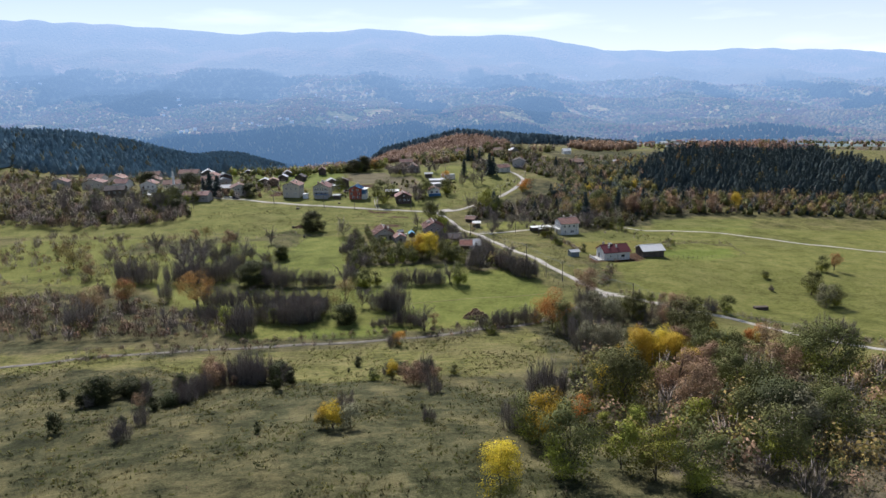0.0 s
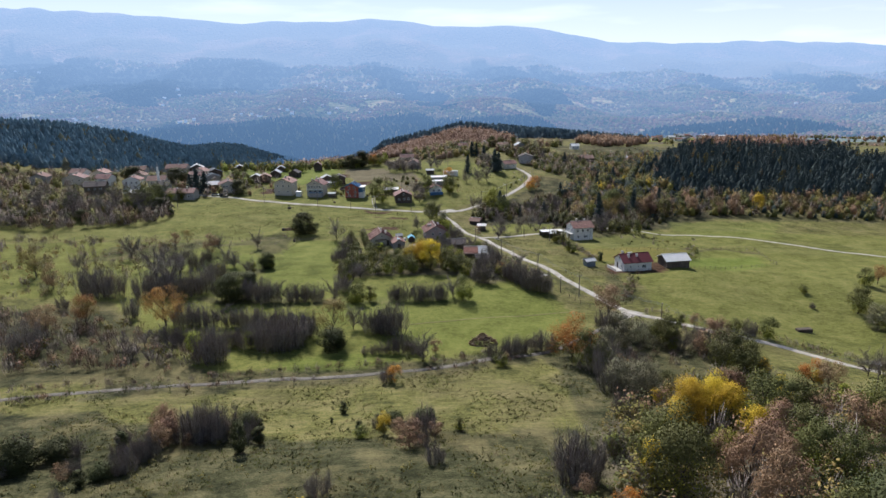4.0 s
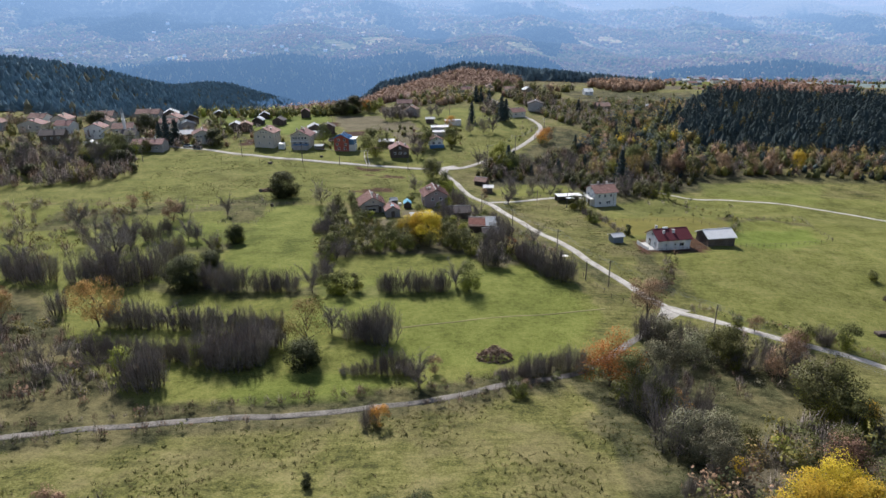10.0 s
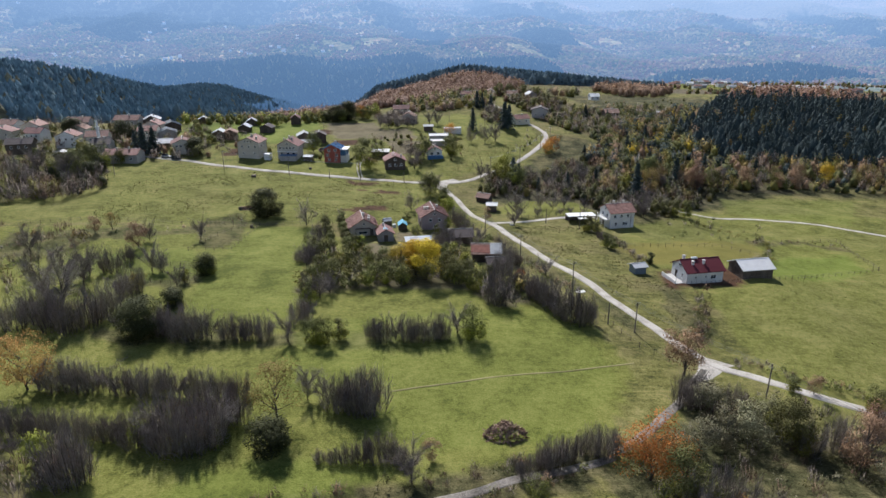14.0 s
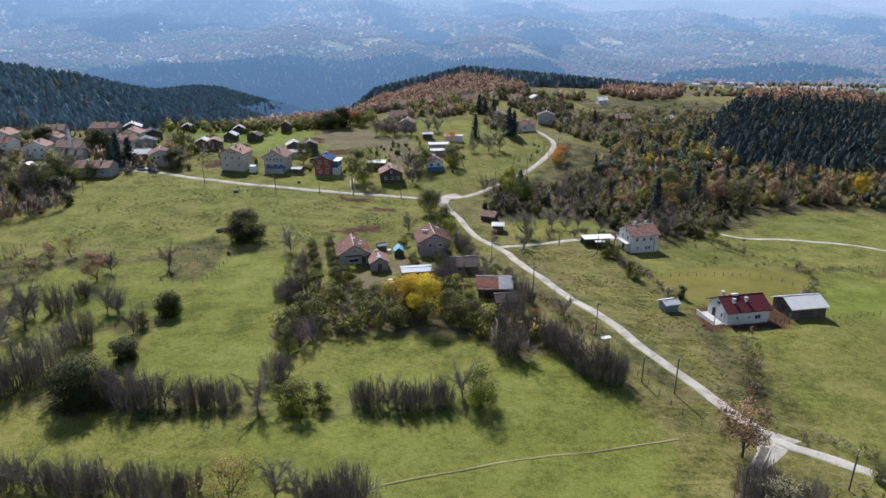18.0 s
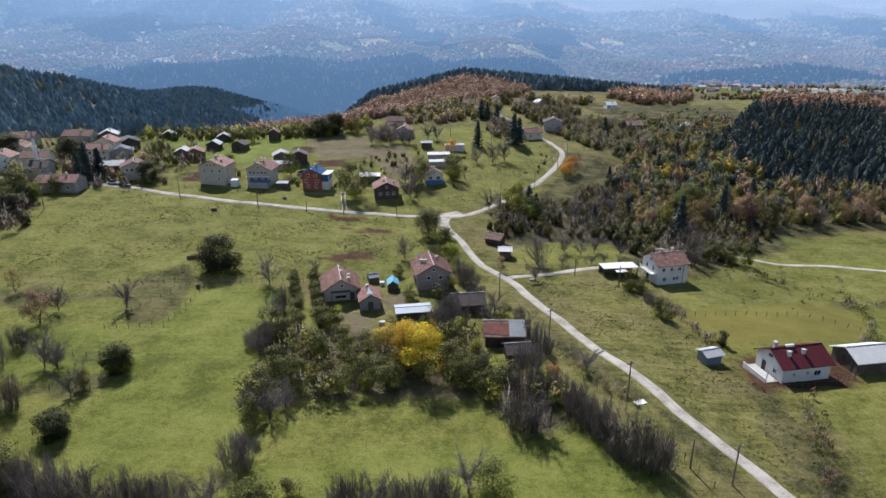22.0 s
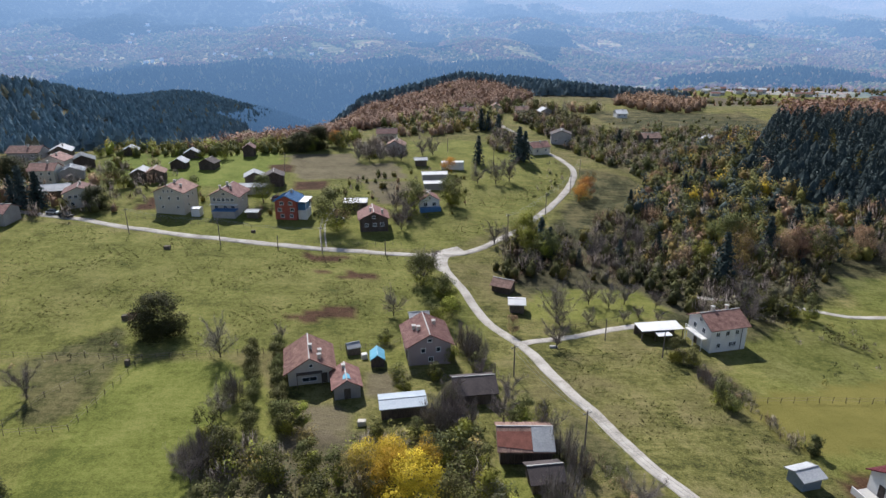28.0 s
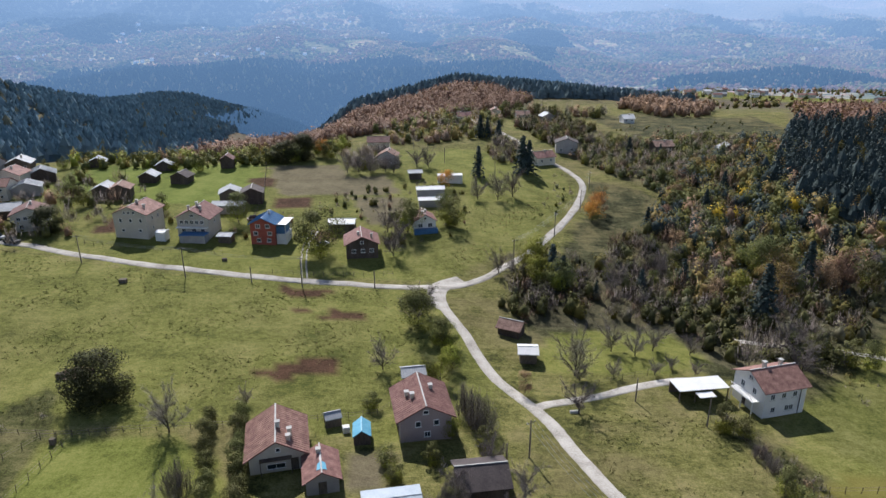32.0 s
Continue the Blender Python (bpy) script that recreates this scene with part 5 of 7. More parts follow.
fence([(-66.5, 241.2), (-55.6, 243.3), (-53.6, 265.1), (-36.5, 266.7), (-22, 268)])
fence([(-66.5, 241.2), (-64, 252), (-58, 264.5), (-53.6, 265.1)], 2.6)
fence([(-53.6, 265.1), (-75, 266), (-100, 268), (-125, 264)], 2.8)
fence([(-66.8, 230), (-59.5, 230), (-57, 225.5), (-58.2, 219.1), (-69.5, 219), (-82, 218)], 2.4)
fence([(76, 224.6), (87, 227), (105, 235), (123.3, 242)], 2.4, label="wire and post fence round the bungalow's field")
fence([(123.3, 242), (126.5, 267), (100, 264.5)], 2.8)
fence([(53.6, 252.8), (67, 252.5), (80.3, 251.6), (96.3, 245)], 2.4)
fence([(46.8, 270.5), (53.6, 252.6), (55.1, 240.0)], 2.4)
fence([(61.5, 222.2), (68, 223.2), (76, 224.6)], 1.2, label="low slatted yard fence before the bungalow")
fence([(26, 222), (34, 207), (40, 190), (46, 182)], 3.2, rails=(1.0,), label="single-rail pasture fence beside the road")
fence([(-37, 326.8), (-20, 327.5), (-8, 329.5)], 2.4)
fence([(-92, 343.5), (-84, 341.5), (-70, 339), (-52, 337.5)], 2.4, label="dark garden fence along the village road")
fence([(-50, 356), (-52, 384), (-60, 424)], 3.0)
fence([(24, 279.5), (36, 283.5), (46, 285.5)], 2.6)
fence([(-22, 268), (-8, 271), (-4, 275)], 2.4)


def stack(x, y, r, h, label, mat, seed):
    q = np.random.default_rng(seed)
    v, f = [], []
    a = q.uniform(0, 6.28, 260)
    s = np.sqrt(q.uniform(0, 1, 260))
    pts = np.stack([x + r * s * np.cos(a), y + 0.7 * r * s * np.sin(a), height(x, y) + h * (1 - s**1.4) * q.uniform(0.5, 1.05, 260)], -1)
    w = q.normal(size=(260, 3)) * [1, 1, 0.5]
    v, f = twig_fans(pts - w * 0.3, w, 1.5, 0.09)
    cv, cf = cards(pts, np.full(260, 0.5))
    tagged(new("brush_pile", mesh_of("brush_pile", np.concatenate([v, cv]), f.tolist() + (cf + len(v)).tolist(), mat)), label, "brush pile", kind="stuff")


stack_places = [(10.4, 160.5, 3.4, 2.6, 1), (-62, 283, 3.0, 0.8, 2)]


def boxy(name, x, y, rot, w, d, h, mat, label, category):
    ob = new(name, bpy.data.meshes.new(name))
    bm = box(bmesh.new(), -w / 2, w / 2, -d / 2, d / 2, -0.1, h, min(w, d, h) * 0.12)
    bm.to_mesh(ob.data)
    bm.free()
    ob.data.materials.append(M[mat])
    ob.matrix_world = pose(x, y, height(x, y), 0, 0, rot)
    return tagged(ob, label, category)


def car(x, y, rot, mat, label):
    root = thing("car", pose(x, y, height(x, y) + 0.12, 0, 0, rot), label, "car")
    bm = box(bmesh.new(), -2.1, 2.1, -0.85, 0.85, 0.3, 0.85, 0.12)
    body = part("body", bm, M[mat], root)
    bm = bmesh.new()
    vs = [bm.verts.new(c) for c in ((-1.7, -0.75, 0.84), (1.1, -0.75, 0.84), (1.1, 0.75, 0.84), (-1.7, 0.75, 0.84), (-1.3, -0.62, 1.45), (0.5, -0.62, 1.45), (0.5, 0.62, 1.45), (-1.3, 0.62, 1.45))]
    for q in ((4, 5, 6, 7), (0, 1, 5, 4), (1, 2, 6, 5), (2, 3, 7, 6), (3, 0, 4, 7)):
        bm.faces.new([vs[i] for i in q])
    part("cabin", bm, M["glass"], root)
    for wx in (-1.3, 1.3):
        for wy in (-0.82, 0.82):
            wheel = part("wheel", mesh_of("wheel", *tube([(wx, wy - 0.1, 0.3), (wx, wy + 0.1, 0.3)], [0.32, 0.32], 14), M["dark_metal"]), None, root)


car(-107.6, 342.6, -14, "dark_metal", "dark van parked at the end of the village road")
car(-113, 345.5, -10, "tin_white", "white car parked by the village houses")
car(-27.5, 345, 60, "tin_white", "white car parked beside the farmyard track")
car(-50, 363, 20, "plaster_rose", "small car parked on the yard grass")
boxy("trough", 98.4, 180.6, 5, 4.2, 1.6, 0.9, "timber", "old wooden feed trough standing in the pasture", "trough")
boxy("slab", 34.0, 215.6, 20, 2.0, 1.2, 0.15, "plaster", "white slab lying on the verge", "slab")
boxy("bench", 24.6, 272.4, 0, 1.6, 0.5, 0.45, "concrete", "pale stone bench under the bare tree", "bench")
boxy("log_pile", -50.5, 333.8, 10, 1.2, 0.8, 0.7, "timber", "dark stack of logs on the grass", "logs")
boxy("bin", -12.6, 266.4, 14, 1.1, 1.1, 1.0, "plaster", "white plastic water tank in the yard", "tank")
house(-14.6, 267.5, 20, 2.4, 2.0, 1.5, 0.6, "x", "timber", "tin", "tiny yard coop with bent sheet roof", "coop", "coop", over=0.15)
boxy("drum", -11.0, 245.0, 0, 1.3, 1.0, 0.8, "plaster_cream", "heap of pale sacks beside the shed", "sacks")
boxy("bale", -69.9, 320.6, 0, 1.6, 1.2, 0.9, "timber", "dark round hay feeder on the meadow", "feeder")
boxy("stump", -64, 281.5, 0, 1.1, 0.9, 1.1, "timber", "dark stump by the round bush", "stump")
boxy("stump", -55.6, 263.5, 0, 0.8, 0.7, 1.0, "timber", "dark stump at the field corner", "stump")


# ---- trees and shrubs, built at a height of one metre and set out at their own heights ----
rng = np.random.default_rng(7)


def cards(points, size, up=0.25, outward=None, face=1.5):
    """Small leaf-shaped quads at points, turned every way."""
    n = len(points)
    a = rng.normal(size=(n, 3))
    if outward is not None:
        a += outward * face
    a[:, 2] += up
    a /= np.linalg.norm(a, axis=1)[:, None]
    b = np.cross(a, rng.normal(size=(n, 3)))
    b /= np.linalg.norm(b, axis=1)[:, None] + 1e-9
    c = np.cross(a, b)
    s = (size * rng.uniform(0.6, 1.35, n))[:, None]
    v = np.stack([points - 0.62 * s * b, points - 0.1 * s * b + 0.42 * s * c, points + 0.6 * s * b + 0.1 * s * a, points - 0.05 * s * b - 0.45 * s * c], 1).reshape(-1, 3)
    return v, np.arange(4 * n).reshape(n, 4)[:, ::-1]


def lumps(n, rx, rz, z0, r0):
    """Centres and radii of the leaf masses of a crown."""
    out = []
    for k in range(n):
        a, q = rng.uniform(0, 2 * math.pi), rng.uniform(0.15, 1) ** 0.6
        z = rng.uniform(-1, 1)
        w = math.sqrt(max(0.05, 1 - z * z * 0.85)) * q
        out.append((rx * w * math.cos(a), rx * w * math.sin(a), z0 + rz * z, r0 * rng.uniform(0.65, 1.25)))
    return np.array(out)


def leaf_mass(ls, per, size):
    pts, outs = [], []
    for x, y, z, r in ls:
        d = rng.normal(size=(per, 3))
        d /= np.linalg.norm(d, axis=1)[:, None]
        pts.append(np.array([x, y, z]) + d * r * rng.uniform(0.55, 1.1, (per, 1)) * [1, 1, 0.85])
        outs.append(d)
    return cards(np.concatenate(pts), size, 0.3, np.concatenate(outs))


def rounded(me, normals):
    """Lets the leaves of a crown take the light as one rounded mass."""
    n = np.asarray(normals, float)
    n = n / (np.linalg.norm(n, axis=1)[:, None] + 1e-9)
    me.polygons.foreach_set("use_smooth", np.ones(len(me.polygons), bool))
    me.normals_split_custom_set_from_vertices(n.tolist())
    return me


def limb(start, way, length, r, bend=0.15, steps=3):
    pts, d = [Vector(start)], Vector(way).normalized()
    for k in range(steps):
        d = (d + Vector(rng.normal(size=3) * bend) + Vector((0, 0, 0.06))).normalized()
        pts.append(pts[-1] + d * (length / steps))
    return pts, [r * (1 - 0.75 * k / steps) for k in range(steps + 1)]


def twig_fans(starts, ways, length, width):
    """Thin long triangles for twigs."""
    n = len(starts)
    w = ways / (np.linalg.norm(ways, axis=1)[:, None] + 1e-9)
    side = np.cross(w, rng.normal(size=(n, 3)))
    side /= np.linalg.norm(side, axis=1)[:, None] + 1e-9
    l = (length * rng.uniform(0.5, 1.3, n))[:, None]
    v = np.stack([starts - side * width, starts + side * width, starts + w * l], 1).reshape(-1, 3)
    return v, np.arange(3 * n).reshape(n, 3)


FINE = 1.0
CROWN = []


def leafy(spread=0.36, low=0.3, count=16, per=46, size=0.05, lump=0.16, stem=0.022):
    """Trunk with limbs, and a crown of leaf masses with gaps."""
    ls = lumps(count, spread - lump * 0.6, (1 - low) / 2 - lump * 0.5, low + (1 - low) / 2, lump)
    wood = [tube(*limb((0, 0, -0.03), (rng.normal() * 0.06, rng.normal() * 0.06, 1), low + 0.3, stem, 0.08, 4), 6)]
    for x, y, z, r in ls[: min(9, count)]:
        s = Vector((0, 0, max(0.1, z - 0.28 - abs(x) * 0.4)))
        wood.append(tube(*limb(s, Vector((x, y, z)) - s, (Vector((x, y, z)) - s).length, stem * 0.42, 0.08), 4))
    v, f = leaf_mass(ls, int(per * FINE**2 * 1.5), 0.86 * size / FINE)
    from_lump = v - np.repeat(ls[:, :3], len(v) // len(ls), axis=0)
    from_heart = v - [0, 0, low + 0.4 * (1 - low)]
    CROWN.append(from_lump / lump * 0.65 + from_heart / spread * 0.45 + [0, 0, 0.1])
    return gather(wood), (v, f)


def bare_shrub(stems=36, twigs=1900, cloud=380, leaves=170, spread=0.4, foot=0.3):
    """Many upright stems of uneven height from a broad stool, each feathered with fine rising twigs."""
    wood, st, wy = [], [], []
    for k in range(stems):
        a, q = rng.uniform(0, 2 * math.pi), rng.uniform(0, 1) ** 0.55
        base = np.array([math.cos(a), math.sin(a), 0]) * foot * q
        tip = np.array([math.cos(a) * spread * q, math.sin(a) * spread * q, rng.uniform(0.4, 1.02) * (1 - 0.25 * q * q)])
        mid = (base + tip) / 2 + rng.normal(size=3) * 0.03
        wood.append(tube([base - [0, 0, 0.03], mid, tip], [0.008, 0.006, 0.002], 3))
        for j in range(twigs // stems):
            s = rng.uniform(0.1, 1) ** 0.8
            st.append(base + (tip - base) * s + rng.normal(size=3) * [0.035, 0.035, 0.01])
            wy.append((tip - base) + rng.normal(size=3) * 0.16)
    for k in range(cloud):
        a, q, z = rng.uniform(0, 2 * math.pi), rng.uniform(0, 1) ** 0.5, rng.uniform(0, 0.45)
        st.append((spread * q * math.cos(a), spread * q * math.sin(a), z))
        wy.append(np.array((0.3 * math.cos(a), 0.3 * math.sin(a), 0.8)) + rng.normal(size=3) * 0.3)
    st = np.array(st)
    tv, tf = twig_fans(st, np.array(wy), 0.2, 0.003)
    pts = st[rng.integers(0, len(st), leaves)] + rng.normal(size=(leaves, 3)) * 0.04
    lv, lf = cards(pts, 0.026)
    return gather(wood), (np.concatenate([tv, lv]), tf.tolist() + (lf + len(tv)).tolist())


def bare_tree(limbs=11, twigs=2600):
    """A leafless tree: a short trunk that forks into rising limbs, branches and a haze of fine twigs."""
    trunk, tr = limb((0, 0, -0.03), (0.03, 0, 1), 0.42, 0.02, 0.05, 4)
    wood, st, wy = [tube(trunk, tr, 6)], [], []
    for k in range(limbs):
        a = 2.4 * k + rng.uniform(-0.4, 0.4)
        s = trunk[1 + k % 4]
        p, r = limb(s, (math.cos(a), math.sin(a), rng.uniform(0.6, 1.9)), rng.uniform(0.38, 0.56), 0.0085, 0.1, 4)
        wood.append(tube(p, r, 4))
        for j in range(5):
            q = p[1 + j % 4]
            b, br = limb(q, Vector((math.cos(a), math.sin(a), 1.0)) + Vector(rng.normal(size=3) * 0.6), rng.uniform(0.12, 0.24), 0.0036, 0.14, 3)
            wood.append(tube(b, br, 3))
            for i in range(twigs // (limbs * 5)):
                c = np.array(b[rng.integers(0, 4)])
                st.append(c + rng.normal(size=3) * 0.012)
                wy.append(np.array(b[-1] - b[0]) * 2 + rng.normal(size=3) * 0.34 + [0, 0, 0.12])
    return gather(wood), twig_fans(np.array(st), np.array(wy), 0.13, 0.0019)


def conifer(boughs=90, spread=0.3, low=0.04):
    """A straight trunk with whorls of drooping, feathery needle boughs."""
    pts, out, size = [], [], []
    for k in range(boughs):
        up = (k / boughs) ** 0.9
        a = 2.399 * k + rng.uniform(-0.3, 0.3)
        r = (spread * (1 - up) ** 0.8 + 0.02) * rng.uniform(0.65, 1.15)
        for j in range(9):
            f_ = (j + 0.6) / 9
            pts.append((r * f_ * math.cos(a) + rng.normal() * 0.018, r * f_ * math.sin(a) + rng.normal() * 0.018, low + (0.95 - low) * up - 0.3 * r * f_ * f_ + rng.normal() * 0.012))
            out.append((math.cos(a) * 0.6, math.sin(a) * 0.6, 0.8))
            size.append(0.045 + 0.045 * (1 - up) * (1 - 0.4 * f_))
    v, f = cards(np.array(pts), np.array(size), 0.3, np.array(out))
    return tube([(0, 0, -0.03), (0, 0, 0.5), (0, 0, 0.99)], [0.018, 0.011, 0.002], 6), (v, f)


KINDS = {
    # name of the thing, crown's name, maker, wood, leaves, label, category, width
    "bare_shrub": ("shrub", "crown", lambda: bare_shrub(), "bark", "twig", "bare grey hedge shrub with many upright stems", "shrub", 1.0),
    "bare_tree": ("leafless_tree", "crown", lambda: bare_tree(), "bark", "twig", "leafless grey-brown tree standing in the grass", "tree", 1.0),
    "rust": ("autumn_tree", "crown", lambda: leafy(0.44, 0.1, 18, 80, 0.032, 0.17), "bark", "rust", "rusty brown half-bare autumn tree", "tree", 1.0),
    "gold": ("autumn_tree", "crown", lambda: leafy(0.52, 0.14, 18, 70, 0.028, 0.18), "bark", "gold", "sparse golden-brown autumn tree", "tree", 1.0),
    "yellow": ("autumn_tree", "crown", lambda: leafy(0.36, 0.1, 22, 110, 0.03, 0.16), "bark", "yellow", "bright yellow autumn tree in full leaf", "tree", 1.0),
    "orange": ("autumn_tree", "crown", lambda: leafy(0.5, 0.0, 24, 105, 0.03, 0.19), "bark", "orange", "orange-red autumn tree in full leaf", "tree", 1.0),
    "amber": ("autumn_tree", "crown", lambda: leafy(0.46, 0.2, 22, 100, 0.024, 0.17), "bark", "amber", "dull orange-brown autumn tree, half its leaves fallen", "tree", 1.0),
    "orchard": ("fruit_bush", "crown", lambda: leafy(0.5, 0.0, 22, 90, 0.04, 0.22), "bark", "green", "dense round dark-green fruit bush in the orchard row", "bush", 1.0),
    "juniper": ("juniper", "crown", lambda: leafy(0.3, -0.02, 18, 90, 0.042, 0.15), "bark", "shade", "dark green columnar juniper bush in the rough grass", "juniper", 1.0),
    "olive": ("bushy_tree", "crown", lambda: leafy(0.46, 0.02, 20, 110, 0.036, 0.19), "bark", "green", "dark olive-green bushy tree", "tree", 1.0),
    "dark": ("round_tree", "crown", lambda: leafy(0.52, -0.1, 44, 130, 0.036, 0.2), "bark", "shade", "dense dark green round-crowned tree", "tree", 1.3),
    "sage": ("shrub", "crown", lambda: leafy(0.6, -0.02, 20, 110, 0.036, 0.23), "bark", "sage", "pale sage-grey rounded willow shrub", "shrub", 1.0),
    "lime": ("bushy_tree", "crown", lambda: leafy(0.44, 0.05, 18, 100, 0.034, 0.18), "bark", "lime", "small yellow-green tree beside the grass", "tree", 1.0),
    "conifer": ("conifer", "crown", lambda: conifer(), "bark", "needle", "dark green pointed conifer with drooping boughs", "conifer", 1.0),
}
GROUPS = {"juniper": "junipers", "bare_shrub": "hedge shrubs", "bare_tree": "leafless trees", "conifer": "conifers"}
MODELS = {}
for key, (name, crown_name, maker, wood_mat, leaf_mat, label, category, wide) in KINDS.items():
    MODELS[key] = []
    for k in range(8):
        FINE = 1.0 if k < 4 else 1.45
        (wv, wf), (lv, lf) = maker()
        slots, mats = None, [M[leaf_mat]]
        if key in ("orange", "yellow", "lime", "olive", "gold"):
            z = np.asarray(lv)[::4, 2] + 0.22 * np.sin(9 * np.asarray(lv)[::4, 0] + 3 * k) * np.sin(8 * np.asarray(lv)[::4, 1])
            slots, mats = (z + rng.normal(0, 0.09, len(z)) < (0.36 if key == "orange" else 0.38)).astype(int), [M[leaf_mat], M["olive" if key != "olive" else "lime"]]
        if key == "bare_shrub":
            slots, mats = [int(len(q) > 3) for q in lf], [M["twig"], M[("olive", "twig_warm", "sage", "rust")[k % 4]]]
        crown_mesh = mesh_of("crown", lv, lf, mats, slots)
        if CROWN:
            rounded(crown_mesh, CROWN.pop())
        MODELS[key].append((mesh_of("wood", wv, wf, M[wood_mat]), crown_mesh))
planted = 0


def plant(key, places):
    global planted
    if key == "conifer":
        low = [p for p in places if p[2] < 5]
        if low:
            plant("juniper", low)
        places = [p for p in places if p[2] >= 5]
    name, crown_name, _, _, _, label, category, wide = KINDS[key]
    for x, y, h in places:
        planted += 1
        wood_me, crown_me = MODELS[key][planted % 4 + (4 if h > 6.5 else 0)]
        turn = Matrix.Rotation(planted * 2.399, 4, "Z")
        w = h * wide * (0.88 + 0.24 * ((planted * 0.618) % 1)) * (1.2 if h < 3.5 else 1.0)
        root = thing(name, Matrix.Translation((x, y, height(x, y))) @ turn @ Matrix.Diagonal((w, w, h, 1)), label, category, GROUPS.get(key, "autumn trees"))
        part("stool" if key == "bare_shrub" else "trunk", wood_me, None, root)
        part(crown_name, crown_me, None, root)


# ---- trees and shrubs: x, y and height ----
plant("bare_tree", [(22.9, 87.8, 4.8), (34, 119.5, 4.6), (64.3, 133.7, 4.6), (92.1, 146.1, 6.2), (-62.5, 149.1, 3.5), (-3.4, 149.2, 7.4), (-66.7, 150.9, 4), (-55.6, 152.7, 3.6), (-61.3, 152.8, 3.6), (60.9, 153.4, 7.6), (-59.5, 154.8, 4.2), (-71, 156.5, 4.8), (-41.1, 156.6, 6.9), (-67.6, 158.9, 4.3), (-42.3, 159.8, 6.2), (-31.5, 160.3, 6.7), (-64.9, 160.7, 4.9), (-21.1, 169.7, 7.1), (-42, 170.2, 5.5), (-18.7, 170.3, 5.1), (-54.2, 171.6, 5.7), (-66.6, 173, 6), (-28.7, 190, 7.8), (-7.9, 190.7, 5.6), (-43.9, 191.4, 6.8), (-62.4, 193.3, 5.3), (4.3, 193.9, 6.6), (-81.3, 196.4, 8.2)])
plant("bare_tree", [(-27.6, 201.3, 4.8), (27.7, 202.7, 8.2), (-102, 203.3, 8.2), (-79.3, 203.4, 13.3), (25.6, 204.8, 5.1), (-68.5, 206.7, 8.2), (15.5, 207.1, 6.9), (-85.9, 209.3, 12.8), (-26.1, 211.1, 6.8), (-24.3, 214, 5.4), (-60.4, 217.1, 5.7), (-82.6, 218.4, 10.8), (-87.6, 219.9, 10.2), (-59.6, 219.9, 4.5), (-118.1, 223.7, 5.9), (-84.5, 224.8, 7.9), (27.3, 225.3, 5.8), (-67.2, 225.7, 5.7), (-70.2, 226.8, 8), (-33, 231.5, 6.4), (-107.8, 239.8, 9.5), (-33.7, 247.1, 5.8), (-39.4, 265.8, 8.2), (0.3, 271, 4.6), (25.2, 272.1, 6.3), (-29.7, 273.2, 3.4), (28, 283.3, 4.6), (34.6, 284.1, 4.1)])
plant("bare_tree", [(49.9, 284.5, 3.5), (42.3, 284.5, 3.5), (-8, 285, 6.9), (27.6, 285.2, 10.6), (70.8, 285.4, 8.3), (46.3, 286.6, 3), (71.9, 292.1, 9.5), (41.2, 292.3, 6.3), (52.3, 292.7, 5.5), (45.4, 294.3, 6.4), (37.1, 294.7, 7.2), (-2.4, 304, 8.2), (0.1, 308.5, 8), (-136.5, 313.3, 12.2), (46.2, 323.6, 8.2), (21.6, 326.3, 7.3), (91.9, 326.5, 8.6), (131.5, 329.9, 7.3), (18.5, 330.9, 7.4), (118.9, 338.4, 8.7), (-8.4, 340.6, 8.2), (-7.1, 348.1, 8.2), (-10.6, 355.8, 8.2), (17.8, 386.3, 8.4), (24.5, 386.4, 10.5), (29.7, 388.8, 10.6), (-27.8, 410.1, 8.2), (-11, 410.1, 8.2)])
plant("bare_tree", [(-23.7, 410.4, 8.2), (-19.5, 410.5, 8.2), (-2.6, 417.8, 8.2), (1.7, 417.8, 8.2)])
plant("bare_shrub", [(28, 72.3, 4.6), (9.7, 76.2, 4.8), (11.8, 76.4, 5.6), (-43.6, 78.5, 3.6), (-1.4, 79.8, 2.2), (-43.8, 85.2, 3.1), (-14.4, 87.4, 3.2), (16.8, 89.2, 7), (16.6, 90.5, 7.5), (-42.6, 96.2, 3.1), (-0.8, 96.6, 3.6), (-41.5, 96.9, 3.5), (24.3, 99, 4.4), (-41.1, 100.7, 3.7), (-41.7, 101.1, 4.5), (-40.6, 102.5, 3.8), (-34.6, 107.4, 5.9), (-36.6, 107.5, 6), (-38.4, 107.7, 5.5), (-40.6, 107.7, 4), (-29.1, 107.7, 3.6), (-33.6, 108.5, 4.9), (-32.4, 109.2, 5.5), (-35.6, 109.5, 6.2), (-2.8, 110.7, 4.6), (-29.1, 111.2, 3.6), (-37, 111.6, 4.2), (30.4, 112.4, 4.3)])
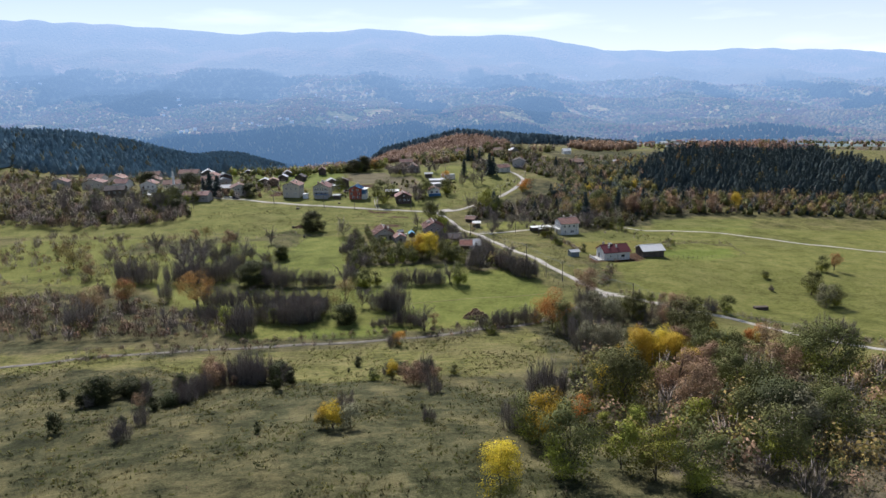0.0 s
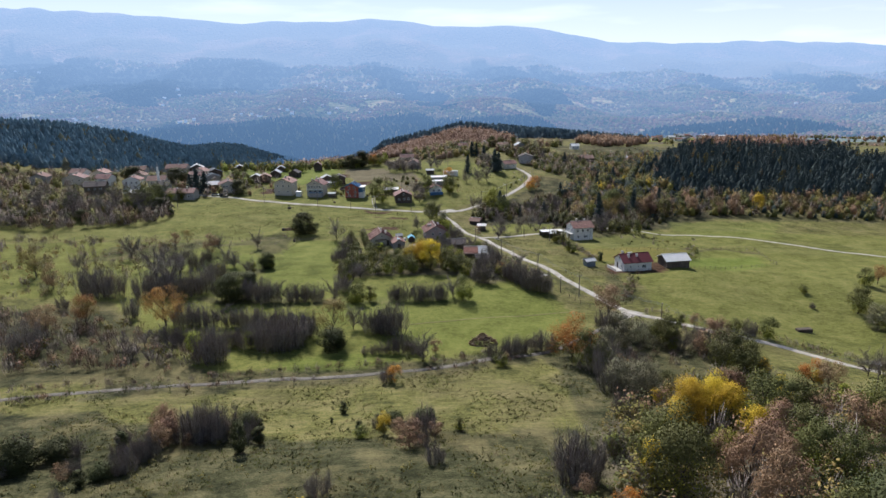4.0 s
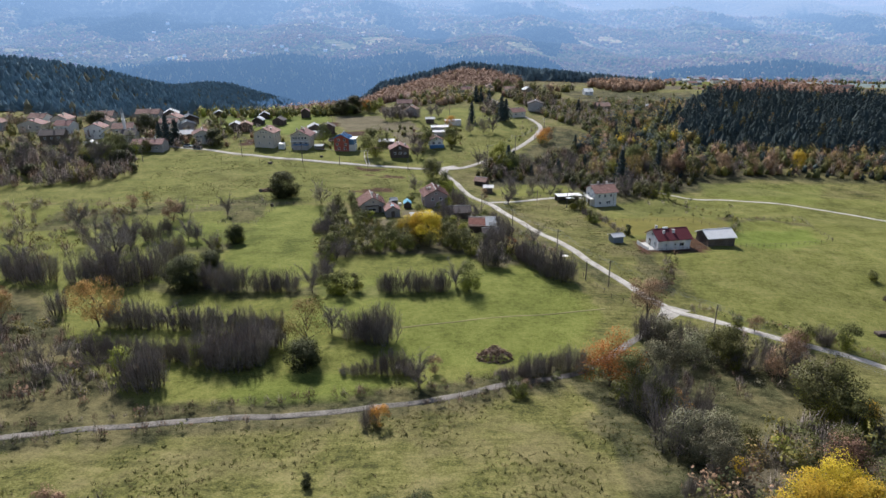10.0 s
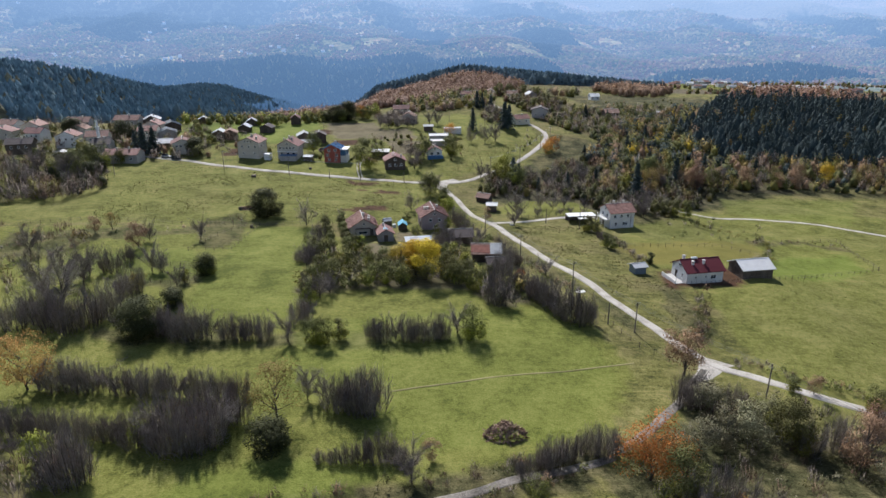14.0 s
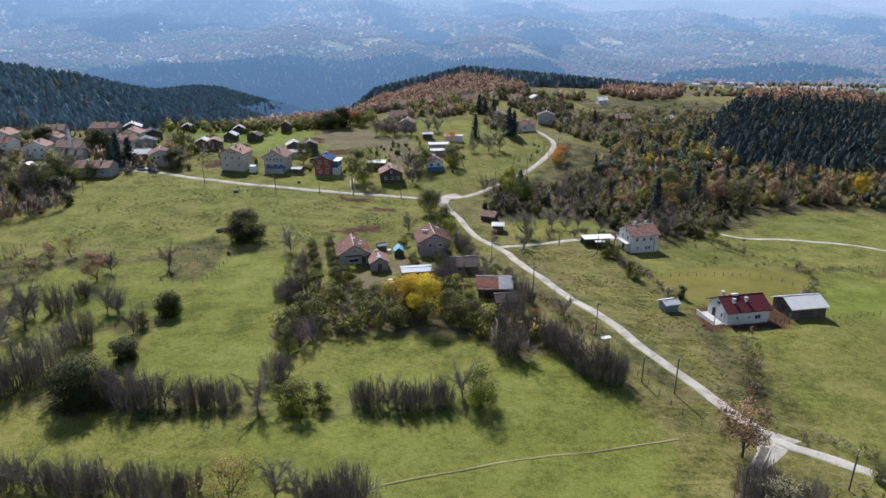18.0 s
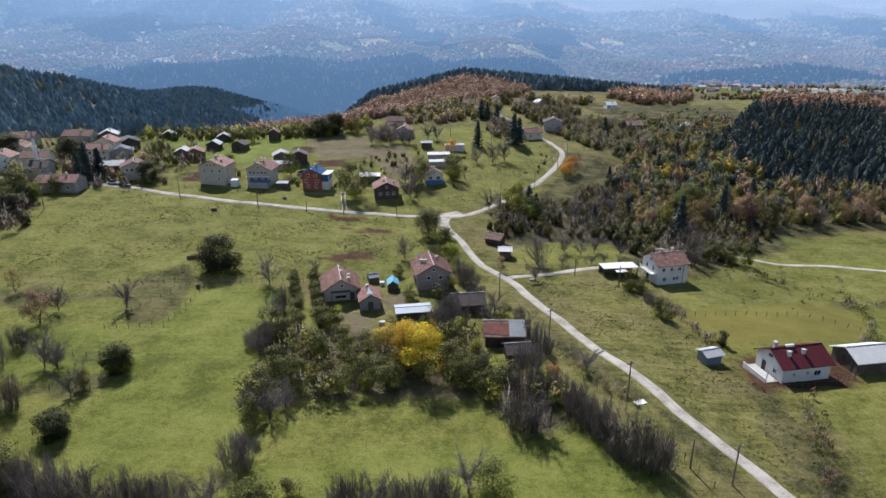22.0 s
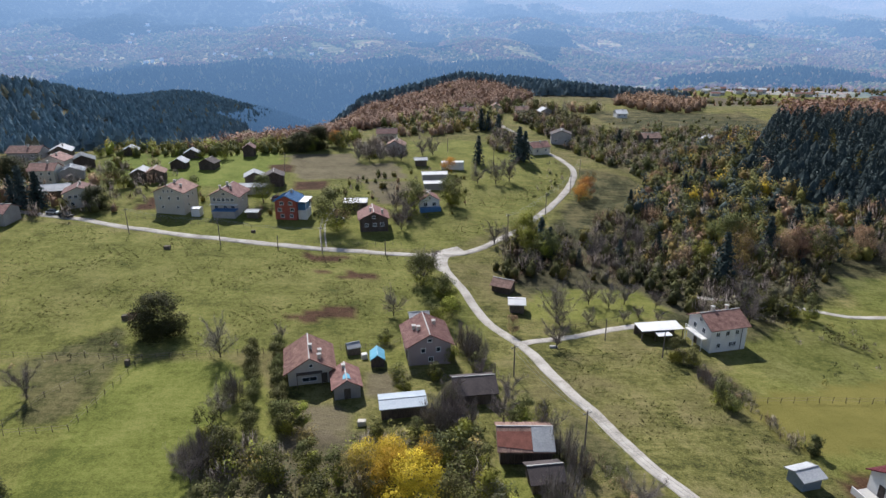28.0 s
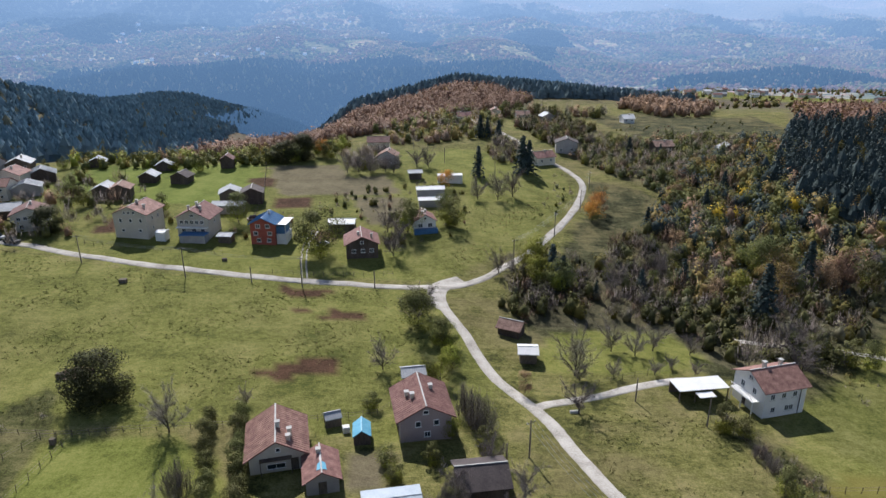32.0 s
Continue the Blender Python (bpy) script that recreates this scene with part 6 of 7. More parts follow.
plant("bare_shrub", [(29.9, 116.4, 4.5), (32.4, 129.4, 8.2), (-10.4, 136.6, 3.8), (32.3, 139.5, 8.2), (40.4, 140, 4.9), (35.9, 141.7, 7.9), (96.7, 146.9, 7), (101.6, 148.1, 7), (104.9, 148.8, 5.6), (-49.2, 149, 8.2), (-47.9, 149.1, 7.7), (11.9, 149.5, 4), (14.6, 152.1, 4.1), (16.7, 152.9, 5), (-4.9, 153.4, 2.9), (-10.6, 153.6, 3.8), (-14.5, 153.7, 2.5), (-12.6, 153.7, 2.9), (-16.5, 153.8, 2.1), (-8.6, 154, 5), (-6.6, 154, 4.2), (19, 154.4, 4.2), (-92, 154.8, 8.2), (-36.2, 155.8, 7.2), (-38.6, 155.9, 7.2), (23.9, 155.9, 5.2), (-34.4, 156.4, 7.3), (22, 156.6, 4.3)])
plant("bare_shrub", [(26.1, 156.6, 3.5), (-43.6, 157.2, 6), (54.9, 157.2, 5.3), (59.3, 157.4, 6.2), (-32.8, 157.7, 6.9), (-47.9, 158.6, 4.5), (-50.3, 158.9, 4.4), (-46.3, 159.1, 4.4), (-52.8, 159.3, 4.4), (-55.2, 159.5, 4.4), (-39.8, 159.8, 7.1), (-57.7, 159.9, 4.6), (-60, 160, 4.9), (-62.5, 160.3, 4.9), (-36.6, 160.4, 7.1), (-34.3, 162.4, 7.3), (-30.7, 163.1, 6), (-11.9, 166.3, 8.2), (-10.6, 166.6, 8.1), (-14, 166.9, 7.2), (-16, 167.5, 6.2), (42.9, 169.4, 4.9), (-34.4, 169.7, 5.1), (-37.2, 169.8, 5.5), (49.7, 169.8, 4.5), (-39.6, 170, 5.5), (-32.3, 170.2, 4.7), (-44.3, 170.3, 5.5)])
plant("bare_shrub", [(-46.8, 170.6, 5.5), (-49.2, 170.9, 5.5), (-51.6, 171.1, 5.5), (78.8, 171.4, 4.8), (-56.8, 172.1, 5.8), (-59.3, 172.4, 6), (-64.1, 172.7, 6), (-61.8, 172.8, 6.2), (42.9, 173, 4.1), (-79.4, 177.7, 6), (-99.8, 182.9, 4.6), (-5.7, 190.7, 5.6), (-3.3, 190.7, 5.6), (-10.4, 190.8, 5.3), (-49, 191.1, 7.2), (-46.6, 191.2, 7.2), (-0.8, 191.3, 5.4), (-12.4, 191.4, 4.7), (-33.5, 191.5, 5.6), (-38.5, 191.6, 5.6), (-36, 191.6, 5.9), (1.1, 191.9, 4.9), (-40.9, 192.1, 5.3), (-71.9, 192.6, 8.2), (-52.2, 193, 7.1), (-54.7, 193.5, 6.5), (-92.1, 194.8, 8.2), (-76.6, 195.1, 8.2)])
plant("bare_shrub", [(-83.9, 195.1, 8.2), (-96.1, 195.2, 8.2), (-70, 196.4, 8.2), (-101.7, 198.2, 8.2), (111.4, 199, 1.9), (31.8, 199.1, 6.2), (-27.8, 199.5, 6), (29.7, 200.2, 8.2), (-81.5, 200.7, 8.2), (-68.7, 200.8, 8.2), (27, 201.6, 5.7), (25.3, 206.5, 7.9), (24.1, 208.4, 5.2), (13.2, 208.5, 7), (22.9, 210.8, 6.1), (22.5, 212.5, 5.5), (-68.8, 212.7, 8.1), (-29.4, 213.9, 5.4), (21.3, 215.4, 5.6), (19.4, 216.9, 5.7), (15.2, 217.4, 7), (16.6, 225.3, 7.2), (-35.1, 235.4, 4.5), (-32.7, 235.5, 6.7), (-33.3, 252.3, 6.1), (50.3, 257.7, 2.7), (49.9, 260.3, 2.8), (8.5, 267.5, 5.8)])
plant("bare_shrub", [(6.9, 270.6, 6), (68.3, 330.2, 6), (54.7, 333, 6), (75.2, 334.4, 6), (61.1, 336.7, 6)])
plant("lime", [(23.4, 60.7, 6.7), (20.5, 63.6, 6.3), (29.9, 70.9, 4), (25.4, 73.8, 4.2), (33.5, 73.9, 5.6), (21.6, 73.9, 3.5), (36, 94.6, 6.4), (23.8, 100.1, 2.9), (49.6, 107.6, 5.1), (70.2, 122.6, 5), (45.8, 126.9, 4), (-53.2, 150.7, 6.1), (-42.8, 157.2, 4.4), (7.9, 225.8, 6.3), (4.5, 239.5, 4.7), (-20.1, 244.4, 4.3), (3.8, 264.8, 3.9), (2.5, 281.1, 5.6), (4.7, 285.7, 5.2), (73.8, 318.4, 8.2), (27, 323.9, 7.7), (30.4, 327.1, 6.3), (26.4, 330.4, 8.6), (29.4, 333, 9.7), (-33.6, 442, 7.7)])
plant("dark", [(43.6, 72.1, 8.2), (44.6, 77.9, 6.6), (-57, 98.7, 5.1), (-23.9, 156, 5.1), (-58, 192.3, 7.9), (-53.5, 274, 9.2), (-102.7, 350.9, 7.1), (-172.5, 385.5, 9.4), (-152.6, 389.8, 5.4), (-53.8, 425.4, 8.5), (-46.8, 429.9, 9.8)])
plant("gold", [(-24.9, 164.5, 9.1), (-88.3, 173.6, 7.5), (-126.2, 215.1, 11.3), (-8.9, 229.8, 7.6), (-18.2, 238.9, 4.1), (84.1, 319.9, 10.3), (119, 327.2, 7.9), (90.5, 332, 10.4), (180.5, 336.4, 10.3), (60.7, 391.6, 5.2)])
plant("rust", [(36.3, 81, 8.7), (16.4, 85.8, 2.8), (36.5, 88, 9.2), (40.8, 89.6, 7.3), (41.6, 92.9, 8), (36.7, 93, 7.1), (47.8, 100.3, 7.7), (-39.9, 104, 4.8), (-4.5, 104.1, 5), (62.2, 104.8, 9.1), (-36.9, 105.6, 2), (-40.2, 106.2, 4.5), (-43.1, 110, 4.2), (59.2, 110.1, 6.1), (-43.9, 114.4, 4.5), (-44.5, 116, 3.2), (49.1, 120.4, 7.7), (74.9, 132.6, 7.7), (59.8, 152.9, 8.9), (-0.7, 154.2, 3.5), (65.8, 159, 7.7), (-93, 164.3, 9.9), (66, 174.6, 3.8), (-114, 203.1, 8), (-81.2, 244.3, 7.6), (-98.9, 256.4, 5.7), (17.2, 278.8, 4.4), (68.2, 317.3, 6.8)])
plant("rust", [(105.7, 327.2, 11.5), (101.7, 328.1, 11.5), (126.7, 331.1, 9.8), (141.8, 333, 7.4), (150.7, 336.8, 10.3), (131.3, 339.2, 8.8), (58.1, 379, 4.7)])
plant("orange", [(19.7, 80.2, 3.8), (-8.9, 136.5, 3.7), (74.5, 137.2, 5.3), (36.6, 138.8, 3.3), (36.9, 140.7, 4), (28.8, 149.6, 10.4), (20.6, 223.5, 2.6), (52.7, 371.2, 6.4), (55.4, 376.9, 7.1), (7.5, 396, 6.5), (-39.7, 435.2, 7.5)])
plant("olive", [(27.1, 59.1, 7.2), (14.4, 62.3, 8.9), (38.4, 63, 8.4), (48.2, 69.3, 7.6), (12.2, 71.9, 7.4), (40.4, 75.2, 6.4), (50, 75.8, 7.2), (27.1, 85.3, 9.7), (49.1, 87.6, 8.3), (46.6, 90.1, 8.6), (27.6, 92.7, 8.8), (48, 95.7, 8), (31.1, 98.7, 8.3), (69.5, 103.1, 11.9), (30, 105, 4.9), (69.2, 109.5, 10.6), (50.5, 111.8, 9.5), (55.9, 113.9, 8.1), (58.1, 114.6, 7.7), (51.2, 122.1, 7.1), (47.5, 123.4, 5.1), (42.1, 128.6, 4.5), (59.8, 133.5, 8.8), (60.8, 138.2, 5.9), (34.4, 138.5, 5.7), (58.5, 139.1, 10.4), (32.5, 141.2, 7), (31.1, 144, 8.4)])
plant("olive", [(12.9, 145.9, 3.2), (68.3, 150.5, 5.1), (53.4, 156.9, 6.8), (52.6, 160, 7.5), (74.2, 170.1, 5.2), (82.8, 170.1, 5.8), (75.6, 172.8, 4.2), (62.5, 174.9, 3.2), (122.4, 183, 7.1), (-21.5, 189, 5.9), (-23.8, 190.1, 5.4), (-19, 191.1, 4.8), (7.1, 191.2, 7.9), (122.3, 194.8, 8.5), (-57.2, 207.1, 4.4), (-27.8, 208.3, 5.9), (114.8, 210.3, 3.1), (-28.5, 216.9, 5.6), (9.1, 217.2, 5.9), (140.1, 218.9, 6.4), (-15.5, 218.9, 5.9), (-24.7, 220.1, 6), (-19.3, 220.4, 6), (12.1, 220.4, 5), (-8.3, 220.5, 6), (-12, 220.6, 6), (5.6, 220.6, 7.1), (-28.3, 223.3, 6.2)])
plant("olive", [(2.9, 224, 7.3), (-55.7, 224.8, 5.2), (-24, 225.3, 5.2), (-14.5, 226, 5.8), (-22.3, 231.5, 6.1), (-13.2, 231.9, 5.6), (6.3, 233.1, 5.6), (-17.5, 233.8, 5.6), (2.2, 235.1, 5.7), (-29.4, 235.5, 6), (-33.2, 241, 6.3), (-21.6, 243.1, 5.1), (50.6, 250.3, 3.4), (49.4, 252.7, 4.4), (-4.7, 254.2, 3.5), (0.6, 257.9, 3.6), (-5.7, 258.1, 3.6), (50.1, 265.4, 4), (47.5, 266.9, 5.5)])
plant("olive", [(-9, 273, 3.1), (0.4, 283, 4.5), (86.6, 288.9, 6.2), (82.6, 289.8, 6.3), (72.7, 292.2, 5.5), (78.2, 292.9, 5.6), (3.1, 294, 6.2), (4.5, 294.2, 5.6), (-1.8, 301.1, 9.1), (-141.6, 315.7, 10.3), (-134.4, 316.1, 10.3), (32.2, 321.2, 9.1), (-133.4, 322.7, 10.6), (-130.3, 325.9, 10.7), (112.1, 327.6, 8.6), (-125.6, 332.2, 6.6), (88.1, 335.4, 11.5), (143.3, 338.9, 7.8), (-27.4, 339.3, 13.3), (-4.8, 356, 10.9), (-53.7, 360, 9.2), (7.9, 360.4, 9.3), (-78.7, 369.3, 5.7), (6.6, 370.6, 7.8), (-104, 372.7, 6.4), (-112.7, 383.2, 6.7), (-82.4, 414.6, 6.9), (-92.5, 416.3, 5.8)])
plant("olive", [(-139.2, 416.9, 4.6), (-134.5, 420, 4.7), (-68.8, 423.3, 4.8), (-49.4, 425.4, 7.3), (-60.7, 426.2, 6.1), (-65.2, 426.5, 4.9), (-36.9, 431.8, 7.4), (-42, 435.2, 7)])
plant("conifer", [(-24.9, 78.1, 1.6), (-55.2, 82.7, 3.3), (-45.9, 83.7, 2), (-2.6, 86.3, 0.9), (-45.6, 93.1, 2.5), (-58.6, 95.2, 2.6), (-52.1, 100, 3.1), (-65.2, 101.4, 2.4), (-28.6, 102.9, 4.8), (-53.6, 103.1, 3.4), (-46.3, 105.4, 2.9), (-26.9, 106.8, 3), (-30.1, 107.5, 4), (-28.1, 111.3, 2.7), (-12.7, 111.8, 1.8), (-17.8, 116.2, 1.1), (-16.6, 121, 2.2), (-57.8, 208.3, 3.8), (74.9, 308.6, 14.7), (32.7, 322.4, 9.2), (31.1, 326.4, 10.3), (97.4, 329.8, 13.5), (-123.5, 349.2, 14.1), (-127.6, 351, 10.7), (-120.1, 351.2, 11.9), (68.6, 367.3, 6.8), (19.9, 410.5, 11.6), (36.8, 415.5, 14.6)])
plant("conifer", [(39.4, 416.3, 13), (34.5, 473, 8.6), (26.1, 473.5, 11), (29.3, 473.5, 9.8)])
plant("sage", [(43.1, 69.4, 7.8), (-12.1, 77.7, 3.3), (34.5, 121.1, 7), (33.8, 127.6, 7.1), (37.9, 128.9, 6.3), (38.2, 129.1, 5.4), (34.2, 129.8, 6.3), (60.5, 145.1, 7.4), (62.6, 146.7, 5.7), (38.6, 156.7, 5.4), (42.7, 158.4, 6.4), (46.9, 159.9, 6.5), (51.1, 163.1, 5.8), (44.3, 166, 5.9), (119.5, 182.3, 7.1), (7.7, 224, 5.7)])
plant("yellow", [(5.8, 55, 6.7), (12.9, 69.4, 7.8), (-14.3, 77, 4.3), (-15.8, 78.1, 3.6), (25.3, 89.1, 5.9), (44.1, 101.9, 6.3), (34.1, 105.1, 4.9), (35.8, 105.2, 9.6), (43.4, 108, 8.3), (40.1, 109.1, 8.4), (37.9, 109.2, 8.6), (-8.8, 110.5, 3.7), (43.6, 112.8, 8.7), (37.4, 122, 2.9), (60, 122.2, 5), (64.8, 131.5, 3.8), (62.7, 134.7, 5.2), (74.7, 135.7, 3.4), (-2.3, 223, 10.8), (-4.8, 225.8, 9.5), (164.3, 338.2, 10.4)])

# ---- tall bare trees on the bank below the village ----
plant("bare_tree", [(-144, 302, 9), (-152, 308, 10), (-160, 300, 9), (-150, 318, 11), (-138, 312, 8), (-168, 312, 10), (-178, 304, 9), (-132, 304, 7), (-186, 316, 10), (-196, 306, 9), (-140, 330, 7), (-158, 330, 8), (-175, 328, 9), (-192, 334, 9)])
plant("dark", [(-128, 314, 6), (-131, 322, 6.5), (-154, 296, 5), (-172, 320, 7), (-147, 384, 9)])

# ---- trees round the upper houses and along the bend ----
plant("olive", [(46, 545, 9), (54, 546, 9.5), (64, 545, 8.5), (73, 544, 8), (62, 478, 6), (70, 486, 6.5), (53, 470, 5), (112, 470, 6), (126, 462, 6.5), (84, 466, 5.5), (96, 432, 6), (70, 432, 5)])
plant("conifer", [(86, 444, 9), (97, 438, 7), (80, 372, 7), (92, 380, 9), (76, 362, 6), (106, 398, 9), (64, 326, 8), (88, 330, 7), (52, 322, 6.5), (40, 318, 5), (118, 352, 9), (98, 350, 8), (140, 350, 8), (57.8, 238.6, 3.4)])
plant("bare_tree", [(34, 436, 6), (37, 446, 6.5), (31, 452, 6), (66, 452, 6), (74, 462, 7), (88, 452, 6.5), (44, 320, 6), (36, 326, 5.5), (50, 314, 5), (60, 330, 6), (26, 316, 5), (62, 346, 6), (80, 312, 6.5), (70, 322, 6), (30, 334, 5), (-14, 412, 7), (-20, 418, 7), (-24, 428, 6.5), (-17, 432, 7)])
plant("rust", [(76, 372, 6), (86, 392, 6.5), (94, 408, 6), (112, 424, 7), (128, 436, 7), (146, 458, 7), (72, 352, 6), (96, 344, 6), (120, 340, 6.5)])
plant("gold", [(74, 366, 6), (90, 398, 6), (104, 416, 7), (136, 446, 7), (84, 346, 6.5), (108, 348, 7)])
plant("olive", [(56, 326, 4.5), (46, 330, 4), (66, 338, 5), (76, 342, 5.5), (90, 352, 6), (110, 360, 6.5), (84, 386, 6), (100, 410, 6.5), (34, 314, 3.6), (58, 310, 4)])

# -- scrub clusters on the near meadow --
plant("rust", [(-41.7, 111.8, 3.2), (-49, 95, 2.6), (-6.2, 109, 3.0), (-33.2, 110.5, 2.6), (-0.7, 108.6, 2.8)])
plant("dark", [(-54.1, 101.7, 3.0), (-43.8, 95.2, 2.4), (-30.5, 111.7, 3.4), (-2.4, 114.8, 2.6), (-7.4, 115, 2.2)])
plant("bare_shrub", [(-52.1, 103.1, 3.0), (-48.8, 97, 2.6), (-44.7, 101.3, 3.0), (-47.5, 107.9, 2.6), (-39.3, 113.8, 3.2), (-36, 111.6, 3.4), (-4.7, 110.9, 3.0), (-9.7, 113, 2.6), (-2.9, 105.1, 2.6), (-58, 96, 2.6), (-61, 106, 3.0)])
plant("olive", [(-46.1, 115.9, 2.6), (-36.6, 108.5, 2.8), (-12, 109, 2.2), (3, 111, 2.0)])

# -- single bushes along the field fences and at the road fork --
plant("gold", [(-95.4, 259.5, 5.8), (-68.4, 214.7, 5.0)])
plant("bare_tree", [(-80.6, 250.3, 6.6), (-66.8, 251.7, 7.2), (-68.2, 226.9, 5.6)])
plant("dark", [(-56.4, 225.8, 5.3), (-57.0, 205.8, 4.1), (61.4, 139.6, 5.7)])
plant("lime", [(-59.7, 219.7, 3.9)])
plant("bare_shrub", [(-80.9, 227.6, 7.0), (-79.3, 234.2, 4.9), (45.0, 172.4, 5.0), (41.0, 169.2, 6.1)])
plant("rust", [(45.0, 179.8, 11.4)])
plant("amber", [(-68.2, 172.5, 10.8), (-88.3, 172.6, 8.5), (146, 220.9, 7)])
plant("olive", [(61.5, 146.8, 5.1)])

# -- two rows of round orchard bushes beside the farmhouse --
plant("orchard", [(-33.9 + 5.7 * k / 7 + 0.4 * math.sin(5 * k), 268.7 - 25.3 * k / 7, 2.9 + 0.5 * math.sin(3 * k)) for k in range(8)])
plant("orchard", [(-29.2 + 5.6 * k / 8 + 0.4 * math.sin(4 * k), 269.2 - 26 * k / 8, 3.1 + 0.5 * math.sin(2 * k + 1)) for k in range(9)])

# -- trees between the farm's sheds --
plant("bare_tree", [(4.2, 243, 5), (11.5, 245.5, 6.5), (13, 251.5, 6), (3.2, 252, 5), (17.5, 240.5, 6.5), (9, 258.5, 5.5)])
plant("olive", [(12.6, 243, 4), (2.6, 248.6, 4), (14.6, 246, 4.4), (8.6, 262, 4), (-2.2, 241, 3.6), (-8.6, 241.6, 3.6), (17.8, 246, 3.6)])
plant("bare_shrub", [(0.5, 244.5, 5.5), (3, 245.6, 6), (2, 242.8, 5), (5, 244.8, 5.5), (3.6, 249.4, 5), (11, 240.5, 4), (19, 236, 5.5), (20.5, 232, 5)])
plant("yellow", [(-9.6, 233, 6.5), (-5.4, 230.5, 8), (-0.6, 231.6, 7)])

# ---- woods and brush that nobody could count ----
def scatter(poly, spacing, seed):
    r = np.random.default_rng(seed)
    px, py = np.array(poly, float).T
    n = int((px.max() - px.min()) * (py.max() - py.min()) / spacing**2)
    x, y = r.uniform(px.min(), px.max(), n), r.uniform(py.min(), py.max(), n)
    keep = inside(poly, x, y)
    for hx, hy, hr in FOOTPRINTS:
        keep &= (x - hx) ** 2 + (y - hy) ** 2 > (hr + 0.8) ** 2
    near = np.flatnonzero(keep & (y < 560))
    if len(near):
        way = np.array(ROAD_POINTS)
        for k in range(0, len(near), 2000):
            q = near[k:k + 2000]
            keep[q] &= np.min((x[q, None] - way[:, 0]) ** 2 + (y[q, None] - way[:, 1]) ** 2, axis=1) > 1.7**2
    return x[keep], y[keep]


def pines(x, y, h, r, wider=1.0):
    """Joined conifers: three ragged skirts each."""
    n = len(x)
    z = height(x, y)
    sides = 8
    vs, fs = [], []
    o = 0
    for low, high, wide in ((0.05, 0.7, 0.36), (0.34, 0.88, 0.3), (0.6, 1.0, 0.2)):
        a = np.arange(sides) * 2 * np.pi / sides + r.uniform(0, 6, (n, 1))
        rr = wider * wide * h[:, None] * r.uniform(0.55, 1.3, (n, sides))
        ring = np.stack([x[:, None] + rr * np.cos(a), y[:, None] + rr * np.sin(a), z[:, None] + h[:, None] * (low + r.uniform(-0.07, 0.07, (n, sides)))], -1)
        tip = np.stack([x, y, z + h * high], -1)[:, None]
        vs.append(np.concatenate([ring, tip], 1).reshape(-1, 3))
        k = np.arange(n)[:, None] * (sides + 1) + o
        j = np.arange(sides)
        fs.append(np.stack([k + j, k + (j + 1) % sides, np.broadcast_to(k + sides, (n, sides))], -1).reshape(-1, 3))
        o += n * (sides + 1)
    return np.concatenate(vs), np.concatenate(fs)


def bushes(x, y, h, r, per=36, size=0.2, wide=0.42):
    """Joined leafy crowns of loose leaf masses."""
    n = len(x)
    z = height(x, y)
    d = r.normal(size=(n, per, 3))
    d /= np.linalg.norm(d, axis=2)[..., None]
    d[..., 2] = np.abs(d[..., 2]) * 1.3 - 0.3
    lump = 1 + 0.35 * np.sin(3 * np.arctan2(d[..., 1], d[..., 0]) + r.uniform(0, 6, (n, 1)))
    q = r.uniform(0.5, 1.05, (n, per)) * lump
    p = np.stack([x[:, None] + d[..., 0] * q * wide * h[:, None], y[:, None] + d[..., 1] * q * wide * h[:, None], z[:, None] + h[:, None] * (0.45 + 0.5 * d[..., 2] * q)], -1)
    return cards(p.reshape(-1, 3), np.repeat(1.3 * size * h, per), 0.45, d.reshape(-1, 3), 1.8)


def pine_crowns(x, y, h, r, per=150, size=0.055):
    """Joined pines: feathery crowns, wide below and pointed above."""
    n = len(x)
    z = height(x, y)
    s = r.uniform(0, 1, (n, per)) ** 0.8
    a = r.uniform(0, 6.283, (n, per))
    lean = 1 + 0.35 * np.sin(2 * a + r.uniform(0, 6, (n, 1)) + 9 * s)
    q = (0.27 * (1 - s) ** 0.75 + 0.02) * h[:, None] * r.uniform(0.55, 1.1, (n, per)) * lean
    p = np.stack([x[:, None] + q * np.cos(a), y[:, None] + q * np.sin(a), z[:, None] + h[:, None] * (0.12 + 0.88 * s)], -1)
    out = np.stack([np.cos(a), np.sin(a), np.full_like(a, 0.5)], -1)
    return cards(p.reshape(-1, 3), np.repeat(size * h, per), 0.4, out.reshape(-1, 3), 1.3)


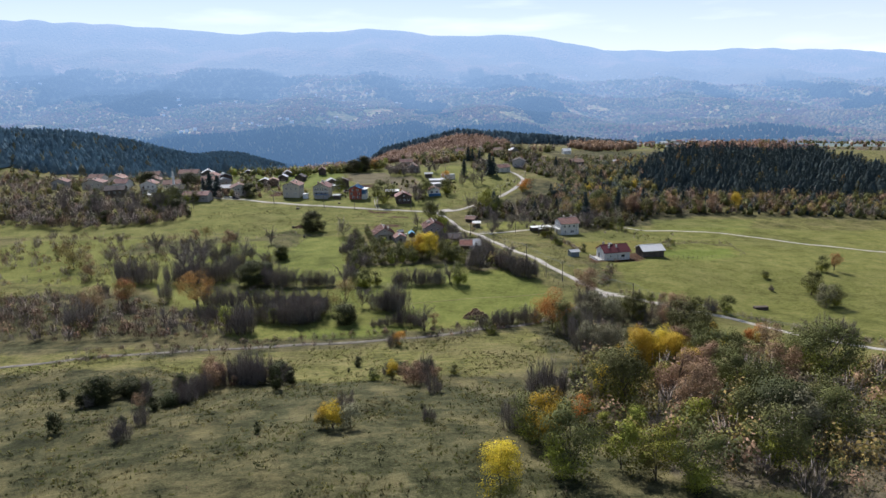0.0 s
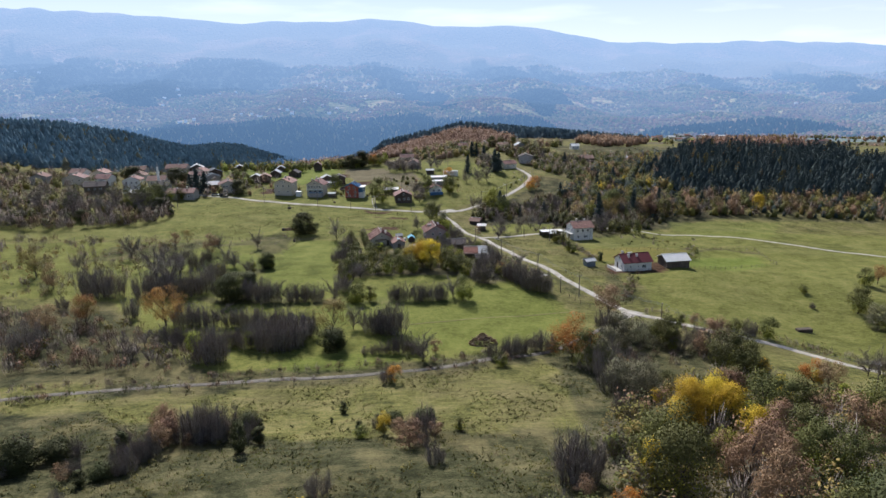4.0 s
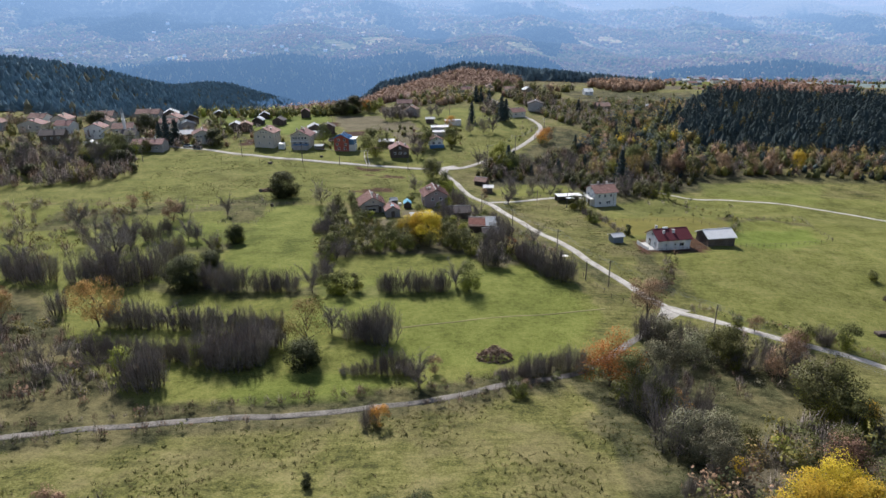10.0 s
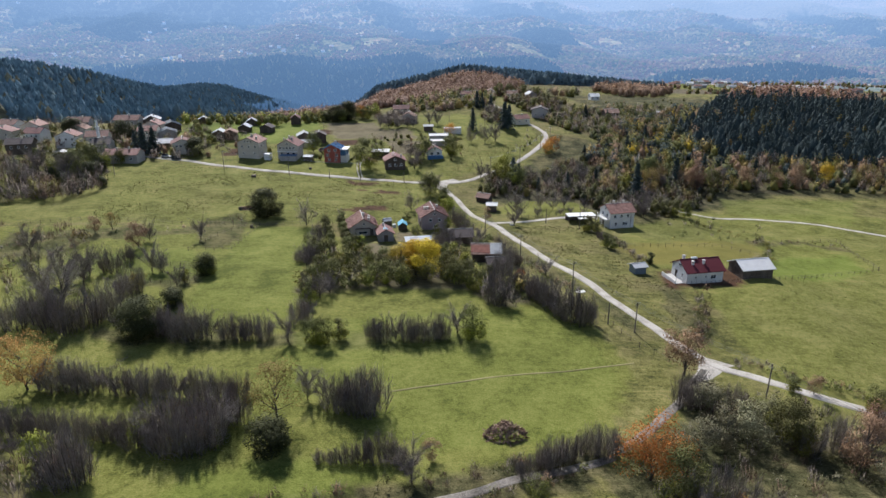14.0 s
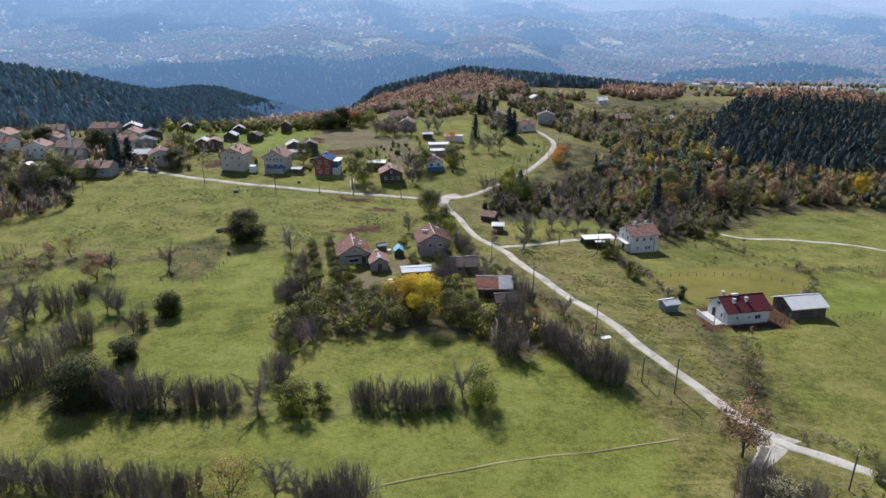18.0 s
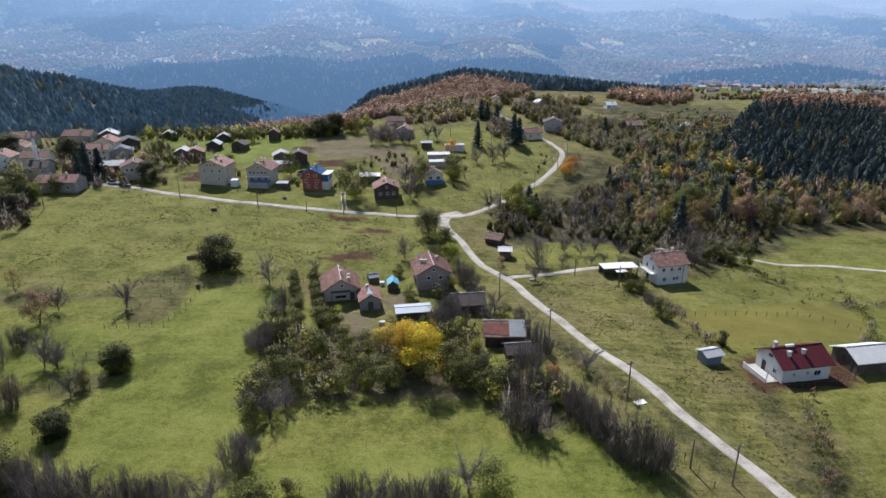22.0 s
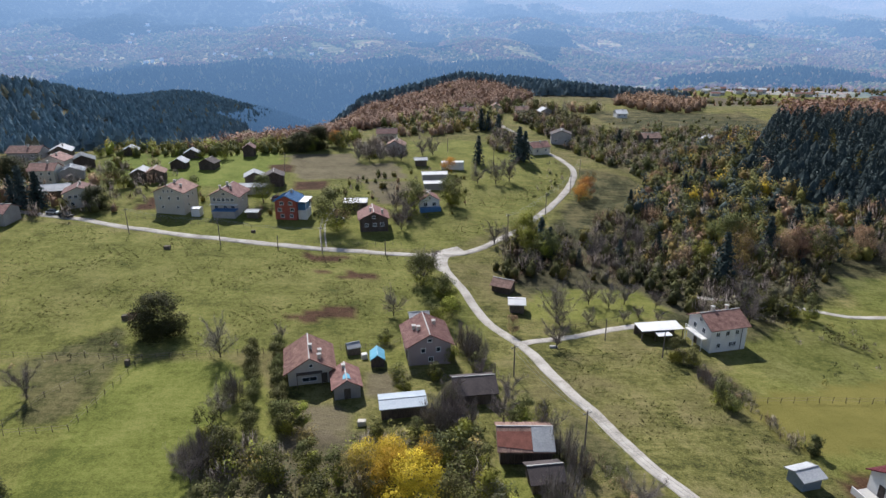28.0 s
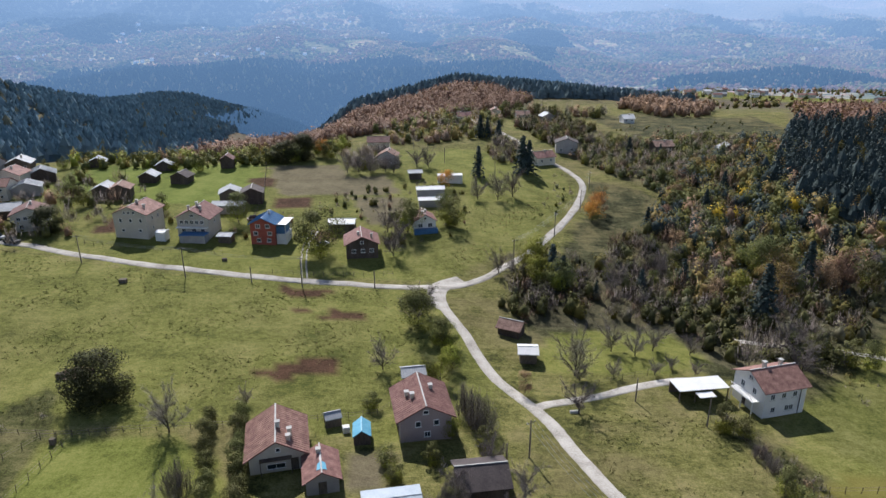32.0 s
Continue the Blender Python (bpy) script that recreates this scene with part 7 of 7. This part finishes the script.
def domes(x, y, h, r, wider=1.0):
    """Joined far crowns: low rounded tops of two uneven rings."""
    n, sides = len(x), 6
    z = height(x, y)
    a = np.arange(sides) * 2 * np.pi / sides + r.uniform(0, 6, (n, 1))
    rings = []
    for up, wide in ((0.1, 0.62), (0.62, 0.46)):
        q = wider * wide * h[:, None] * r.uniform(0.7, 1.25, (n, sides))
        rings.append(np.stack([x[:, None] + q * np.cos(a), y[:, None] + q * np.sin(a), z[:, None] + h[:, None] * (up + r.uniform(-0.08, 0.08, (n, sides)))], -1))
    v = np.concatenate(rings + [np.stack([x, y, z + h], -1)[:, None]], 1).reshape(-1, 3)
    k, j = np.arange(n)[:, None] * (2 * sides + 1), np.arange(sides)
    j2 = (j + 1) % sides
    low = np.stack([k + j, k + j2, k + sides + j2, k + sides + j], -1)
    f = np.concatenate([np.stack([low[..., 0], low[..., 1], low[..., 2]], -1), np.stack([low[..., 0], low[..., 2], low[..., 3]], -1), np.stack([k + sides + j, k + sides + j2, np.broadcast_to(k + 2 * sides, (n, sides))], -1)], 1)
    return v, f.reshape(-1, 3)


def wood(name, poly, spacing, low, high, mats, label, category, maker=bushes, seed=1, parts=None, core=0.62, **more):
    x, y = scatter(poly, spacing, seed)
    r = np.random.default_rng(seed + 50)
    h = r.uniform(low, high, len(x))
    v, f = maker(x, y, h, r, **more)
    each = len(f) // len(x)
    pick = r.choice(len(mats), len(x), p=parts)
    if maker is pines:
        slots = np.tile(np.repeat(pick, 8), 3)
    else:
        slots = np.repeat(pick, each)
    stemmy = np.isin(pick, [k for k, m in enumerate(mats) if m in (M["twig"], M["twig_warm"])])
    if maker is bushes and stemmy.any():
        # bare scrub: each leaf gives way to a thin rising twig
        q = v.reshape(len(x), each, 4, 3)
        mid, tall = q[stemmy].mean(2), h[stemmy][:, None, None]
        heart = np.stack([x, y, height(x, y) + 0.1 * h], -1)[stemmy][:, None]
        way = (mid - heart) / tall + r.normal(0, 0.16, mid.shape) + [0, 0, 0.5]
        way /= np.linalg.norm(way, axis=2)[..., None]
        side = np.cross(way, r.normal(size=mid.shape))
        side *= 0.011 * tall / (np.linalg.norm(side, axis=2)[..., None] + 1e-9)
        foot, tip = mid - way * tall * 0.24, mid + way * tall * 0.16
        q[stemmy] = np.stack([foot - side, foot + side, tip + 0.2 * side, tip - 0.2 * side], 2)
        v = q.reshape(-1, 3)
    if maker is bushes and core:
        full = (y > 290) & ~np.isin(pick, [k for k, m in enumerate(mats) if m in (M["twig"], M["twig_warm"])])
        if full.any():
            cv, cf = domes(x[full], y[full], h[full] * 0.72, r, core)
            f = f.tolist() + (cf + len(v)).tolist()
            v, slots = np.concatenate([v, cv]), np.append(slots, np.repeat(pick[full], 18))
    me = mesh_of(name, v, f, mats, slots)
    if maker in (bushes, pine_crowns):
        heart = np.stack([x, y, height(x, y) + h * (0.35 if maker is bushes else 0.3)], -1)
        out = v[:4 * each * len(x)] - np.repeat(heart, 4 * each, axis=0)
        if maker is pine_crowns:
            out[:, 2] = 0.4 * np.linalg.norm(out[:, :2], axis=1)
        if len(v) > len(out):
            out = np.concatenate([out, cv - np.repeat(heart[full], len(cv) // full.sum(), axis=0)])
        rounded(me, out)
    return tagged(new(name, me), label, category, kind="stuff")


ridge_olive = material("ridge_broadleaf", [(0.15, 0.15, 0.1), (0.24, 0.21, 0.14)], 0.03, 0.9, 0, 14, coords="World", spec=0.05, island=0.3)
# haze painted into these two pines' base colour: paler and bluer than near pines
hazed_ridge_pine = material("pine_ridge_hazed", [(0.115, 0.172, 0.205), (0.175, 0.238, 0.262)], 0.03, 0.9, 0, 14, coords="World", spec=0.05, island=0.3)
hazed_hill_pine = material("pine_hilltop_hazed", [(0.085, 0.122, 0.138), (0.14, 0.18, 0.185)], 0.03, 0.9, 0, 14, coords="World", spec=0.05, island=0.35)
PINE_POLY = [(131, 406), (129, 388), (134, 378), (141, 372), (150, 367), (170, 368), (300, 360), (300, 500), (190, 508), (168, 470), (146, 436), (131, 420)]
wood("pine_forest", PINE_POLY, 3.8, 4.5, 9, [M["pine"]], "dense dark pine forest on the slope", "forest", pines, 3)
wood("pine_forest", PINE_POLY, 3.9, 5.0, 11.6, [M["pine"], M["olive"], M["gold"]], "feathery dark pines rising over the forest", "forest", pine_crowns, 30, [0.95, 0.04, 0.01], per=130, size=0.052)
wood("forest_edge", [(56, 318), (67, 314), (85, 318), (107, 325), (116, 327), (145, 333), (300, 318), (300, 362), (170, 370), (145, 368), (123, 370), (104, 372), (86, 376), (70, 350)], 3.0, 2.2, 7.0, [M["rust"], M["gold"], M["twig_warm"], M["olive"], M["green"], M["twig"], M["needle"]], "rust, gold and olive trees along the forest edge", "forest", bushes, 6, [0.09, 0.1, 0.1, 0.17, 0.24, 0.14, 0.16], per=72, size=0.066)
wood("forest_edge", [(68, 356), (84, 354), (116, 366), (134, 374), (132, 398), (140, 416), (154, 432), (178, 470), (150, 474), (112, 430), (98, 416), (84, 396), (74, 380)], 3.2, 3, 8, [M["rust"], M["gold"], M["twig_warm"], M["olive"], M["green"], M["yellow"], M["needle"]], "mixed rust, yellow and olive trees edging the pines", "forest", bushes, 7, [0.05, 0.08, 0.1, 0.14, 0.22, 0.03, 0.38], per=76, size=0.066)
wood("brush", [(17, 314), (21, 306), (30, 309), (50, 305), (56, 298), (57, 289), (64, 286), (80, 288), (99, 304), (116, 327), (85, 318), (67, 314), (56, 318), (70, 345), (72, 364), (57, 357), (44, 334), (40, 344), (34, 346), (24, 332)], 2.5, 0.8, 5.6, [M["twig"], M["twig_warm"], M["shade"], M["green"], M["olive"], M["sage"]], "tangled autumn brush and scrub on the slope", "brush", bushes, 4, [0.32, 0.1, 0.16, 0.24, 0.12, 0.06], per=74, size=0.07)
wood("brush", [(23, 292), (36, 303), (50, 301), (56, 288), (46, 285), (25, 285)], 7, 0.4, 0.9, [M["twig"], M["olive"], M["twig_warm"]], "scattered low growth in the orchard meadow", "brush", bushes, 40, per=40, size=0.1)
wood("thicket", [(-32, 213), (-22, 214), (-12, 218), (-1, 217), (8, 216), (11, 210), (15, 206), (21, 209), (19, 221), (9, 228), (8, 240), (1, 241), (-8, 243), (-16, 237), (-22, 237), (-28, 240), (-33, 236)], 2.1, 1.6, 4.8, [M["green"], M["olive"], M["twig"], M["lime"], M["gold"], M["shade"]], "dense overgrown orchard thicket", "thicket", bushes, 41, [0.34, 0.2, 0.16, 0.07, 0.05, 0.18], per=84, size=0.062)
UPPER = [M["twig"], M["twig_warm"], M["green"], M["olive"], M["rust"], M["shade"], M["sage"]]
wood("brush", [(60, 442), (66, 462), (78, 479), (96, 470), (130, 478), (152, 474), (117, 430), (105, 420), (89, 396), (80, 404), (72, 416)], 2.3, 1.4, 5.0, UPPER, "dense grey and olive scrub round the upper huts", "brush", bushes, 8, [0.28, 0.14, 0.18, 0.16, 0.04, 0.14, 0.06], per=60, size=0.085)
wood("brush", [(58, 452), (52, 476), (46, 500), (50, 530), (80, 520), (86, 498), (74, 474), (64, 456)], 2.8, 1.6, 6.0, UPPER, "garden trees and hedges along the upper road", "brush", bushes, 81, [0.24, 0.12, 0.2, 0.2, 0.05, 0.13, 0.06], per=56, size=0.09)
wood("brush", [(40, 428), (28, 424), (26, 446), (34, 470), (40, 460), (44, 446)], 2.6, 1.6, 4.5, UPPER, "grey bushes beside the bend of the road", "brush", bushes, 82, [0.4, 0.22, 0.14, 0.14, 0.04, 0.02, 0.04], per=60, size=0.085)
wood("brush", [(40, 372), (52, 396), (54, 412), (49, 416), (45, 398), (34, 372)], 3.4, 0.6, 2.4, UPPER, "low scrub on the bank below the bend", "brush", bushes, 83, [0.4, 0.3, 0.1, 0.1, 0.04, 0.0, 0.06], per=60, size=0.085)
wood("brush", [(36, 536), (92, 540), (112, 552), (108, 560), (40, 556)], 4.0, 3, 8.5, UPPER, "tree line across the plateau", "brush", bushes, 10, [0.2, 0.16, 0.2, 0.22, 0.12, 0.06, 0.04], per=56, size=0.085)
wood("brush", [(84, 499), (115, 513), (184, 533), (160, 500), (140, 478), (115, 488)], 8.5, 0.8, 2.4, UPPER, "single bushes on the high meadow", "brush", bushes, 84, per=50, size=0.09)
wood("brush", [(-10, 455), (36, 476), (44, 540), (10, 560), (-24, 500)], 4.6, 3, 7, [M["twig"], M["green"], M["olive"], M["gold"], M["beech"]], "garden trees round the upper houses", "brush", bushes, 9, per=56, size=0.085)
wood("brush", [(-32, 434), (-16, 444), (-12, 413), (-24, 408)], 2.4, 2.5, 5.5, [M["twig"], M["twig_warm"], M["olive"]], "dense bare thicket beside the old grey house", "brush", bushes, 85, [0.6, 0.3, 0.1], per=80, size=0.075)
wood("rust_forest", [(196, 508), (300, 505), (330, 600), (250, 608)], 4.0, 6, 10, [M["beech"], M["rust"], M["gold"]], "rust-brown broadleaf wood behind the pines", "forest", bushes, 11, [0.62, 0.28, 0.1], per=26, size=0.115)
wood("rust_forest", [(124, 596), (183, 690), (196, 610), (165, 556), (137, 554)], 4.2, 5, 9, [M["beech"], M["rust"], M["twig_warm"]], "brown beech belt on the plateau", "forest", bushes, 86, [0.5, 0.2, 0.3], per=26, size=0.115)
wood("rust_forest", [(-110, 470), (-75, 450), (-20, 500), (20, 552), (60, 586), (78, 640), (52, 716), (20, 712), (-20, 672), (-50, 634), (-85, 600), (-125, 540)], 3.4, 4, 7, [M["beech"], M["rust"], M["gold"], M["twig_warm"]], "rust-brown broadleaf wood covering the hill", "forest", bushes, 12, [0.74, 0.08, 0.02, 0.16], per=24, size=0.115)
wood("pine_forest", [(-128, 545), (-88, 604), (-54, 638), (-24, 676), (18, 716), (52, 720), (80, 650), (120, 664), (180, 700), (235, 720), (225, 790), (70, 860), (-60, 820), (-140, 690)], 4.2, 6, 11, [hazed_hill_pine], "dark pines along the hilltop, tinted blue by painted haze", "forest", pines, 13, wider=1.25)
wood("pine_forest", [(-130, 440), (-100, 480), (-140, 620), (-195, 800), (-235, 1000), (-250, 1200), (-270, 1330), (-350, 1360), (-400, 1300), (-420, 1000), (-440, 800), (-640, 620), (-640, 470), (-330, 452)], 4.7, 6, 10.5, [hazed_ridge_pine, ridge_olive], "pine forest on the opposite ridge, tinted blue-green by painted haze", "forest", pines, 14, [0.95, 0.05], wider=1.05)
wood("brush", [(-130, 418), (-60, 420), (-36, 446), (-30, 470), (-70, 452), (-140, 436)], 3.4, 2, 5.5, [M["olive"], M["green"], M["rust"], M["gold"], M["lime"]], "bushes along the brow of the meadow", "brush", bushes, 15, [0.38, 0.36, 0.06, 0.08, 0.12], per=56, size=0.09)
GARDEN = [M["twig"], M["twig_warm"], M["green"], M["olive"], M["rust"]]
wood("garden_shrubs", [(-290, 330), (-150, 336), (-96, 340), (-88, 352), (-92, 392), (-140, 410), (-290, 440)], 4.4, 1.5, 6.5, GARDEN, "bare and olive garden trees between the village houses", "shrubs", bushes, 87, [0.4, 0.2, 0.2, 0.14, 0.06], per=70, size=0.08)
wood("garden_shrubs", [(-88, 353), (-10, 346), (12, 352), (14, 398), (-10, 400), (-40, 372), (-86, 366)], 4.4, 0.6, 3.0, GARDEN, "low garden shrubs behind the row of houses", "shrubs", bushes, 88, [0.3, 0.2, 0.24, 0.2, 0.06], per=70, size=0.08)
wood("brush", [(-260, 270), (-150, 280), (-124, 288), (-118, 302), (-124, 318), (-140, 326), (-260, 330)], 2.7, 2.0, 6.5, [M["twig"], M["shade"], M["olive"], M["twig_warm"]], "dark overgrown bank of bare scrub below the village", "brush", bushes, 16, [0.5, 0.16, 0.12, 0.22], per=80, size=0.07)
wood("brush", [(-150, 140), (-75, 143), (-52, 142), (-46, 150), (-66, 166), (-90, 178), (-150, 182)], 2.3, 1.0, 4.0, [M["twig"], M["twig_warm"], M["olive"], M["rust"]], "low brown scrub beside the lane", "brush", bushes, 17, [0.42, 0.36, 0.15, 0.07], per=64, size=0.08)
wood("brush", [(-160, 186), (-98, 196), (-92, 232), (-100, 262), (-170, 262)], 4.2, 1.2, 4.5, [M["twig"], M["twig_warm"], M["gold"], M["olive"]], "autumn shrubs along the old field fences", "brush", bushes, 89, [0.4, 0.28, 0.16, 0.16], per=64, size=0.08)
wood("thicket", [(20, 84), (23, 106), (32, 120), (40, 128), (50, 134), (64, 134), (74, 122), (110, 112), (120, 60), (60, 46), (26, 62)], 2.2, 1.6, 5.4, [M["green"], M["olive"], M["rust"], M["twig"], M["gold"], M["shade"]], "dense autumn thicket on the slope", "thicket", bushes, 18, [0.26, 0.22, 0.14, 0.16, 0.1, 0.12], per=96, size=0.055)
wood("brush", [(28, 152), (40, 166), (47, 171), (56, 174), (66, 168), (76, 160), (62, 150), (44, 140), (36, 130), (29, 136)], 2.7, 1.0, 3.0, [M["twig"], M["twig_warm"], M["green"], M["sage"]], "thorn scrub between lane and road", "brush", bushes, 19, [0.38, 0.25, 0.14, 0.23], per=62, size=0.075)
wood("brush", [(-95, 62), (-40, 38), (20, 38), (24, 100), (-4, 118), (-60, 120), (-95, 112)], 2.7, 0.3, 1.1, [M["twig_warm"], M["olive"], M["shade"], M["green"]], "low brambles scattered over the rough meadow", "brush", bushes, 90, [0.3, 0.34, 0.2, 0.16], per=26, size=0.16, wide=0.7, core=0)
for poly, seed in (([(-80, 123), (-66, 129), (-35, 136.3), (2, 143), (22, 151), (22, 152.3), (2, 144.6), (-35, 137.6), (-66, 130.6), (-80, 125)], 51), ([(-80, 131), (-66, 134), (-35, 140.6), (2, 148), (20, 153.5), (18, 156.5), (0, 150), (-35, 143), (-66, 136.5), (-80, 134)], 52), ([(56, 183), (72, 175), (88, 164), (110, 141), (113, 144), (92, 167), (73, 178), (57, 186)], 53), ([(32, 214), (27, 222), (21, 236), (23, 237), (29, 224), (34, 215)], 54), ([(47, 271), (53.5, 252.6), (55, 238), (57.5, 240), (55.5, 254), (50, 271)], 55), ([(63, 220), (57, 206), (52, 192), (54, 190), (60, 204), (66, 219)], 56)):
    wood("hedge", poly, 1.15, 0.6, 2.3, [M["twig"], M["twig_warm"], M["green"], M["rust"]], "low brambly hedge growth along the verge", "hedge", bushes, seed, [0.4, 0.3, 0.22, 0.08], per=52, size=0.085)
for poly, seed in (([(66, 292), (78, 281), (90, 271), (101, 263), (103, 265), (92, 273), (80, 284), (68, 294)], 57), ([(84, 237), (93, 245.5), (101, 263), (103, 262), (95, 244), (86, 236)], 58)):
    wood("hedge", poly, 1.7, 1.1, 3.2, [M["twig"], M["green"], M["olive"]], "dark bushy hedge along the field's edge", "hedge", bushes, seed, [0.3, 0.4, 0.3], per=56, size=0.085)
for poly, seed in (([(-124, 232), (-111, 248), (-99.8, 255.6), (-78, 258.2), (-60, 269), (-60, 270.6), (-79, 260), (-100, 257.6), (-113, 249.6), (-125, 235)], 61), ([(-110, 214), (-108.6, 229), (-101.6, 241.6), (-96.4, 251.4), (-94.8, 251), (-99.6, 240.8), (-106.4, 229), (-107.6, 214)], 62), ([(97, 262.6), (115, 265), (126, 259.8), (126, 261.2), (115, 266.6), (97, 264.2)], 63)):
    wood("hedge", poly, 1.3, 0.4, 1.6, [M["twig"], M["twig_warm"], M["shade"], M["rust"]], "low brambly growth along an old field bank", "hedge", bushes, seed, [0.4, 0.3, 0.2, 0.1], per=46, size=0.09)
wood("brush", [(62, 262), (80, 253), (100, 262), (112, 282), (100, 292), (70, 288)], 6.5, 0.6, 2.2, [M["shade"], M["olive"], M["twig"]], "single dark bushes in the farmhouse field", "brush", bushes, 91, per=56, size=0.085)
wood("brush", [(230, 660), (420, 720), (900, 920), (900, 1250), (300, 1250), (310, 900)], 19, 3, 8, [M["green"], M["olive"], M["rust"]], "scattered trees among the far fields", "brush", bushes, 92, per=16, size=0.18)
# far slopes: foliage colours with the haze painted in as emission
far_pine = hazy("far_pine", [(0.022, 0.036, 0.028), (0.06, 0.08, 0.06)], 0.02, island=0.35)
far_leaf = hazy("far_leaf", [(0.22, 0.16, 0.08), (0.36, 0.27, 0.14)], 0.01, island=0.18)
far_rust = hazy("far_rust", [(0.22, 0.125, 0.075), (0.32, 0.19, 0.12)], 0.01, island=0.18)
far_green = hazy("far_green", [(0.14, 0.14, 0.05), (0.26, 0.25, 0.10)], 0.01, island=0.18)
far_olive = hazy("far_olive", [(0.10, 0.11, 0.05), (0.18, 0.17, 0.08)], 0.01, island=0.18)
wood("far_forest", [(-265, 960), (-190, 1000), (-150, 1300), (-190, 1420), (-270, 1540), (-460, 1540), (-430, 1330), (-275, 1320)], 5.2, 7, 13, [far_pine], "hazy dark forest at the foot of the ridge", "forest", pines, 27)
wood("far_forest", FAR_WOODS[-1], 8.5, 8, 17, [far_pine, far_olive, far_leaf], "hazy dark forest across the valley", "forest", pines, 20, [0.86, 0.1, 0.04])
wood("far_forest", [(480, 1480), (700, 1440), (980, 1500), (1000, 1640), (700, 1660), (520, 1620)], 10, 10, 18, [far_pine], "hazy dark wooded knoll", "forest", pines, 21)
x, y = scatter([(-1000, 1290), (1150, 1290), (2000, 2600), (-2000, 2600)], 10.5, 22)
clear = np.sin(x / 83 + 2 * np.sin(y / 140)) + np.sin(y / 61 - x / 170) + 0.6 * np.sin(x / 31 + y / 27)
keep = ((clear > -1.75) | in_far_wood(x, y)) & ~inside(FAR_WOODS[-1], x, y) & ~((x > 250) & (y < 1290))
x, y = x[keep], y[keep]
fr = np.random.default_rng(23)
x2, y2 = scatter([(-1900, 2600), (1900, 2600), (2500, 3500), (-2500, 3500)], 22, 24)
x, y = np.append(x, x2), np.append(y, y2)
fv, ff = domes(x, y, (1 + 0.7 * (y > 2600)) * fr.uniform(5, 9, len(x)), fr, 1.25)
grove = np.sin(x / 71 + 1.7 * np.sin(y / 93)) + np.sin(y / 57 + 1.3 * np.sin(x / 119)) + fr.normal(0, 0.45, len(x))
kinds = np.where(in_far_wood(x, y), 4, np.digitize(grove, [-1.0, 0.15, 0.75, 1.3]) % 4)
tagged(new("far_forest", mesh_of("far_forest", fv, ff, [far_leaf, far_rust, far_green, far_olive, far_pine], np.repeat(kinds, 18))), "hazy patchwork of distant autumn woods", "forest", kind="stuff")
for x, y, r_, h_, s_ in stack_places:
    stack(x, y, r_, h_, "brown heap of cut brushwood on the grass", M["straw"], s_)


def tufts(name, poly, n_space, low, high, mats, label, seed):
    x, y = scatter(poly, n_space, seed)
    r = np.random.default_rng(seed)
    clump = np.sin(x / 3.7 + np.sin(y / 5.1) * 2) + np.sin(y / 4.3 - x / 7.9) + r.normal(0, 0.7, len(x))
    x, y = x[clump > 0.1], y[clump > 0.1]
    per = 7
    h = np.repeat(r.uniform(low, high, len(x)) ** 1.3, per)
    px_, py_ = np.repeat(x, per) + r.normal(0, 0.16, len(h)), np.repeat(y, per) + r.normal(0, 0.16, len(h))
    st = np.stack([px_, py_, height(px_, py_) - 0.03], -1)
    w = np.stack([r.normal(0, 0.4, len(h)), r.normal(0, 0.4, len(h)), np.ones(len(h))], -1)
    v, f = twig_fans(st, w, h, 0.05)
    return tagged(new(name, mesh_of(name, v, f, mats, np.repeat(r.integers(0, len(mats), len(x)), per))), label, "grass", kind="stuff")


dry_grass = material("dry_grass", [(0.16, 0.14, 0.065), (0.28, 0.235, 0.12)], 0.2, 0.9, 0, 8, coords="World", through_light=0.3, spec=0.1)
green_grass = material("green_grass", [(0.11, 0.125, 0.035), (0.19, 0.195, 0.06)], 0.2, 0.9, 0, 8, coords="World", through_light=0.3, spec=0.1)
dark_grass = material("rank_grass", [(0.05, 0.055, 0.018), (0.1, 0.1, 0.035)], 0.2, 0.9, 0, 8, coords="World", spec=0.1)
tufts("grass_tufts", [(-95, 62), (-40, 38), (40, 38), (60, 70), (34, 118), (30, 150), (-10, 140), (-60, 131), (-95, 124)], 0.8, 0.25, 0.65, [dry_grass, green_grass, dark_grass], "rough tussocks of dry and green grass", 31)
tufts("grass_tufts", [(-110, 272), (-45, 270), (0, 285), (0, 320), (-60, 326), (-110, 338)], 0.9, 0.2, 0.5, [dry_grass, green_grass, dark_grass, dark_grass], "grazed tussocks on the upper meadow", 32)
tufts("grass_tufts", [(24, 250), (44, 205), (52, 190), (60, 200), (58, 222), (52, 250), (46, 272), (24, 272)], 0.8, 0.2, 0.5, [dry_grass, green_grass, dark_grass, dark_grass], "tussocks in the roadside pasture", 33)
tufts("grass_tufts", [(6, 328), (30, 350), (50, 386), (48, 410), (10, 395), (4, 350)], 1.0, 0.2, 0.6, [dry_grass, green_grass], "tussocks on the bank below the bend", 34)
tufts("grass_tufts", [(62, 170), (90, 165), (130, 190), (130, 240), (95, 236), (64, 215)], 1.8, 0.15, 0.35, [dry_grass, green_grass], "short tufts in the pasture", 35)
